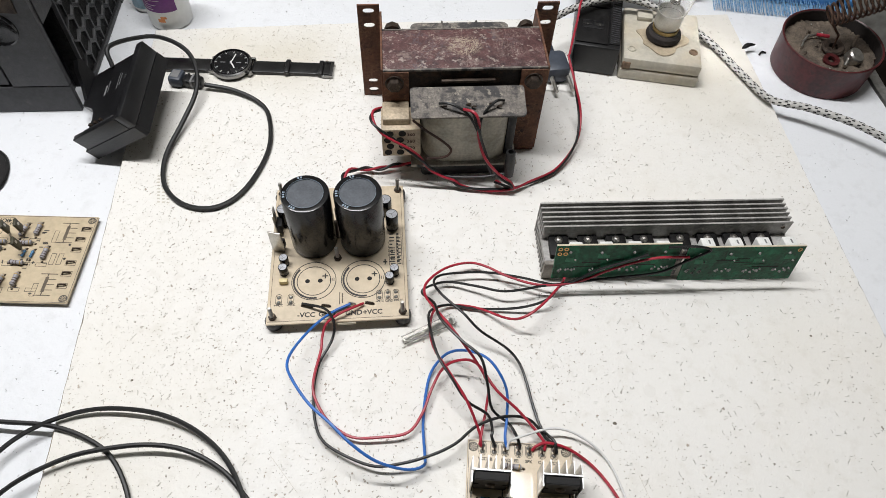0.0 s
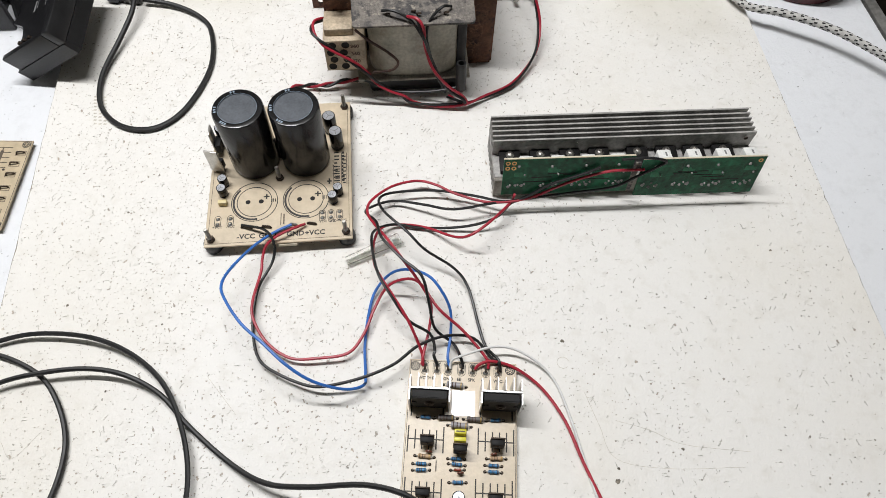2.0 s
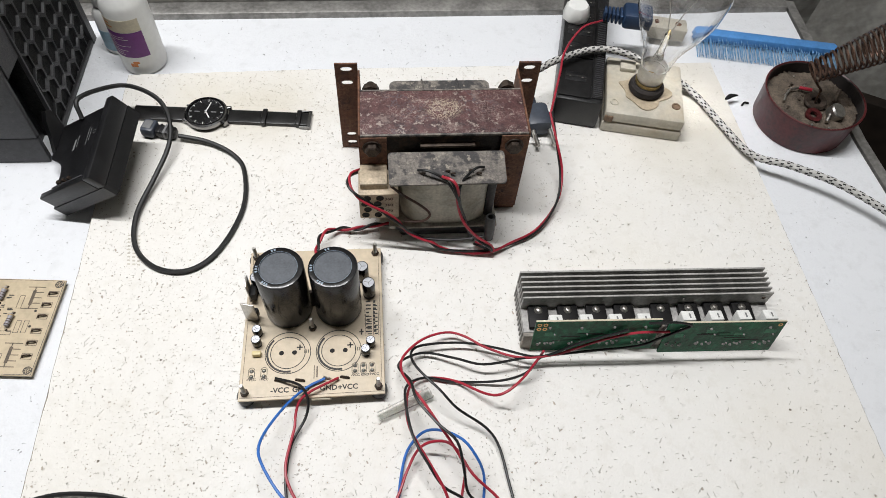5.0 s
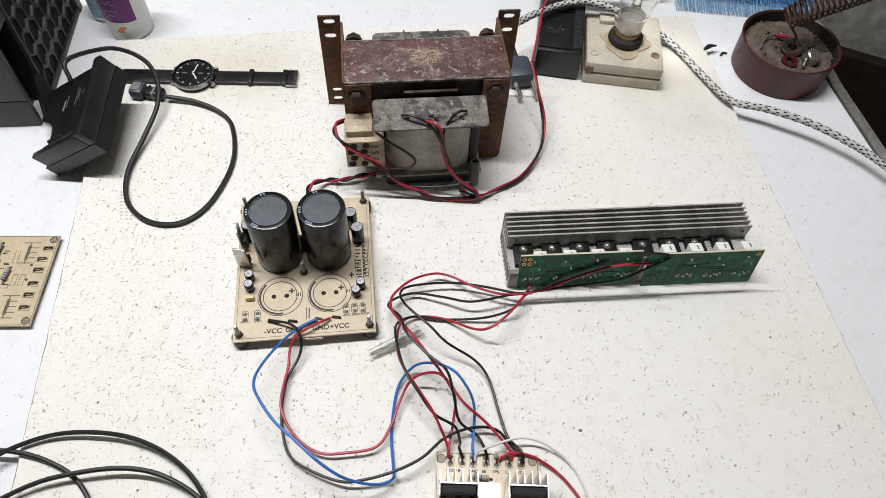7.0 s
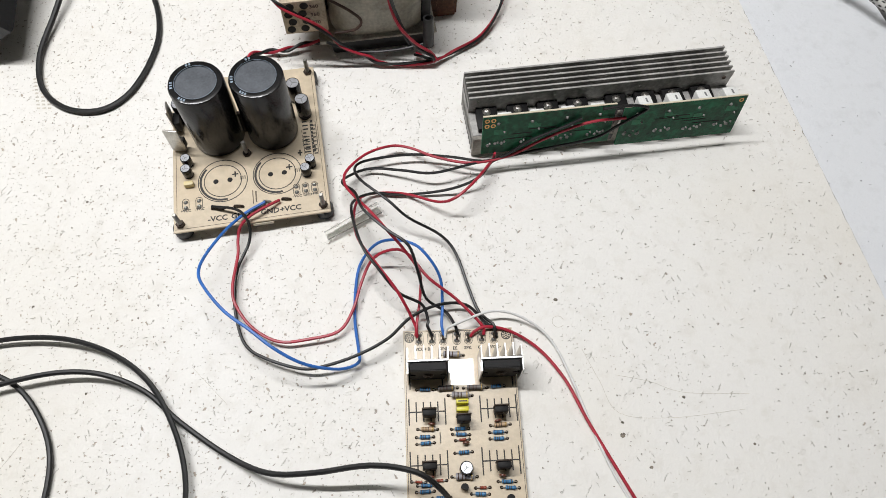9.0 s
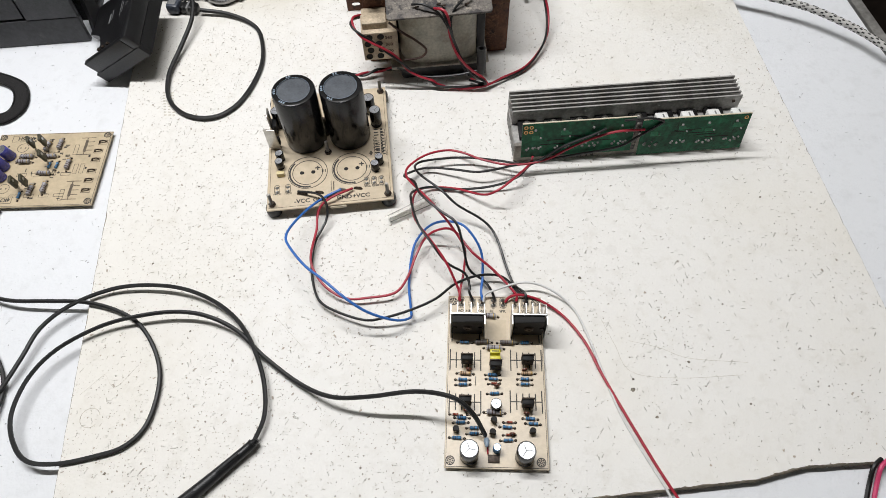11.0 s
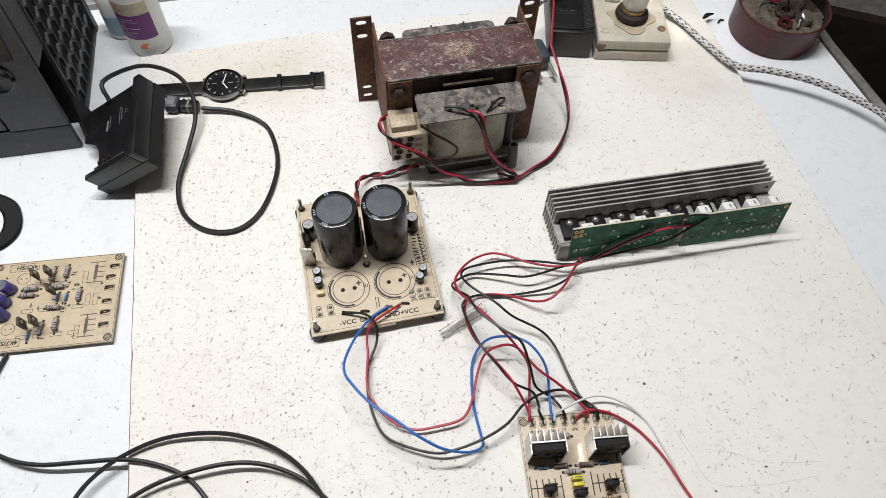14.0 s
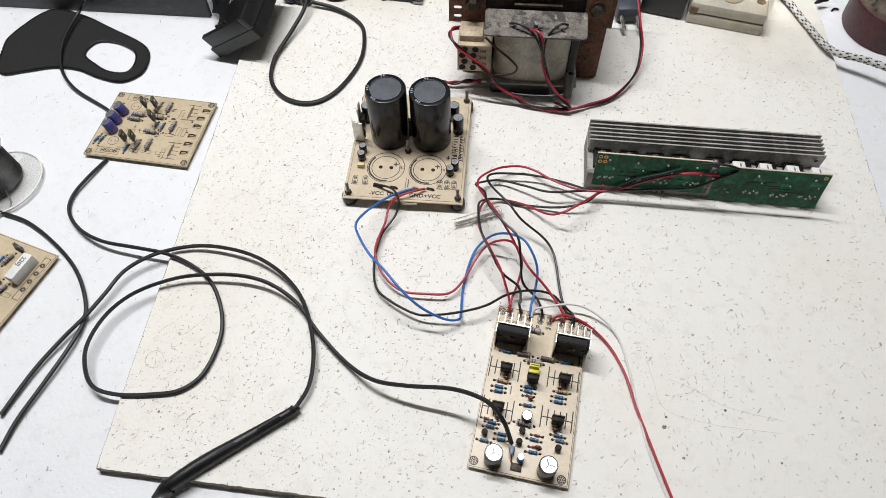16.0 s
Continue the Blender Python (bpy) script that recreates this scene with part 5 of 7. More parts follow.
SINK_BLACK = [(0.2204, 0.3374, 0.0534), (0.2403, 0.3397, 0.0539), (0.2537, 0.3405, 0.0501), (0.2482, 0.3389, 0.0444), (0.2358, 0.336, 0.0357), (0.2192, 0.3323, 0.0251), (0.1819, 0.3273, 0.0195), (0.1528, 0.3233, 0.015), (0.131, 0.3195, 0.0135), (0.101, 0.312, 0.0131), (0.078, 0.317, 0.0094), (0.054, 0.321, 0.006), (0.038, 0.312, 0.0096), (0.036, 0.3, 0.0206), (0.046, 0.286, 0.0318), (0.052, 0.27, 0.0375), (0.068, 0.253, 0.0396), (0.082, 0.242, 0.0381), (0.088, 0.227, 0.0283), (0.093, 0.214, 0.0141), (0.106, 0.207, 0.0062), (0.1118, 0.1965, 0.008), (0.1138, 0.1905, 0.0056)]
SINK_BLACK_LONG = [(0.2064, 0.3347, 0.0463), (0.1952, 0.3324, 0.0402), (0.172, 0.3281, 0.0302), (0.1527, 0.3235, 0.0162), (0.138, 0.3225, 0.012), (0.113, 0.328, 0.0099), (0.084, 0.331, 0.0088), (0.054, 0.326, 0.0101), (0.044, 0.317, 0.0144), (0.049, 0.302, 0.0213), (0.068, 0.284, 0.024), (0.082, 0.273, 0.0181), (0.104, 0.263, 0.0104), (0.115, 0.25, 0.0061), (0.123, 0.224, 0.0038), (0.129, 0.207, 0.0039), (0.1375, 0.1965, 0.008), (0.139, 0.1905, 0.0056)]
SINK_RED_LOW = [(0.1463, 0.3236, 0.0207), (0.1442, 0.3218, 0.0121), (0.129, 0.298, 0.0222), (0.115, 0.286, 0.0212), (0.103, 0.289, 0.0112), (0.081, 0.3, 0.0038), (0.062, 0.302, 0.0028), (0.048, 0.296, 0.007), (0.044, 0.279, 0.0146), (0.048, 0.255, 0.0224), (0.063, 0.231, 0.0265), (0.075, 0.215, 0.0216), (0.0855, 0.197, 0.0085), (0.0856, 0.1905, 0.0055)]
SINK_BLACK_LOW = [(0.15, 0.323, 0.014), (0.144, 0.321, 0.0115), (0.135, 0.309, 0.012), (0.12, 0.303, 0.0085), (0.101, 0.301, 0.0043), (0.076, 0.3, 0.003), (0.057, 0.301, 0.0043), (0.044, 0.292, 0.0104), (0.043, 0.276, 0.0212), (0.051, 0.247, 0.0289), (0.063, 0.229, 0.0276), (0.075, 0.216, 0.0203), (0.09, 0.21, 0.0135), (0.094, 0.2, 0.0096), (0.0935, 0.1965, 0.009), (0.0965, 0.1905, 0.0056)]
RED_OUT = [(0.122, 0.1895, 0.0056), (0.1255, 0.1925, 0.0085), (0.134, 0.195, 0.008), (0.15, 0.192, 0.0047), (0.168, 0.18, 0.002), (0.183, 0.159, 0.002), (0.194, 0.133, 0.002), (0.209, 0.102, 0.0016), (0.2235, 0.073, 0.0013), (0.2335, 0.0545, 0.0012), (0.240, 0.044, -0.0006), (0.249, 0.026, -0.0062), (0.262, -0.004, -0.0068), (0.270, -0.060, -0.0068)]
WHITE_OUT = [(0.105, 0.189, 0.0056), (0.106, 0.1935, 0.0085), (0.112, 0.196, 0.0118), (0.137, 0.205, 0.0105), (0.158, 0.201, 0.0068), (0.176, 0.187, 0.0018), (0.187, 0.16, 0.0018), (0.196, 0.13, 0.0018), (0.2065, 0.100, 0.0012), (0.2200, 0.073, 0.0010), (0.2300, 0.0545, 0.0010), (0.236, 0.042, -0.0010), (0.243, 0.025, -0.0066), (0.254, -0.004, -0.0070), (0.260, -0.060, -0.0070)]
CABLE_IN = [(0.107, 0.083, 0.01), (0.098, 0.092, 0.029), (0.084, 0.101, 0.0357), (0.058, 0.106, 0.0313), (0.024, 0.104, 0.0228), (-0.004, 0.106, 0.0139), (-0.0311, 0.1183, 0.0053), (-0.0622, 0.1394, 0.005), (-0.0848, 0.1581, 0.0073), (-0.1107, 0.169, 0.0098), (-0.1364, 0.1714, 0.0107), (-0.1656, 0.167, 0.0099), (-0.194, 0.1582, 0.0077), (-0.2222, 0.1395, 0.0057), (-0.2368, 0.1163, 0.0049), (-0.2396, 0.0891, 0.0046)]
CABLE_LOOP = [(-0.2396, 0.0891, 0.0046), (-0.231, 0.069, 0.0047), (-0.217, 0.056, 0.0033), (-0.196, 0.055, 0.002), (-0.17, 0.061, 0.0023), (-0.15, 0.069, 0.0026), (-0.138, 0.086, 0.0027), (-0.137, 0.116, 0.0028), (-0.146, 0.14, 0.0029), (-0.165, 0.163, 0.003), (-0.188, 0.175, 0.0034), (-0.215, 0.181, 0.0039), (-0.245, 0.181, 0.004), (-0.279, 0.182, 0.0013), (-0.308, 0.191, -0.0017), (-0.33, 0.208, -0.005)]
CABLE_TO_BOARD = [(-0.33, 0.208, -0.005), (-0.336, 0.227, -0.0046), (-0.332, 0.251, -0.0042), (-0.327, 0.274, -0.006)]
CABLE_BEYOND = [(-0.35, 0.329, -0.0035), (-0.364, 0.337, -0.006), (-0.409, 0.355, -0.004), (-0.438, 0.381, -0.002), (-0.454, 0.417, -0.0), (-0.459, 0.462, 0.002), (-0.443, 0.462, 0.02)]
PROBE_CABLE = [(-0.057, 0.073, 0.006), (-0.0524, 0.0934, 0.0066), (-0.0576, 0.1198, 0.0076), (-0.0716, 0.1479, 0.0069), (-0.0887, 0.1691, 0.0068), (-0.1122, 0.1847, 0.008), (-0.1407, 0.1939, 0.0085), (-0.1736, 0.1955, 0.0073), (-0.1999, 0.1907, 0.0053), (-0.226, 0.177, 0.0042), (-0.244, 0.158, 0.0022), (-0.251, 0.134, 0.0005), (-0.258, 0.112, -0.0013), (-0.267, 0.09, -0.0029), (-0.276, 0.06, -0.0041), (-0.282, 0.021, -0.005)]
SIDE_CABLE = [(-0.394, 0.194, -0.005), (-0.361, 0.189, -0.0051), (-0.322, 0.172, -0.0052), (-0.291, 0.152, -0.0053), (-0.269, 0.128, -0.0054), (-0.259, 0.108, -0.0046), (-0.258, 0.082, -0.0031), (-0.263, 0.046, -0.0039), (-0.267, 0.02, -0.0047), (-0.267, -0.004, -0.0055)]
PROBE = [(-0.137, -0.009, -0.002), (-0.126, 0.002, 0.003), (-0.109, 0.021, 0.0037), (-0.087, 0.043, 0.0045), (-0.062, 0.068, 0.0053), (-0.057, 0.073, 0.006)]
ROPE = [(0.141, 0.611, 0.05), (0.161, 0.631, 0.0472), (0.189, 0.651, 0.0448), (0.213, 0.659, 0.0437), (0.237, 0.658, 0.0407), (0.262, 0.654, 0.0327), (0.289, 0.659, 0.0163), (0.318, 0.643, 0.0063), (0.341, 0.602, 0.0047), (0.362, 0.562, 0.008), (0.395, 0.547, 0.0127), (0.435, 0.529, 0.0133), (0.47, 0.506, 0.011), (0.4891, 0.4876, 0.01), (0.4996, 0.475, 0.009), (0.5292, 0.4474, 0.004), (0.5655, 0.4175, -0.012), (0.6, 0.39, -0.06), (0.615, 0.375, -0.16)]
LOOP_CORD = [(-0.277, 0.549, 0.03), (-0.263, 0.561, 0.0312), (-0.241, 0.562, 0.0297), (-0.219, 0.553, 0.0238), (-0.205, 0.531, 0.018), (-0.201, 0.506, 0.0124), (-0.205, 0.474, 0.0075), (-0.21, 0.433, 0.0038), (-0.201, 0.4, 0.0029), (-0.178, 0.381, 0.0027), (-0.15, 0.381, 0.0026), (-0.13, 0.404, 0.0024), (-0.12, 0.451, 0.0023), (-0.129, 0.494, 0.0021), (-0.145, 0.513, 0.0027), (-0.171, 0.524, 0.0043), (-0.199, 0.527, 0.006)]
PLUG_LEAD_RED = [(0.213, 0.703, 0.045), (0.188, 0.675, 0.0551), (0.168, 0.633, 0.0586), (0.162, 0.602, 0.0563), (0.153, 0.554, 0.05), (0.161, 0.527, 0.0342), (0.167, 0.507, 0.0183), (0.164, 0.481, 0.0086), (0.146, 0.451, 0.003), (0.121, 0.433, 0.0035), (0.103, 0.423, 0.0041), (0.0798, 0.4215, 0.0022), (0.0602, 0.4225, 0.0041), (0.0528, 0.4235, 0.009), (0.0428, 0.4245, 0.0139), (0.0315, 0.4245, 0.0224), (0.0228, 0.4255, 0.0337), (0.0124, 0.4265, 0.0429), (0.001, 0.4275, 0.0512), (-0.0103, 0.4295, 0.0588), (-0.018, 0.4365, 0.063), (-0.0195, 0.45, 0.06), (-0.012, 0.462, 0.054)]
COIL_LEAD = [(0.058, 0.439, 0.082), (0.066, 0.432, 0.0837), (0.07, 0.428, 0.0747), (0.073, 0.427, 0.0588), (0.08, 0.424, 0.04), (0.091, 0.423, 0.0226), (0.104, 0.423, 0.0108), (0.104, 0.423, 0.0053), (0.09, 0.431, 0.004)]
PSU_PAIR = [(-0.043, 0.394, 0.014), (-0.044, 0.406, 0.014), (-0.042, 0.422, 0.0123), (-0.031, 0.434, 0.004), (-0.016, 0.435, 0.0047), (-0.001, 0.44, 0.0053), (0.016, 0.443, 0.006)]
BROWN_LEAD = [(0.016, 0.435, 0.07), (0.027, 0.434, 0.06), (0.041, 0.433, 0.05), (0.049, 0.431, 0.042), (0.044, 0.428, 0.036), (0.028, 0.43, 0.03)]
TUBE = [(0.024, 0.267, 0.004), (0.042, 0.278, 0.004), (0.061, 0.289, 0.004)]
EDGE_WIRES = [(0.381, 0.078, 0.0018), (0.374, 0.072, 0.0018), (0.371, 0.061, -0.0046), (0.363, 0.042, -0.006)]


# ---- transformer ----
TR = pose(-0.0108, 0.4617, 0.0, 0, 0, 7.8)
tr = thing("transformer", "old mains transformer, rusty bracket and flaked maroon paint", "transformer", TR)
TW, TD_, TH = 0.1365, 0.051, 0.097
bm = B()
box(bm, 0.0, TW, 0.0, TD_, TH - 0.002, TH, 0.0005)
for v in bm.verts:
    v.co.z += noise.noise(v.co * 40) * 0.0006
part("top_plate", bm, M_MAROON, tr, "flaked maroon painted top plate")
for y0, y1 in ((-0.0012, 0.0008), (TD_ - 0.0010, TD_ + 0.0006)):
    bm = B()
    box(bm, 0.0, TW, y0, y1, TH - 0.0015, TH + 0.0007, 0.0004)
    part("worn_edge", bm, M_FIBRE, tr, "edge worn to bare metal")
# laminated core: a stack of thin sheets
for k in range(12):
    bm = B()
    y = 0.004 + k * 0.0039
    box(bm, 0.0025 + (k % 3) * 0.0003, TW - 0.0025 - (k % 2) * 0.0003, y, y + 0.0036, 0.002, TH - 0.0025 - (k % 2) * 0.0006)
    part("lamination", bm, M_CORE, tr)
# bracket legs, sides and drilled mounting ears


def plate_with_slots(x0, x1, z0, z1, slots, th):
    """Upright plate in x and z with slots cut through it."""
    bm = B()
    zs = sorted({z0, z1, *[s[1] - s[3] for s in slots], *[s[1] + s[3] for s in slots]})
    k = 10

    def quad(p):
        lo = [bm.verts.new((x, 0, z)) for x, z in p]
        bm.faces.new(lo)
    for a, b in zip(zs[:-1], zs[1:]):
        hit = [s for s in slots if abs((a + b) / 2 - s[1]) < s[3]]
        if not hit:
            quad([(x0, a), (x1, a), (x1, b), (x0, b)])
        else:
            cx, cz, hw, hh = hit[0]
            for i in range(k):
                t0, t1 = -1 + 2 * i / k, -1 + 2 * (i + 1) / k
                e0, e1 = hw - hh + hh * math.sqrt(max(0, 1 - t0 * t0)), hw - hh + hh * math.sqrt(max(0, 1 - t1 * t1))
                za, zb = cz + t0 * hh, cz + t1 * hh
                quad([(x0, za), (cx - e0, za), (cx - e1, zb), (x0, zb)])
                quad([(cx + e0, za), (x1, za), (x1, zb), (cx + e1, zb)])
    bmesh.ops.remove_doubles(bm, verts=bm.verts[:], dist=1e-6)
    r = bmesh.ops.extrude_face_region(bm, geom=bm.faces[:])
    bmesh.ops.translate(bm, verts=[v for v in r["geom"] if isinstance(v, bmesh.types.BMVert)], vec=(0, th, 0))
    return bm


for side, x in ((-1, -0.0018), (1, TW)):
    br = new("bracket")
    br.parent = tr
    tagged(br, "rust-brown steel bracket with slotted ears")
    bm = B()
    box(bm, x, x + 0.0018, 0.0, 0.0762, 0.0, TH + 0.0005, 0.0003, seg=1)
    part("side_plate", bm, M_RUST, br)
    ex0, ex1 = (x - 0.0195, x) if side < 0 else (x + 0.0018, x + 0.0213)
    cx = (ex0 + ex1) / 2
    bm = plate_with_slots(ex0, ex1, 0.0, 0.1035, [(cx, 0.0975, 0.0050, 0.0026), (cx, 0.0825, 0.0050, 0.0026), (cx, 0.0185, 0.0045, 0.0024), (cx, 0.0075, 0.0045, 0.0024)], 0.0018)
    part("ear", bm, M_RUST, br, "", pose(0, 0.0765, 0))
    lx0, lx1 = (0.0, 0.021) if side < 0 else (TW - 0.022, TW)
    bm = B()
    box(bm, lx0, lx1, -0.0022, 0.0, 0.0, TH - 0.001, 0.0004)
    part("front_leg", bm, M_RUST, br)
    bx = (lx0 + lx1) / 2 - (0.0015 if side < 0 else 0.0)
    bm = B()
    lathe(bm, [(0, 0), (0.0078, 0), (0.0078, 0.0012), (0.0060, 0.0012)], 24, pose(bx, -0.0022, 0.0850, 90))
    lathe(bm, [(0.0, 0.0060), (0.0048, 0.0060), (0.0060, 0.0050), (0.0060, 0.0010)], 6, pose(bx, -0.0022, 0.0850, 90))
    part("bolt", bm, M_BOLT, br, "dark hexagon bolt")
    bm = B()
    lathe(bm, [(0, 0), (0.0072, 0), (0.0072, 0.0055), (0.0040, 0.0065), (0.0036, 0.0105), (0, 0.0110)], 8, pose(bx, TD_ + 0.001, 0.0935, -90))
    part("nut", bm, M_BOLT, br)
def rounded(x0, x1, y0, y1, r, n=5):
    """Outline of a rectangle with rounded corners."""
    out = []
    for cx, cy, a0 in ((x1 - r, y1 - r, 0), (x0 + r, y1 - r, 90), (x0 + r, y0 + r, 180), (x1 - r, y0 + r, 270)):
        for i in range(n + 1):
            a = radians(a0 + 90 * i / n)
            out.append((cx + r * math.cos(a), cy + r * math.sin(a)))
    return out


# winding on its former
bm = B()
pts = []
for i in range(25):
    a = math.pi + math.pi * i / 24
    c, s = math.cos(a), math.sin(a)
    pts.append((0.0695 + math.copysign(abs(c) ** 0.55, c) * 0.0385, 0.0 + math.copysign(abs(s) ** 0.60, s) * 0.0315))
slab(bm, pts, 0.0195, 0.0735)
part("winding", bm, M_WINDING, tr, "cream taped winding")
bm = B()
slab(bm, rounded(0.0215, 0.1165, -0.0365, -0.0075, 0.0028), -0.0010, 0.0012)
bmesh.ops.transform(bm, matrix=pose(0, 0, 0.0850, 14), verts=bm.verts[:])
for v in bm.verts:
    v.co.z += noise.noise(v.co * 55) * 0.0012
part("upper_flange", bm, M_FIBRE, tr, "scuffed grey fibre flange")
bm = B()
box(bm, 0.0210, 0.1150, -0.0350, 0.0005, 0.0165, 0.0190, 0.0006)
part("lower_flange", bm, M_LOWFIBRE, tr)
bm = B()
box(bm, 0.0480, 0.0930, -0.0045, 0.0, 0.0855, 0.0880, 0.0004)
part("wedge_strip", bm, M_BOLT, tr)
bm = B()
box(bm, 0.030, 0.112, -0.0310, 0.0020, 0.0, 0.0165, 0.003)
part("base_packing", bm, M_TAPE, tr, "black taped underside")
bm = B()
box(bm, 0.1040, 0.1120, -0.0240, -0.0025, 0.0, 0.0720, 0.002)
part("side_insulation", bm, M_TAPE, tr)
bm = B()
lathe(bm, [(0.0030, 0.0), (0.0042, 0.0), (0.0046, 0.012), (0.0040, 0.026), (0.0026, 0.026)], 18, pose(0.1060, -0.0480, 0.0180, -8, 0), True)
part("lead_sleeve", bm, M_TAPE, tr, "open end of a black sleeve")
bm = B()
slab(bm, rounded(0.0250, 0.1130, TD_ + 0.002, TD_ + 0.026, 0.006), 0.0820, 0.0838)
part("rear_flange", bm, M_FIBRE, tr)
for x in (0.0535, 0.0845):
    bm = B()
    sweep(bm, [(x, TD_ + 0.027, 0.0815), (x, TD_ + 0.0265, 0.0848), (x + 0.0008, TD_ + 0.016, 0.0846), (x, TD_ + 0.008, 0.0842)], 0.0008, 6)
    part("lead_end", bm, M_FIBRE, tr)
bm = B()
box(bm, 0.030, 0.108, TD_ + 0.001, TD_ + 0.024, 0.0180, 0.0815, 0.008)
part("rear_winding", bm, M_WINDING, tr)
bm = B()
box(bm, 0.030, 0.108, TD_ + 0.001, TD_ + 0.027, 0.0, 0.0175, 0.002)
part("rear_packing", bm, M_TAPE, tr)
# terminal block
tb = new("terminal_block")
tb.parent = tr
tb.matrix_local = pose(-0.0035, -0.0300, 0.0270)
tagged(tb, "beige terminal block with staggered round holes")
bm = B()
box(bm, 0.0, 0.0330, 0.0, 0.0270, 0.0, 0.0320, 0.0008)
box(bm, 0.0015, 0.0240, 0.0060, 0.0275, 0.0305, 0.0385, 0.0008)
part("body", bm, M_TERM, tb)
for k in range(4):
    for j in range(2):
        for dx, dz in ((0.0050 + j * 0.0105, 0.0050 + k * 0.0075),):
            bm = B()
            off = 0.0020 if k % 2 else 0
            lathe(bm, [(0, 0), (0.0032, 0), (0.0032, 0.0004), (0.0027, 0.0004), (0.0027, 0.0001), (0, 0.0001)], 16, pose(dx + off, 0.0, dz, 90))
            part("screw_hole", bm, M_HOLE, tb)
for txt, z in (("360", 0.0245), ("360", 0.0165), ("770", 0.0085)):
    letters("number_mark", txt, 0.0046, M_BAND, tb, pose(0.0212, -0.0002, z, 90))
# bare ends poked through the flange
for x, y in ((0.0480, -0.0260), (0.0680, -0.0240), (0.0720, -0.0270), (0.0870, -0.0240), (0.0930, -0.0270)):
    bm = B()
    sweep(bm, spline([(x, y, 0.078), (x, y - 0.001, 0.0815), (x + 0.003, y - 0.002, 0.0825)]), 0.0008, 6)
    part("lead_end", bm, M_BOLT, tr)


# ---- wires ----
def wire(name, pts, r, material, label, category="wire", group="", step=5, seg=8, kind=""):
    bm = B()
    sweep(bm, spline(pts, step), r, seg)
    return solid(name, bm, material, label, category, group, kind)


def pair(name, pts, r, m1, m2, label, turns=6, spread=1.0):
    """Two insulated leads twisted about one line."""
    line = spline(pts, 8)
    holder = thing(name, label, "wire")
    n = len(line)
    for k, mt in enumerate((m1, m2)):
        out = []
        for i, p in enumerate(line):
            t = (line[min(i + 1, n - 1)] - line[max(i - 1, 0)]).normalized()
            side = t.cross(Vector((0, 0, 1))).normalized()
            up = side.cross(t)
            a = 2 * math.pi * turns * i / n + math.pi * k
            out.append(p + (side * math.cos(a) + up * math.sin(a)) * r * spread + Vector((0, 0, r)))
        bm = B()
        sweep(bm, out, r, 8)
        part("lead", bm, mt, holder)
    return holder


R = 0.00105
wire("supply_wire", BLUE_LEAD, R, M_BLUEW, "blue insulated wire looping from supply board to driver board", group="supply wires")
wire("supply_wire", RED_LEAD, R, M_RED, "red insulated wire looping from supply board to driver board", group="supply wires")
wire("supply_wire", BLACK_LEAD, R, M_BLACKW, "black insulated wire looping from supply board to driver board", group="supply wires")
for pts, mt, lab in ((SINK_RED, M_RED, "red"), (SINK_BLACK, M_BLACKW, "black"), (SINK_BLACK_LONG, M_BLACKW, "black"), (SINK_RED_LOW, M_RED, "red"), (SINK_BLACK_LOW, M_BLACKW, "black")):
    wire("output_wire", pts, R, mt, lab + " insulated wire running from heatsink to driver board", group="output wires")
wire("speaker_wire", RED_OUT, 0.0011, M_RED, "red insulated wire leading off the work board")
wire("speaker_wire", WHITE_OUT, 0.0009, M_WHITEW, "thin white wire leading off the work board")
wire("plug_lead", PLUG_LEAD_RED[:5], 0.0011, M_RED, "red half of the transformer mains lead")
pair("plug_lead", PLUG_LEAD_RED[4:], 0.0011, M_RED, M_BLACKW, "red and black mains lead twisted loosely round the transformer", 4.5, 0.9)
wire("winding_lead", [(0.0370, 0.4430, 0.0830), (0.0470, 0.4400, 0.0860), (0.0600, 0.4370, 0.0800), (0.0700, 0.4340, 0.0640), (0.0760, 0.4320, 0.0400), (0.0880, 0.4290, 0.0120)], 0.0011, M_BLACKW, "black lead from the transformer winding")
wire("winding_lead", [(0.0900, 0.4520, 0.0830), (0.0830, 0.4470, 0.0860), (0.0740, 0.4400, 0.0780), (0.0720, 0.4360, 0.0640), (0.0770, 0.4330, 0.0400)], 0.0011, M_BLACKW, "black lead from the transformer winding")
pair("winding_lead", COIL_LEAD, 0.0012, M_RED, M_BLACKW, "red and black leads from the transformer winding", 2.0)
pair("transformer_lead", PSU_PAIR, 0.0012, M_RED, M_BLACKW, "twisted red and black pair from transformer to supply board", 3.5)
wire("transformer_lead", [(0.020, 0.4300, 0.020), (0.045, 0.4260, 0.0135), (0.075, 0.4262, 0.0150), (0.098, 0.4300, 0.0180)], 0.0011, M_BLACKW, "black lead under the transformer winding")
wire("brown_lead", BROWN_LEAD, 0.0011, M_BAND, "thin brown lead hanging beside the terminal block")
wire("edge_wire", EDGE_WIRES, 0.0016, M_BLACKW, "black wire hanging over the board's front edge")
wire("edge_wire", [(x + 0.005, y, z) for x, y, z in EDGE_WIRES], 0.0016, M_PINKW, "pink wire hanging over the board's front edge")

# shielded input cable, test probe and its cable
RC = 0.0017
for pts in (CABLE_IN + CABLE_LOOP[1:] + CABLE_TO_BOARD[1:],):
    wire("input_cable", pts, RC, M_CABLE, "black screened cable coiled on the bench", "cable")
wire("input_cable", CABLE_BEYOND, RC, M_CABLE, "black screened cable leaving the small board", "cable")
wire("probe_cable", PROBE_CABLE, RC, M_CABLE, "black rubber cable of the test probe", "cable")
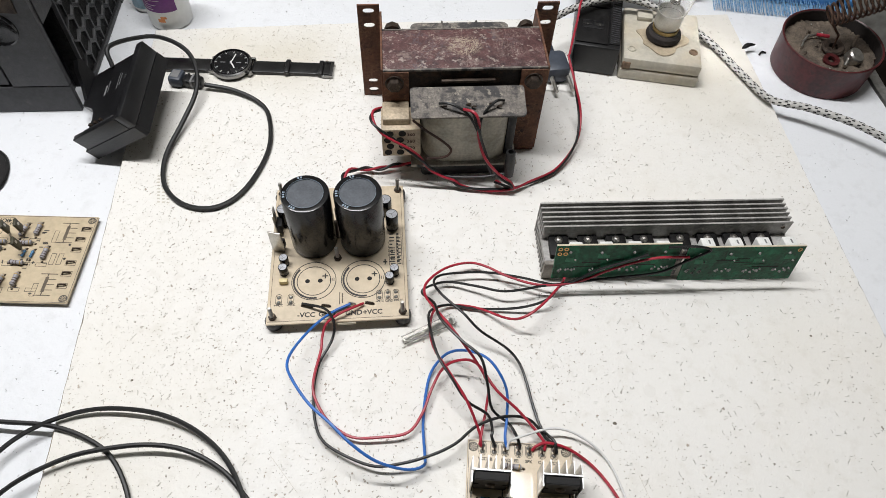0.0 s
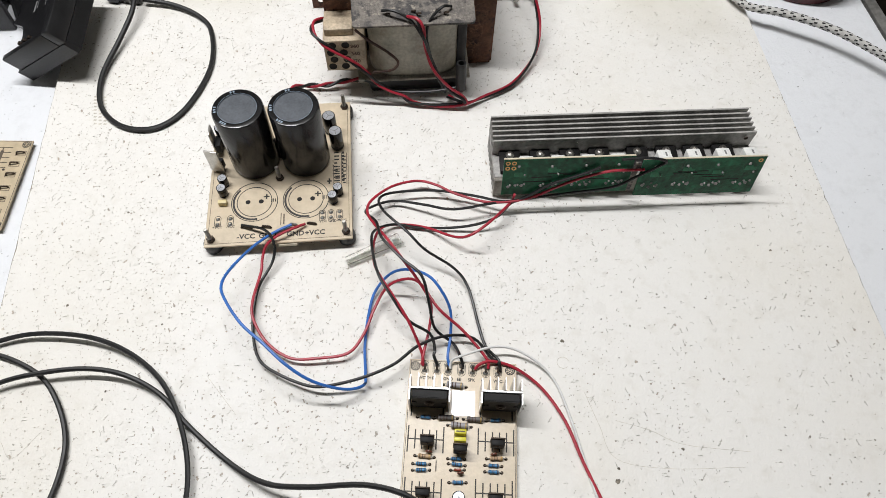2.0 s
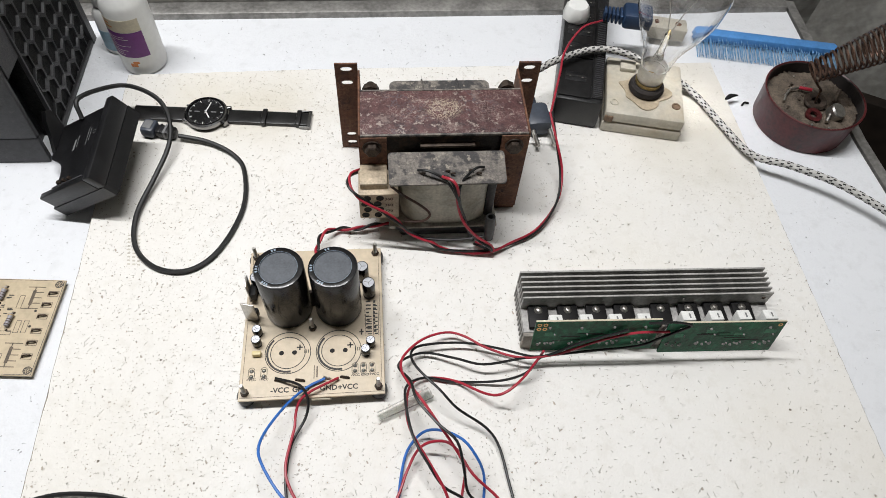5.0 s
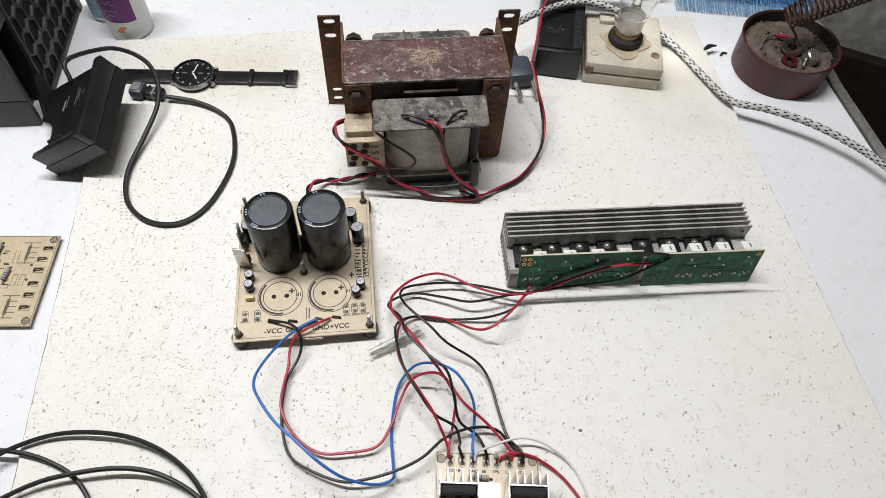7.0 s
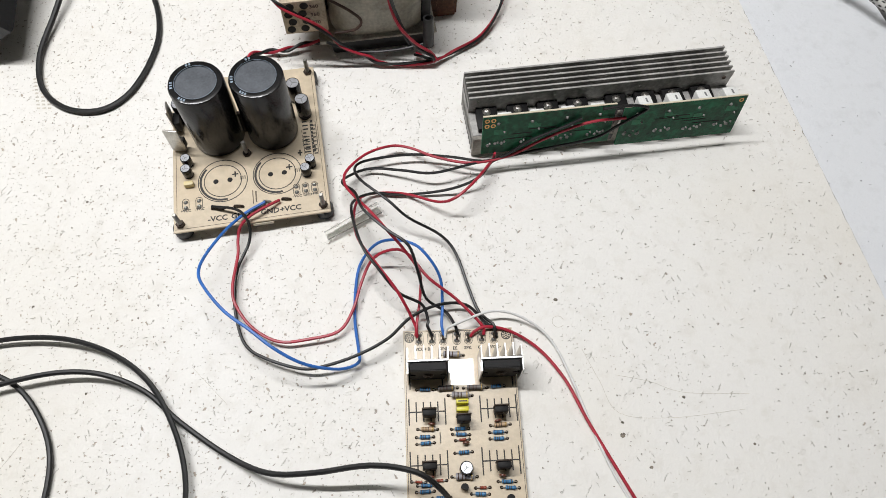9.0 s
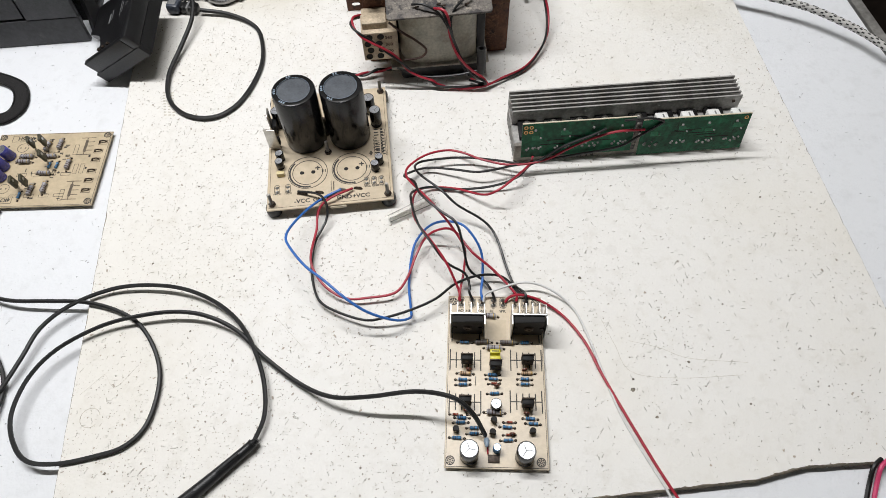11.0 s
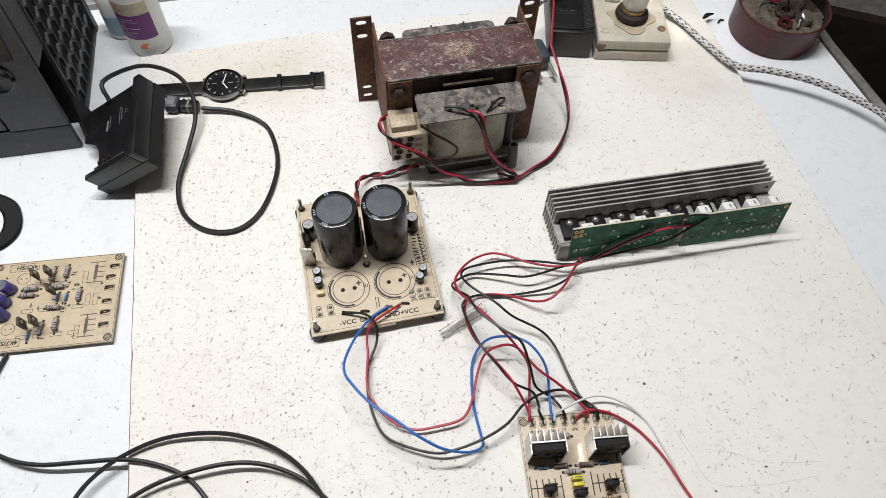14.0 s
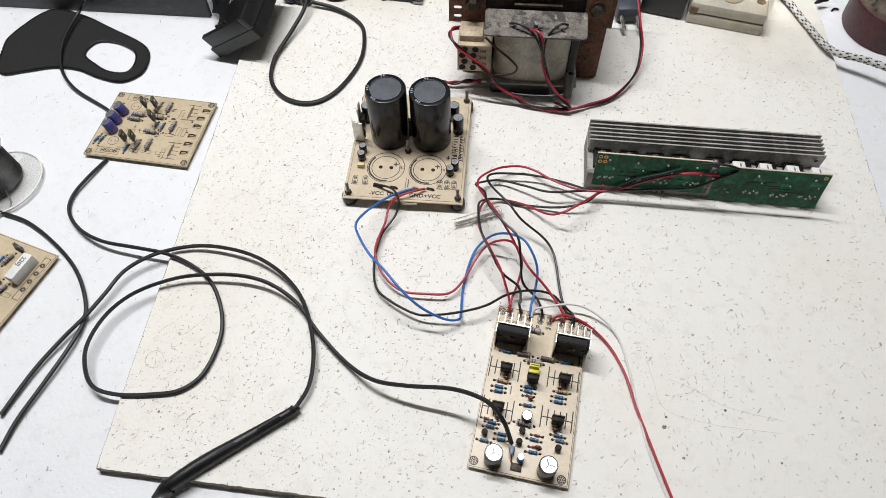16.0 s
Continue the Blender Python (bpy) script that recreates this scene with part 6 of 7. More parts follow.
wire("side_cable", SIDE_CABLE, RC, M_CABLE, "black rubber cable lying on the bench", "cable")
bm = B()
sweep(bm, [CABLE_IN[0], (CABLE_IN[0][0] + 0.0016, CABLE_IN[0][1] - 0.007, 0.0065), (CABLE_IN[0][0] + 0.002, CABLE_IN[0][1] - 0.012, 0.0055)], 0.0006, 6)
solid("cable_core", bm, M_RED, "bare red core of the screened cable", "wire")
bm = B()
lathe(bm, [(0, 0), (0.0018, 0), (0.0022, 0.002), (0.0012, 0.006), (0, 0.007)], 10, pose(CABLE_IN[0][0] + 0.001, CABLE_IN[0][1] - 0.002, 0.0085, 70))
solid("cable_screen", bm, M_BLUEPRINT, "twisted screen of the input cable", "wire")

pb = thing("test_probe", "black plastic test probe lying across the board's front edge", "test probe")
line = spline(PROBE, 6)
n = len(line)
rad = []
for i in range(n):
    t = i / (n - 1)
    rad.append(0.0012 + 0.0035 * min(1, t / 0.13) if t < 0.18 else 0.0050 + 0.0006 * math.sin((t - 0.18) * 8) - 0.0022 * max(0, t - 0.45))
bm = B()
sweep(bm, line, 0.004, 14, rad)
part("handle", bm, M_BLACKPL, pb)
bm = B()
k = int(n * 0.19)
sweep(bm, [line[k], line[k] + (line[k + 1] - line[k]).normalized() * 0.002], 0.0066, 16)
part("finger_guard", bm, M_BLACKPL, pb)
for j in range(5):
    bm = B()
    k = n - 2
    d = (line[-1] - line[-3]).normalized()
    p = line[-1] + d * (0.0015 * j - 0.003)
    sweep(bm, [p, p + d * 0.0008], 0.0036 - j * 0.0003, 12)
    part("strain_relief", bm, M_BLACKPL, pb)
for j in range(2):
    bm = B()
    a, b = line[int(n * (0.45 + 0.22 * j))], line[int(n * (0.55 + 0.22 * j))]
    up = Vector((0, 0, 0.0046))
    sweep(bm, [a + up, b + up], 0.0008, 6)
    part("moulded_mark", bm, M_GREYPL, pb)

# loose clear tube
bm = B()
a, c = Vector(TUBE[0]), Vector(TUBE[2])
lathe(bm, [(0.0027, 0), (0.0036, 0.0), (0.0046, (c - a).length), (0.0038, (c - a).length)], 20, Matrix.Translation(a) @ (c - a).to_track_quat("Z", "Y").to_matrix().to_4x4(), close=True)
solid("plastic_tube", bm, M_TUBECLEAR, "short clear plastic tube lying under the wires", "tube")

# ---- loudspeaker cabinet with honeycomb grille ----
SPK = pose(-0.3140, 0.4950, -0.008, 0, 0, 7.4)
sp = thing("speaker", "black plastic loudspeaker cabinet with a honeycomb side grille", "speaker", SPK)
SW, SD, SH, LEAN = 0.300, 0.178, 0.26, 0.06


def back_line(z):
    """Depth of the rounded back at a height."""
    return SD - 0.9 * max(0.0, z - 0.07) ** 2 - 0.02 * z


def side_prism(bm, x0, x1, rows):
    """Extrudes rows of (y front, y back, z) along x."""
    loops = []
    for x in (x0, x1):
        loops.append([bm.verts.new((x, yf, z)) for yf, yb, z in rows] + [bm.verts.new((x, yb, z)) for yf, yb, z in reversed(rows)])
    bm.faces.new(loops[0])
    bm.faces.new(loops[1][::-1])
    n = len(loops[0])
    for i in range(n):
        j = (i + 1) % n
        bm.faces.new((loops[0][i], loops[1][i], loops[1][j], loops[0][j]))
    return bm


levels = [SH * i / 10 for i in range(11)]
bm = B()
side_prism(bm, -SW, -0.0195, [(LEAN * z + 0.005, back_line(z) - 0.004, z + 0.002) for z in levels])
part("cabinet", bm, M_BLACKPL, sp)
# leaning front frame with a recessed panel
FRONT = pose(0, 0, 0, -math.degrees(math.atan(LEAN)))
FH = SH * math.sqrt(1 + LEAN * LEAN)
for nm, b_ in (("front_sill", (-SW, 0.0, -0.002, 0.004, 0.0, 0.030)), ("front_stile", (-0.052, 0.0, -0.002, 0.004, 0.0303, FH)), ("front_stile", (-SW, -0.27, -0.002, 0.004, 0.0303, FH)), ("front_rail", (-0.2697, -0.0523, -0.002, 0.004, FH - 0.02, FH))):
    bm = B()
    box(bm, *b_, 0.0010)
    part(nm, bm, M_GREYPL, sp, "", FRONT)
bm = B()
box(bm, -0.2680, -0.0540, -0.0012, 0.0038, 0.0322, FH - 0.022, 0.001)
part("front_panel", bm, M_GREYPL, sp, "charcoal front panel", FRONT)
bm = B()
lathe(bm, [(0, 0.0006), (0.0130, 0.0006), (0.0150, 0.0016), (0.0165, 0.0006), (0.0168, -0.001)], 40, pose(-0.036, -0.0022, 0.092, 90))
part("driver_ring", bm, M_GLOSS, sp, "", FRONT)
bm = B()
slab(bm, [(-0.035, 0.110), (-0.012, 0.108), (-0.010, 0.140), (-0.030, 0.146)], -0.0004, 0.0016)
bmesh.ops.transform(bm, matrix=pose(0, -0.0022, 0, 90), verts=bm.verts[:])
part("front_badge", bm, M_BOLT, sp, "dull dark patch", FRONT)
# honeycomb on the side, behind a smooth black band
BAND = 0.033
bm = B()
side_prism(bm, -0.0190, -0.0012, [(LEAN * z + BAND, back_line(z) - 0.010, z) for z in levels])
part("grille_cloth", bm, M_MESH, sp)
low = [0.092 * i / 4 for i in range(5)]
high = [0.0925 + (SH - 0.0925) * i / 8 for i in range(9)]
bm = B()
side_prism(bm, -0.0190, -0.0150, [(LEAN * z + 0.0042, LEAN * z + BAND, z) for z in low])
part("side_recess", bm, M_BLACKPL, sp, "deep black recess in the side")
bm = B()
side_prism(bm, -0.0145, 0.0010, [(LEAN * z + 0.0042, LEAN * z + BAND, z) for z in high])
part("side_band", bm, M_GREYPL, sp)
bm = B()
side_prism(bm, -0.0010, 0.0026, [(LEAN * z + BAND + 0.0003, LEAN * z + BAND + 0.0024, z) for z in levels])
part("grille_edge", bm, M_GREYPL, sp)
bm = B()
side_prism(bm, -0.0040, 0.0030, [(back_line(z) - 0.0098, back_line(z), z) for z in levels])
part("back_rail", bm, M_GREYPL, sp)
bm = B()
box(bm, -0.0008, 0.0025, BAND + 0.008, SD - 0.011, 0.0, 0.006, 0.0008)
part("bottom_rail", bm, M_GRILLE, sp)
hexm = B()
ra, rb = 0.0110, 0.0094
va, vb, vc, vd = [], [], [], []
for i in range(6):
    a = radians(60 * i + 30)
    for lst, rr, xx in ((va, ra, 0.0), (vb, rb, 0.0), (vc, rb - 0.0006, -0.0022), (vd, ra, -0.0022)):
        lst.append(hexm.verts.new((xx, rr * math.cos(a), rr * 1.27 * math.sin(a))))
for i in range(6):
    j = (i + 1) % 6
    hexm.faces.new((va[i], va[j], vb[j], vb[i]))
    hexm.faces.new((vb[i], vb[j], vc[j], vc[i]))
    hexm.faces.new((va[j], va[i], vd[i], vd[j]))
HEX = mesh_of("grille_cell", [(hexm, M_GRILLE)], 20)
dy, dz = ra * math.sqrt(3), ra * 1.27 * 1.5
for rr_ in range(13):
    for cc in range(10):
        y = 0.014 + cc * dy + (dy / 2 if rr_ % 2 else 0)
        z = 0.012 + rr_ * dz
        if LEAN * z + BAND + 0.009 < y < back_line(z) - 0.016 and z < SH - 0.008:
            stamp("grille_cell", HEX, sp, pose(0.0010, y, z))

# ---- battery charger lying tilted against the board ----
A_, B_, C_, D_ = Vector((-0.292, 0.436, 0.019)), Vector((-0.233, 0.437, 0.056)), Vector((-0.216, 0.439, 0.030)), Vector((-0.276, 0.433, -0.007))
ux = (B_ - A_).normalized()
uy = Vector((-0.012, 0.082, 0.004))
uy = (uy - ux * uy.dot(ux)).normalized()
uz = ux.cross(uy)
CM = Matrix(((ux.x, uy.x, uz.x, D_.x), (ux.y, uy.y, uz.y, D_.y), (ux.z, uy.z, uz.z, D_.z), (0, 0, 0, 1)))
ch = thing("battery_charger", "black battery charger with an empty tray, tilted on its edge", "battery charger", CM)
CW, CD, CH = 0.0700, 0.088, 0.0295
bm = B()
slab(bm, [(0.0, 0.0), (CW - 0.003, 0.0), (CW, 0.003), (CW, CD), (0.0, CD), (0.0, 0.044), (0.006, 0.040), (0.010, 0.034), (0.0125, 0.026), (0.0115, 0.016), (0.007, 0.0105), (0.0, 0.0085)], 0.0, 0.0130)
part("lower_shell", bm, M_BLACKPL, ch)
bm = B()
box(bm, CW - 0.0085, CW, 0.0, CD, 0.0132, CH, 0.0012)
part("upper_shell", bm, M_BLACKPL, ch, "raised black shell beside the tray")
bm = B()
box(bm, 0.004, CW - 0.0087, 0.0, 0.0060, 0.0132, CH - 0.0005, 0.0012)
part("tray_front", bm, M_BLACKPL, ch)
bm = B()
slab(bm, [(0.004, 0.0065), (CW - 0.0087, 0.0065), (CW - 0.0087, CD), (-0.012, CD), (-0.012, 0.052), (0.000, 0.045), (0.006, 0.041), (0.010, 0.035), (0.0125, 0.026), (0.0115, 0.016), (0.007, 0.0105)], 0.0132, 0.0225)
part("battery_tray", bm, M_BLACKPL, ch, "recessed black battery tray")
bm = B()
wing = [(0.058, 0.0228), (0.070, 0.0300), (0.082, 0.0400), (CD + 0.004, 0.0440), (CD + 0.008, 0.0400), (CD, 0.0228)]
lo_, hi_ = [bm.verts.new((-0.0115, y, z)) for y, z in wing], [bm.verts.new((-0.0070, y, z - (0.001 if z > 0.03 else 0))) for y, z in wing]
bm.faces.new(lo_)
bm.faces.new(hi_[::-1])
for i in range(len(wing)):
    j = (i + 1) % len(wing)
    bm.faces.new((lo_[i], hi_[i], hi_[j], lo_[j]))
bmesh.ops.recalc_face_normals(bm, faces=bm.faces[:])
part("tray_wall", bm, M_BLACKPL, ch)
bm = B()
for i, (x, y0, y1) in enumerate(((0.0195, 0.050, 0.062), (0.0240, 0.052, 0.066), (0.0370, 0.050, 0.070), (0.0400, 0.054, 0.068))):
    w = 0.0022 if i == 0 else 0.0004
    box(bm, x, x + w, y0, y1, 0.0225, 0.0227)
for k in range(2):
    box(bm, 0.0440, 0.0475, 0.060 + k * 0.003, 0.0605 + k * 0.003, 0.0225, 0.0227)
tagged(part("print", bm, M_GREYMARK, ch), "worn grey printed marks")
bm = B()
box(bm, 0.010, CW - 0.020, 0.0110, 0.0125, 0.0225, 0.0250, 0.0004)
part("tray_lip", bm, M_GREYPL, ch)
for k in range(3):
    bm = B()
    box(bm, 0.016 + k * 0.007, 0.0185 + k * 0.007, 0.014, 0.017, 0.0225, 0.0262, 0.0005)
    part("contact", bm, M_BOLT, ch)
wire("charger_cord", [tuple(CM @ Vector((0.022, CD - 0.004, 0.024))), tuple(CM @ Vector((0.024, CD + 0.012, 0.034)))] + [(x, y, max(z, 0.0022)) for x, y, z in LOOP_CORD[1:]], 0.0022, M_CABLE, "black flat mains cord looped on the work board", "cable")
cp = thing("cord_plug", "grey and black moulded cord plug beside the watch", "plug", pose(-0.2020, 0.5300, 0.0, 0, 0, 174))
bm = B()
box(bm, 0.0, 0.020, -0.0055, 0.0055, 0.001, 0.0100, 0.0025)
part("body", bm, M_BLACKPL, cp)
bm = B()
box(bm, 0.0195, 0.0330, -0.0080, 0.0080, 0.001, 0.0125, 0.003)
gp = part("grip", bm, M_SLATE, cp, "worn grey grip")
bm = B()
box(bm, 0.0225, 0.0305, -0.0050, 0.0050, 0.0125, 0.0130, 0.0002)
part("grip_window", bm, M_GREYMARK, gp)
for k in range(3):
    bm = B()
    box(bm, 0.004 + k * 0.005, 0.0065 + k * 0.005, -0.0058, 0.0058, 0.0008, 0.0104, 0.0008)
    part("rib", bm, M_GREYMARK if k == 1 else M_BLACKPL, cp)

# ---- wrist watch ----
wt = thing("wrist_watch", "wrist watch with black dial and black leather strap, laid flat", "watch", pose(-0.1810, 0.5600, 0.0, 0, 0, 3.0))
bm = B()
lathe(bm, [(0, 0.001), (0.0185, 0.001), (0.0205, 0.003), (0.0210, 0.0055), (0.0205, 0.0075), (0.0190, 0.0085), (0.0182, 0.0080)], 48)
part("case", bm, M_CHROME, wt, "polished steel case")
bm = B()
lathe(bm, [(0.0192, 0.0084), (0.0189, 0.0091), (0.0180, 0.0090), (0.0178, 0.0080)], 48)
part("bezel", bm, M_GLOSS, wt, "black bezel")
bm = B()
lathe(bm, [(0, 0.0074), (0.0181, 0.0074), (0.0183, 0.0078)], 48)
part("dial", bm, M_DIAL, wt)
for k in range(60):
    if k % 5 == 0:
        bm = B()
        box(bm, -0.0003, 0.0003, 0.0140, 0.0165, 0.0075, 0.0077)
        part("hour_mark", bm, M_WHITEMARK, wt, "", pose(0, 0, 0, 0, 0, -6 * k))
bm = B()
for k in range(60):
    a = radians(6 * k)
    if k % 5:
        box(bm, -0.00015, 0.00015, 0.0158, 0.0168, 0.0075, 0.0076, m=pose(0, 0, 0, 0, 0, 6 * k))
part("minute_track", bm, M_GREYMARK, wt)
for nm, a, ln, w in (("hour_hand", -150, 0.0095, 0.0006), ("minute_hand", -12, 0.0130, 0.0005)):
    bm = B()
    box(bm, -w, w, -0.002, ln, 0.0078, 0.0080)
    part(nm, bm, M_WHITEMARK, wt, "", pose(0, 0, 0, 0, 0, a))
bm = B()
box(bm, 0.005, 0.010, -0.0006, 0.0006, 0.0075, 0.0077)
box(bm, -0.011, -0.006, -0.0005, 0.0005, 0.0075, 0.0077)
part("dial_print", bm, M_GREYMARK, wt)
bm = B()
rod(bm, (0, -0.0205, 0.0045), (0, -0.0245, 0.0045), 0.0026, 14)
part("crown", bm, M_CHROME, wt, "", pose(0, 0, 0, 0, 0, 60))
for s in (-1, 1):
    for dy in (-0.0098, 0.0098):
        bm = B()
        box(bm, s * 0.0175 - 0.004, s * 0.0175 + 0.0055, dy - 0.0014, dy + 0.0014, 0.0015, 0.0060, 0.001)
        part("lug", bm, M_CHROME, wt)
bm = B()
box(bm, 0.0205, 0.1000, -0.0085, 0.0085, 0.0005, 0.0040, 0.0012)
part("strap", bm, M_LEATHER, wt)
bm = B()
box(bm, -0.0720, -0.0205, -0.0090, 0.0090, 0.0005, 0.0040, 0.0012)
part("strap", bm, M_LEATHER, wt)
for x in (0.0540, 0.0880):
    bm = B()
    box(bm, x, x + 0.0052, -0.0100, 0.0100, 0.0002, 0.0062, 0.0014)
    part("strap_loop", bm, M_LEATHER, wt)
bm = B()
for b_ in ((0.0995, 0.1030, -0.0105, 0.0105), (0.0920, 0.1030, -0.0112, -0.0095), (0.0920, 0.1030, 0.0095, 0.0112)):
    box(bm, *b_, 0.0010, 0.0040, 0.0005)
part("buckle", bm, M_CHROME, wt, "steel buckle")

# ---- bottles ----
bt = thing("glue_bottle", "white plastic bottle with a purple and cream label", "bottle", pose(-0.2695, 0.6405, -0.008, 0, 0, -12))
r = 0.0225
bm = B()
lathe(bm, [(0, 0), (r - 0.003, 0), (r - 0.0005, 0.002), (r, 0.006), (r, 0.076), (r - 0.002, 0.083), (r - 0.008, 0.092), (0.0120, 0.096), (0.0110, 0.104), (0, 0.104)], 40)
part("body", bm, M_BOTTLE, bt)
bm = B()
lathe(bm, [(0.0122, 0.0), (0.0128, 0.002), (0.0118, 0.020), (0, 0.021)], 28, pose(0, 0, 0.099))
part("cap", bm, M_BOTTLE, bt)
bm = B()
ring(bm, 0, 0, 0.0245, r, r + 0.00025, 0.030, 200, 330, 90)
lb_ = part("label", bm, M_PURPLE, bt, "purple printed label")
bm = B()
ring(bm, 0, 0, 0.0550, r, r + 0.00025, 0.014, 200, 330, 90)
part("label_band", bm, M_CREAMLAB, bt)
bm = B()
ring(bm, 0, 0, 0.0125, r, r + 0.0002, 0.004, 272, 290, 120)
ring(bm, 0, 0, 0.0165, r, r + 0.0002, 0.0028, 280, 296, 120)
part("orange_mark", bm, M_ORANGE, bt)
for k in range(9):
    bm = B()
    a0 = 222 + rnd.uniform(0, 5)
    ring(bm, 0, 0, 0.0275 + k * 0.0027, r + 0.0003, r + 0.0004, 0.0005, a0, a0 + rnd.uniform(30, 70), 120)
    part("label_line", bm, M_PINK, lb_)
for k in range(2):
    bm = B()
    ring(bm, 0, 0, 0.0600 + k * 0.004, r + 0.0003, r + 0.0004, 0.0012, 232, 262 - 8 * k, 120)
    part("label_line", bm, M_ORANGE, bt)
b3 = thing("small_bottle", "small clear bottle with a pale blue label", "bottle", pose(-0.3030, 0.6620, -0.008))
bm = B()
lathe(bm, [(0, 0), (0.013, 0), (0.015, 0.003), (0.015, 0.045), (0.011, 0.052), (0.008, 0.055), (0, 0.055)], 28)
part("body", bm, M_BOTTLE, b3)
bm = B()
ring(bm, 0, 0, 0.006, 0.015, 0.0153, 0.024, 180, 350, 60)
part("label", bm, M_PALEBLUE, b3)
bm = B()
lathe(bm, [(0.0095, 0), (0.0105, 0.001), (0.0105, 0.012), (0, 0.012)], 24, pose(0, 0, 0.0552))
part("cap", bm, M_BOTTLE, b3)

# ---- power strip, plugs, lamp holder box ----
ps = thing("power_strip", "black power strip with worn sockets, lying on the work board", "power strip", pose(0.1620, 0.5930, 0.0, 0, 0, -6.5))
bm = B()
box(bm, 0.0, 0.047, 0.0, 0.200, 0.0, 0.034, 0.003)
part("body", bm, M_BLACKPL, ps)
for y0, y1 in ((0.004, 0.0600), (0.0630, 0.196)):
    bm = B()
    box(bm, 0.0015, 0.034, y0, y1, 0.034, 0.0358, 0.0008)
    part("face_plate", bm, M_EPOXY, ps)
for y, gap in ((0.032, 0.0062), (0.078, 0.0085), (0.104, 0.0085), (0.130, 0.0085), (0.156, 0.0085)):
    so = new("socket")
    so.parent = ps
    so.matrix_local = pose(0.0175, y, 0.0358)
    bm = B()
    box(bm, -gap - 0.0045, gap + 0.0045, -0.0065, 0.0065, 0.0, 0.0005, 0.0002)
    part("rim", bm, M_BLACKPL, so)
    for sx in (-1, 1):
        bm = B()
        lathe(bm, [(0, 0), (0.0026, 0), (0.0026, 0.0003), (0, 0.0003)], 14, pose(sx * gap, 0, 0.0005))
        box(bm, sx * gap - 0.0046, sx * gap + 0.0046, -0.0013, 0.0013, 0.0005, 0.0007)
        part("pin_hole", bm, M_HOLE, so)
        bm = B()
        box(bm, sx * gap - 0.0006, sx * gap + 0.0012, -0.0012, -0.0002, 0.0008, 0.0010)
        part("contact", bm, M_STEEL, so)
bm = B()
box(bm, 0.0350, 0.0462, 0.006, 0.150, 0.034, 0.0352, 0.0005)
ss = part("side_strip", bm, M_EPOXY, ps, "scuffed ridged strip")
bm = B()
for k in range(46):
    y = 0.0085 + k * 0.0031
    box(bm, -0.0046, 0.0046, -0.0004, 0.0004, 0.0, 0.0004, m=pose(0.0406, y, 0.0352, 0, 0, 28))
tagged(part("ridges", bm, M_GREYPL, ss), kind="stuff")
kn = thing("selector_knob", "white plastic knob on the power strip", "knob", pose(0.1869, 0.7178, 0.0362))
bm = B()
lathe(bm, [(0, 0), (0.014, 0), (0.015, 0.002), (0.0125, 0.014), (0.011, 0.016), (0, 0.016)], 9)
part("body", bm, M_BOTTLE, kn)
pg = thing("mains_plug", "navy blue moulded plug lying over the power strip", "plug", pose(0.2160, 0.7170, 0.0360, 0, 0, -4))
bm = B()
for k in range(5):
    box(bm, 0.000 + k * 0.0042, 0.003 + k * 0.0042, -0.006 - k * 0.0006, 0.006 + k * 0.0006, 0.002, 0.0135, 0.001)
part("strain_relief", bm, M_NAVY, pg)
bm = B()
box(bm, 0.020, 0.050, -0.013, 0.013, 0.0, 0.0180, 0.004)
part("body", bm, M_NAVY, pg)
pg2 = thing("mains_plug", "slate grey two-pin plug lying behind the transformer", "plug", pose(0.1430, 0.5700, 0.0, 0, 0, 12))
bm = B()
box(bm, -0.006, 0.020, -0.002, 0.030, 0.0, 0.020, 0.006)
part("body", bm, M_SLATE, pg2)
for dx in (0.000, 0.0165):
    bm = B()
    rod(bm, (dx, -0.002, 0.010), (dx + 0.001, -0.021, 0.0085), 0.0021, 12)
    part("pin", bm, M_STEEL, pg2, "bright metal pin")
bm = B()
for k in range(6):
    lathe(bm, [(0.0035, 0), (0.0048, 0.0008), (0.0048, 0.0022), (0.0035, 0.003)], 12, pose(0.006, 0.030 + k * 0.004, 0.012, -90), close=True)
part("strain_relief", bm, M_SLATE, pg2)

lh = thing("lamp_box", "yellowed plastic switch box carrying a lamp holder", "lamp holder", pose(0.2125, 0.5860, 0.0, 0, 0, -5.0))
bm = B()
box(bm, 0.0, 0.080, 0.0, 0.086, 0.0, 0.0125, 0.002)
part("lower_box", bm, M_IVORY, lh)
bm = B()
box(bm, 0.0006, 0.0794, 0.0006, 0.0854, 0.0130, 0.0260, 0.003)
part("upper_box", bm, M_IVORY, lh)
bm = B()
box(bm, 0.001, 0.0095, -0.0006, 0.002, 0.014, 0.0215, 0.0008)
part("scorch", bm, M_BROWNDIRT, lh)
bm = B()
pts = [(0.040 + (0.024 + 0.004 * math.sin(3 * a) + 0.003 * math.cos(5 * a)) * math.cos(a), 0.036 + (0.022 + 0.004 * math.cos(4 * a)) * math.sin(a)) for a in [2 * math.pi * i / 36 for i in range(36)]]
slab(bm, pts, 0.0259, 0.0272)
part("glue_patch", bm, M_GLUE, lh, "brownish spread of old glue")
bm = B()
box(bm, 0.014, 0.030, 0.063, 0.076, 0.026, 0.031, 0.001)
part("switch", bm, M_IVORY, lh)
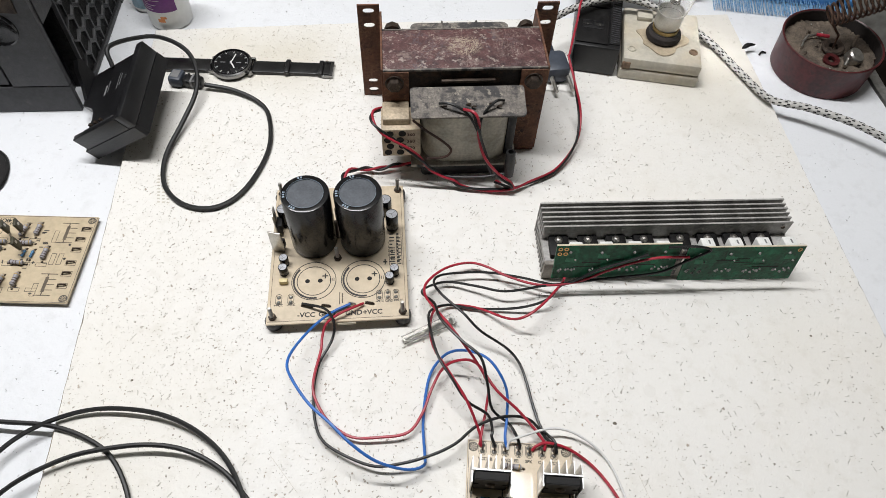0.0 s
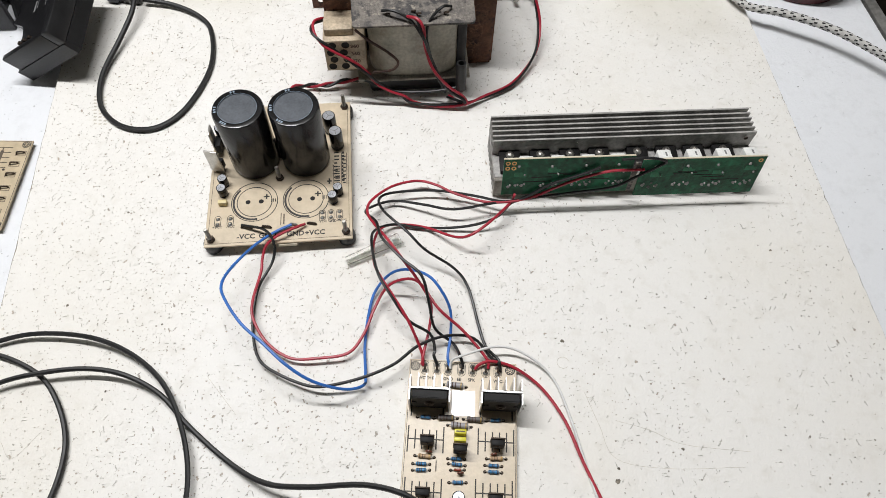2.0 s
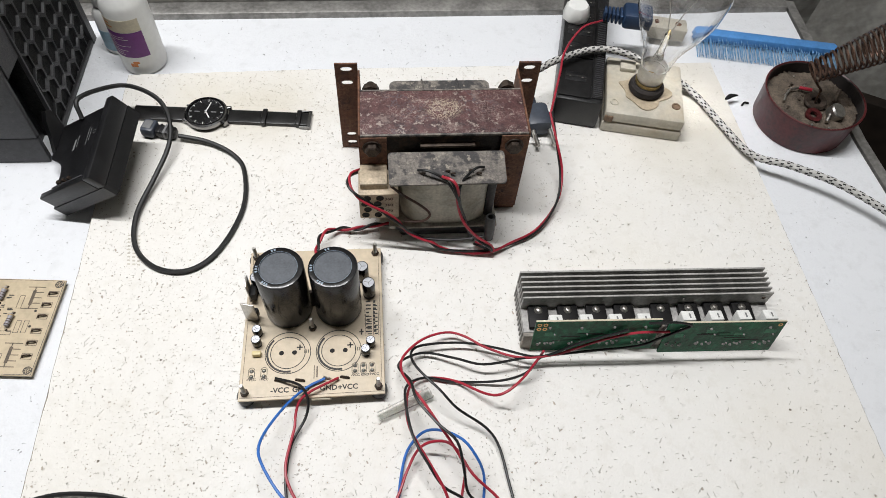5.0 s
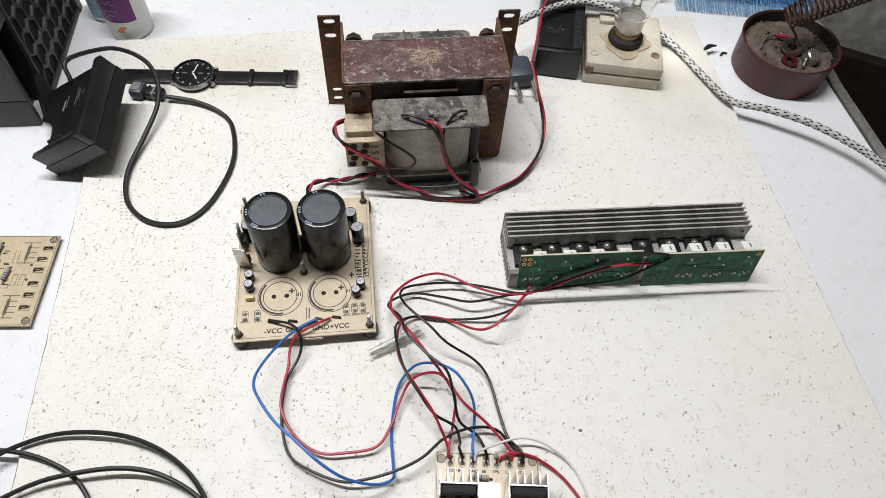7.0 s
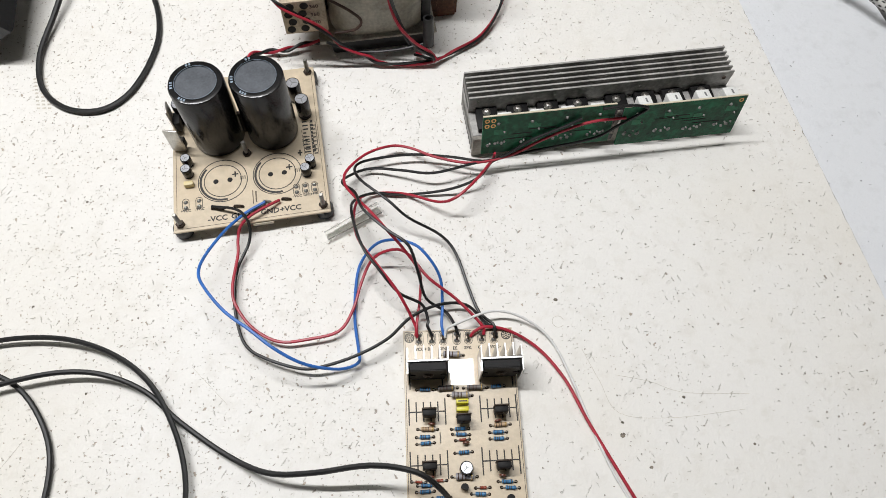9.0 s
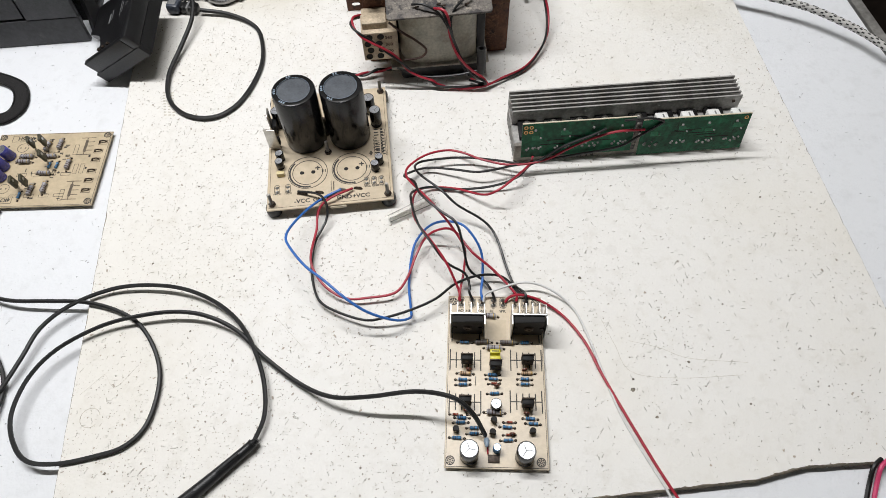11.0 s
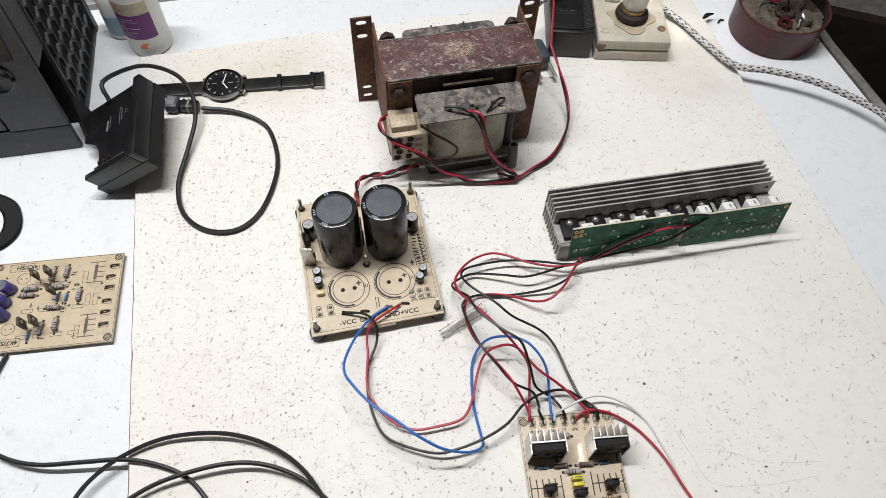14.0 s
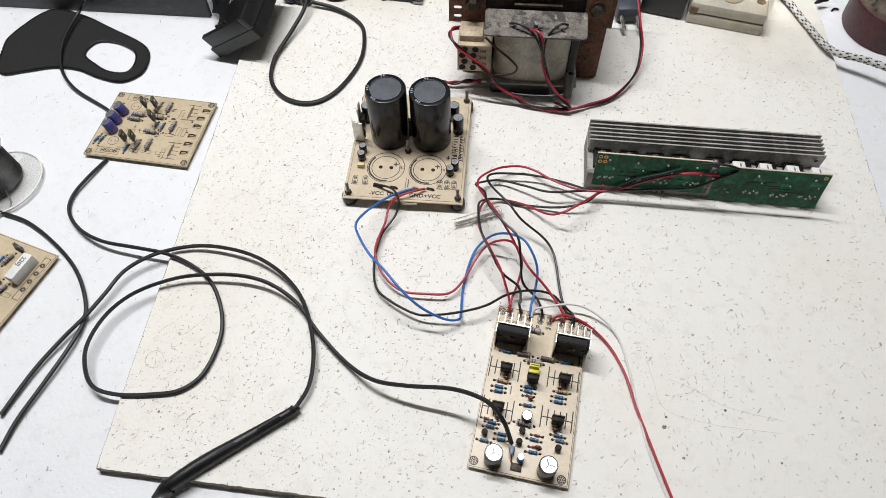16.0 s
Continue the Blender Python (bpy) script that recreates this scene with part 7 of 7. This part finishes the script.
for x, y in ((0.071, 0.022), (0.009, 0.016)):
    bm = B()
    lathe(bm, [(0, 0.0002), (0.0028, 0.0002), (0.003, 0.0008), (0.0042, 0.0010), (0.0046, 0)], 16, pose(x, y, 0.026))
    part("screw", bm, M_BROWNDIRT if x > 0.05 else M_IVORY, lh)
bm = B()
lathe(bm, [(0, 0), (0.0165, 0), (0.0180, 0.003), (0.0170, 0.007), (0.0135, 0.009), (0.013, 0.009)], 32, pose(0.040, 0.040, 0.0272))
part("rubber_ring", bm, M_DARKMATT, lh, "scorched rubber ring")
bm = B()
lathe(bm, [(0.0125, 0.008), (0.0130, 0.012), (0.0118, 0.014), (0.0132, 0.016), (0.0135, 0.030), (0.0140, 0.032), (0.0128, 0.032)], 32, pose(0.040, 0.040, 0.0272))
part("holder_sleeve", bm, M_ALU, lh, "dull metal lamp sleeve")
bm = B()
lathe(bm, [(0, 0.010), (0.0132, 0.010), (0.0134, 0.0135), (0, 0.0135)], 24, pose(0.040, 0.040, 0.0272))
part("brass_collar", bm, M_BRASS, lh)
lamp = thing("light_bulb", "clear glass filament bulb, unlit, in the lamp holder", "light bulb", pose(0.2560, 0.6225, 0.0540, -2, 2, 0))
bm = B()
prof = [(0.0125, 0.0), (0.0150, 0.006), (0.0162, 0.014), (0.0178, 0.022), (0.0225, 0.033), (0.0305, 0.048), (0.0375, 0.066), (0.0405, 0.088), (0.0375, 0.110), (0.0285, 0.126), (0.0150, 0.135), (0, 0.138)]
prof2 = [(max(0, r_ - 0.0006), z_ - (0.0006 if z_ > 0.1 else 0)) for r_, z_ in prof]
lathe(bm, prof + prof2[::-1], 40, None, True)
ob = part("glass", bm, M_GLASS, lamp, "clear glass envelope")
ob.visible_shadow = False
bm = B()
lathe(bm, [(0, 0.014), (0.0052, 0.014), (0.0034, 0.022), (0.0028, 0.040), (0, 0.046)], 24)
part("stem", bm, M_GLASS, lamp).visible_shadow = False
bm = B()
for s in (-1, 1):
    sweep(bm, [(s * 0.002, 0, 0.044), (s * 0.006, 0, 0.062), (s * 0.014, 0, 0.082)], 0.0005, 6)
sweep(bm, [(-0.014 + 0.028 * i / 30, 0.001 * math.sin(i), 0.082 - 0.005 * math.sin(math.pi * i / 30)) for i in range(31)], 0.00025, 5)
part("filament", bm, M_STEEL, lamp)

# beige connector block behind the lamp holder
cn = thing("connector_block", "beige plastic connector block behind the lamp holder", "connector", pose(0.2975, 0.7483, 0.0, 0, 0, -5))
bm = B()
box(bm, -0.024, 0.024, -0.011, 0.011, 0.0, 0.016, 0.002)
part("body", bm, M_IVORY, cn)
for x in (-0.013, 0.013):
    bm = B()
    lathe(bm, [(0, 0), (0.0034, 0), (0.0034, 0.0006), (0.0020, 0.0008), (0, 0.0004)], 16, pose(x, 0.0, 0.016))
    part("screw", bm, M_RUST, cn)

# braided iron cord: white with rows of black flecks
rp = thing("braided_cord", "white braided iron cord flecked with black", "cable")
line = spline(ROPE, 14)
bm = B()
sweep(bm, line, 0.0033, 10)
part("braid", bm, M_ROPE, rp)
bm = B()
total = 0.0
fl = 0
for i in range(1, len(line)):
    seg_ = line[i] - line[i - 1]
    total += seg_.length
    while total > fl * 0.0046:
        t = seg_.normalized()
        side = t.cross(Vector((0, 0, 1))).normalized()
        up = side.cross(t)
        for k in range(5):
            a = radians(72 * k + (36 if fl % 2 else 0))
            nrm = side * math.cos(a) + up * math.sin(a)
            p = line[i] + nrm * 0.0033
            q = nrm.cross(t)
            vs = [bm.verts.new(p + t * (0.0014 * u) + q * (0.0008 * w_) + nrm * h_) for h_ in (0.00025,) for u, w_ in ((-1, -1), (1, -0.6), (1, 1), (-1, 0.6))]
            vs2 = [bm.verts.new(v.co - nrm * 0.0006) for v in vs]
            bm.faces.new(vs)
            for e in range(4):
                bm.faces.new((vs[e], vs2[e], vs2[(e + 1) % 4], vs[(e + 1) % 4]))
        fl += 1
f_ = part("fleck_pattern", bm, M_ROPEMARK, rp)
tagged(f_, kind="stuff")

# ---- soldering iron stand ----
ds = thing("iron_stand", "maroon tin soldering stand filled with rosin crumbs", "soldering stand", pose(0.4320, 0.6325, -0.008) @ Matrix.Diagonal((0.86, 0.86, 0.97, 1)))
bm = B()
lathe(bm, [(0, 0.0), (0.0545, 0.0), (0.0560, 0.002), (0.0580, 0.036), (0.0592, 0.038), (0.0592, 0.0395), (0.0578, 0.0400), (0.0568, 0.0392)], 64)
part("tin", bm, M_TIN, ds, "chipped maroon tin")
# inside of the tin, much darker than its enamel
bm = B()
lathe(bm, [(0.0568, 0.0392), (0.0561, 0.0386), (0.0555, 0.026)], 64)
part("inner_wall", bm, M_DARKMATT, ds, "dark inside of the tin")
bm = B()
bmesh.ops.create_grid(bm, x_segments=46, y_segments=46, size=0.056)
for v in list(bm.verts):
    if v.co.xy.length > 0.0558:
        bm.verts.remove(v)
for v in bm.verts:
    v.co.z = 0.0275 + noise.noise(v.co * 60) * 0.0028 + noise.noise(v.co * 260) * 0.0014
part("rosin_fill", bm, M_DUST, ds, "brown dusty rosin")
bm = B()
lathe(bm, [(0.0055, 0), (0.0125, 0.0), (0.0135, 0.003), (0.0115, 0.005), (0.0055, 0.004)], 28, pose(0.004, -0.002, 0.0290, 6, -4), close=True)
part("washer", bm, M_BOLT, ds)
bm = B()
lathe(bm, [(0.0045, 0), (0.0095, 0.0), (0.0095, 0.003), (0.0045, 0.003)], 24, pose(-0.004, -0.025, 0.0290, 8), close=True)
part("washer", bm, M_TIN, ds)
bm = B()
lathe(bm, [(0, 0), (0.0098, 0), (0.0100, 0.009), (0.0085, 0.0105), (0, 0.0105)], 24, pose(0.021, -0.020, 0.0285, 14, 18))
part("potentiometer", bm, M_STEEL, ds, "small round metal control")
bm = B()
rod(bm, (0.010, -0.034, 0.030), (0.016, -0.022, 0.034), 0.0022, 10)
part("loose_pin", bm, M_STEEL, ds)
for a, c, mt in (((-0.026, 0.014, 0.031), (-0.008, 0.020, 0.033), M_STEEL), ((-0.030, 0.006, 0.030), (-0.022, 0.016, 0.033), M_STEEL), ((-0.012, 0.018, 0.033), (0.002, 0.014, 0.034), M_RED), ((0.028, 0.002, 0.030), (0.036, 0.016, 0.036), M_DUST), ((-0.034, -0.004, 0.030), (-0.031, 0.003, 0.032), M_STEEL)):
    bm = B()
    rod(bm, a, c, 0.0020 if mt is not M_STEEL else 0.0014, 8)
    part("scrap", bm, mt, ds)
for k in range(26):
    bm = B()
    a, q = rnd.uniform(0, 6.28), rnd.uniform(0.01, 0.048)
    bmesh.ops.create_icosphere(bm, subdivisions=1, radius=rnd.uniform(0.0008, 0.0022))
    for v in bm.verts:
        v.co *= rnd.uniform(0.7, 1.2)
    part("crumb", bm, M_DUST if k % 4 else M_PAD, ds, "", pose(q * math.cos(a), q * math.sin(a), 0.0295))
# coil spring holder leaning out over the edge
p0, p1 = Vector((-0.018, 0.005, 0.063)), Vector((0.070, 0.018, 0.112))
ax = (p1 - p0).normalized()
sd = ax.cross(Vector((0, 0, 1))).normalized()
upv = sd.cross(ax)
pts = []
turns = 18
for i in range(turns * 14 + 1):
    t = i / (turns * 14)
    rr = 0.0115 + 0.0105 * t
    a = 2 * math.pi * turns * t
    pts.append(p0 + (p1 - p0) * t + (sd * math.cos(a) + upv * math.sin(a)) * rr)
pts = [Vector((0.004, -0.002, 0.030)), Vector((0.003, 0.0, 0.045))] + pts
bm = B()
sweep(bm, pts, 0.0014, 6)
part("coil_spring", bm, M_SPRING, ds, "burnt steel coil holder")
# the iron resting in it
ir = thing("soldering_iron", "soldering iron resting in the coil holder", "soldering iron", pose(0.4320, 0.6325, -0.008) @ Matrix.Diagonal((0.86, 0.86, 0.97, 1)))
bm = B()
rod(bm, p0 + ax * 0.085, p0 + ax * 0.165, 0.0045, 16)
part("barrel", bm, M_SPRING, ir)
bm = B()
sweep(bm, [p0 + ax * 0.166, p0 + ax * 0.172, p0 + ax * 0.20, p0 + ax * 0.27], 0.009, 20, [0.010, 0.0125, 0.0110, 0.0120])
part("handle", bm, M_BOTTLE, ir, "white handle")

# ---- blue brush against the wall ----
bl = thing("cleaning_brush", "blue plastic brush with pale bristles, lying on the bench", "brush", pose(0.2950, 0.7500, -0.008, 0, 0, -3.5))
bm = B()
box(bm, 0.040, 0.205, 0.0, 0.015, 0.002, 0.014, 0.004)
part("back", bm, M_BLUEPL, bl)
bm = B()
for i in range(132):
    x = 0.044 + i * 0.0012
    for k in range(1 + i % 2):
        z = 0.004 + k * 0.005 + rnd.uniform(-0.002, 0.002)
        x2 = x + rnd.uniform(-0.0004, 0.0004)
        ln = rnd.uniform(0.0235, 0.025)
        w = 0.00030
        a = [bm.verts.new((x + dx, 0.001, z + dz)) for dx, dz in ((-w, -w), (w, -w), (0, w))]
        c = [bm.verts.new((x2 + dx, -ln, max(0.0005, z - 0.002) + dz)) for dx, dz in ((-w, -w), (w, -w), (0, w))]
        for e in range(3):
            bm.faces.new((a[e], a[(e + 1) % 3], c[(e + 1) % 3], c[e]))
tagged(part("bristles", bm, M_BRISTLE, bl), kind="stuff")

# ---- black cloth mask, solder reel, small scraps ----
mk_out = [(-0.501, 0.360), (-0.474, 0.369), (-0.449, 0.380), (-0.421, 0.383), (-0.390, 0.376), (-0.363, 0.376), (-0.349, 0.394), (-0.355, 0.420), (-0.372, 0.435), (-0.415, 0.450), (-0.467, 0.466), (-0.503, 0.464), (-0.522, 0.420), (-0.519, 0.394)]
mk_hole = [(-0.425, 0.405), (-0.405, 0.393), (-0.385, 0.386), (-0.366, 0.389), (-0.363, 0.404), (-0.372, 0.421), (-0.394, 0.430), (-0.415, 0.430), (-0.425, 0.422)]


def closed_spline(pts, step=4):
    q = spline([(x, y, 0) for x, y in pts[-2:] + pts + pts[:3]], step)
    return [(v.x, v.y) for v in q[2 * step:(2 + len(pts)) * step]]


out_, hole_ = closed_spline(mk_out), closed_spline(mk_hole)
bm = B()
vo = [bm.verts.new((x, y, 0)) for x, y in out_]
vh = [bm.verts.new((x, y, 0)) for x, y in hole_]
eo = [bm.edges.new((vo[i], vo[(i + 1) % len(vo)])) for i in range(len(vo))]
eh = [bm.edges.new((vh[i], vh[(i + 1) % len(vh)])) for i in range(len(vh))]
bmesh.ops.triangle_fill(bm, edges=eo + eh, use_beauty=True, use_dissolve=False)
r_ = bmesh.ops.extrude_face_region(bm, geom=bm.faces[:])
bmesh.ops.translate(bm, verts=[v for v in r_["geom"] if isinstance(v, bmesh.types.BMVert)], vec=(0, 0, 0.0024))
mask = thing("cloth_mask", "black foam cloth mask lying flat on the bench", "mask", pose(0, 0, -0.0079))
part("panel", bm, M_FELT, mask)
for nm, pts in (("outer_binding", out_), ("ear_loop_binding", hole_)):
    bm = B()
    sweep(bm, [(x, y, 0.0016) for x, y in pts + pts[:1]], 0.0014, 6)
    part(nm, bm, M_LEATHER, mask)

sl = thing("solder_reel", "reel of solder wire with clear flanges, standing on the bench", "reel", pose(-0.4135, 0.2255, -0.008))
for x, z, rr, mt, lab in ((0.0, 0.0, 0.0400, M_CLEAR, "clear plastic flange"), (-0.012, 0.0400, 0.0330, M_CLEAR, "clear plastic flange")):
    bm = B()
    lathe(bm, [(0.0080, 0), (rr - 0.0015, 0), (rr, 0.0010), (rr - 0.0015, 0.0020), (0.0080, 0.0020)], 48, pose(x, 0, z, 0, -4), True)
    part("flange", bm, mt, sl, lab)
bm = B()
lathe(bm, [(0.0388, 0.0021), (0.0402, 0.0021), (0.0402, 0.0028), (0.0388, 0.0028)], 48, pose(0, 0, 0, 0, -4), True)
part("flange_rim", bm, M_BOTTLE, sl)
bm = B()
prof = [(0.008, 0.0032)]
for i in range(15):
    prof += [(0.0250, 0.0034 + i * 0.00237), (0.0262, 0.0045 + i * 0.00237)]
prof += [(0.0250, 0.0390), (0.008, 0.0390)]
lathe(bm, prof, 40, pose(-0.004, 0, 0, 0, -7), True)
part("solder_winding", bm, M_SOLDERW, sl, "dull grey solder wire")
wire("solder_end", [(-0.3935, 0.2125, 0.004), (-0.388, 0.205, -0.003), (-0.389, 0.196, -0.006), (-0.400, 0.178, -0.0072)], 0.0006, M_PAD, "loose end of solder wire", "wire")
bm = B()
sweep(bm, spline([(0.3530, 0.6470, 0.0010), (0.3600, 0.6520, 0.0018), (0.3680, 0.6545, 0.0010)]), 0.0022, 8, [0.0008, 0.0018, 0.0024, 0.0026, 0.0024, 0.0020, 0.0016, 0.0012, 0.0008])
solid("plastic_scrap", bm, M_EPOXY, "small black plastic scrap on the board's edge", "scrap")
bm = B()
sweep(bm, spline([(0.3745, 0.6480, -0.0070), (0.3775, 0.6520, -0.0060), (0.3825, 0.6525, -0.0070)]), 0.0010, 8)
solid("plastic_scrap", bm, M_EPOXY, "tiny black hooked scrap beside the solder stand", "scrap")
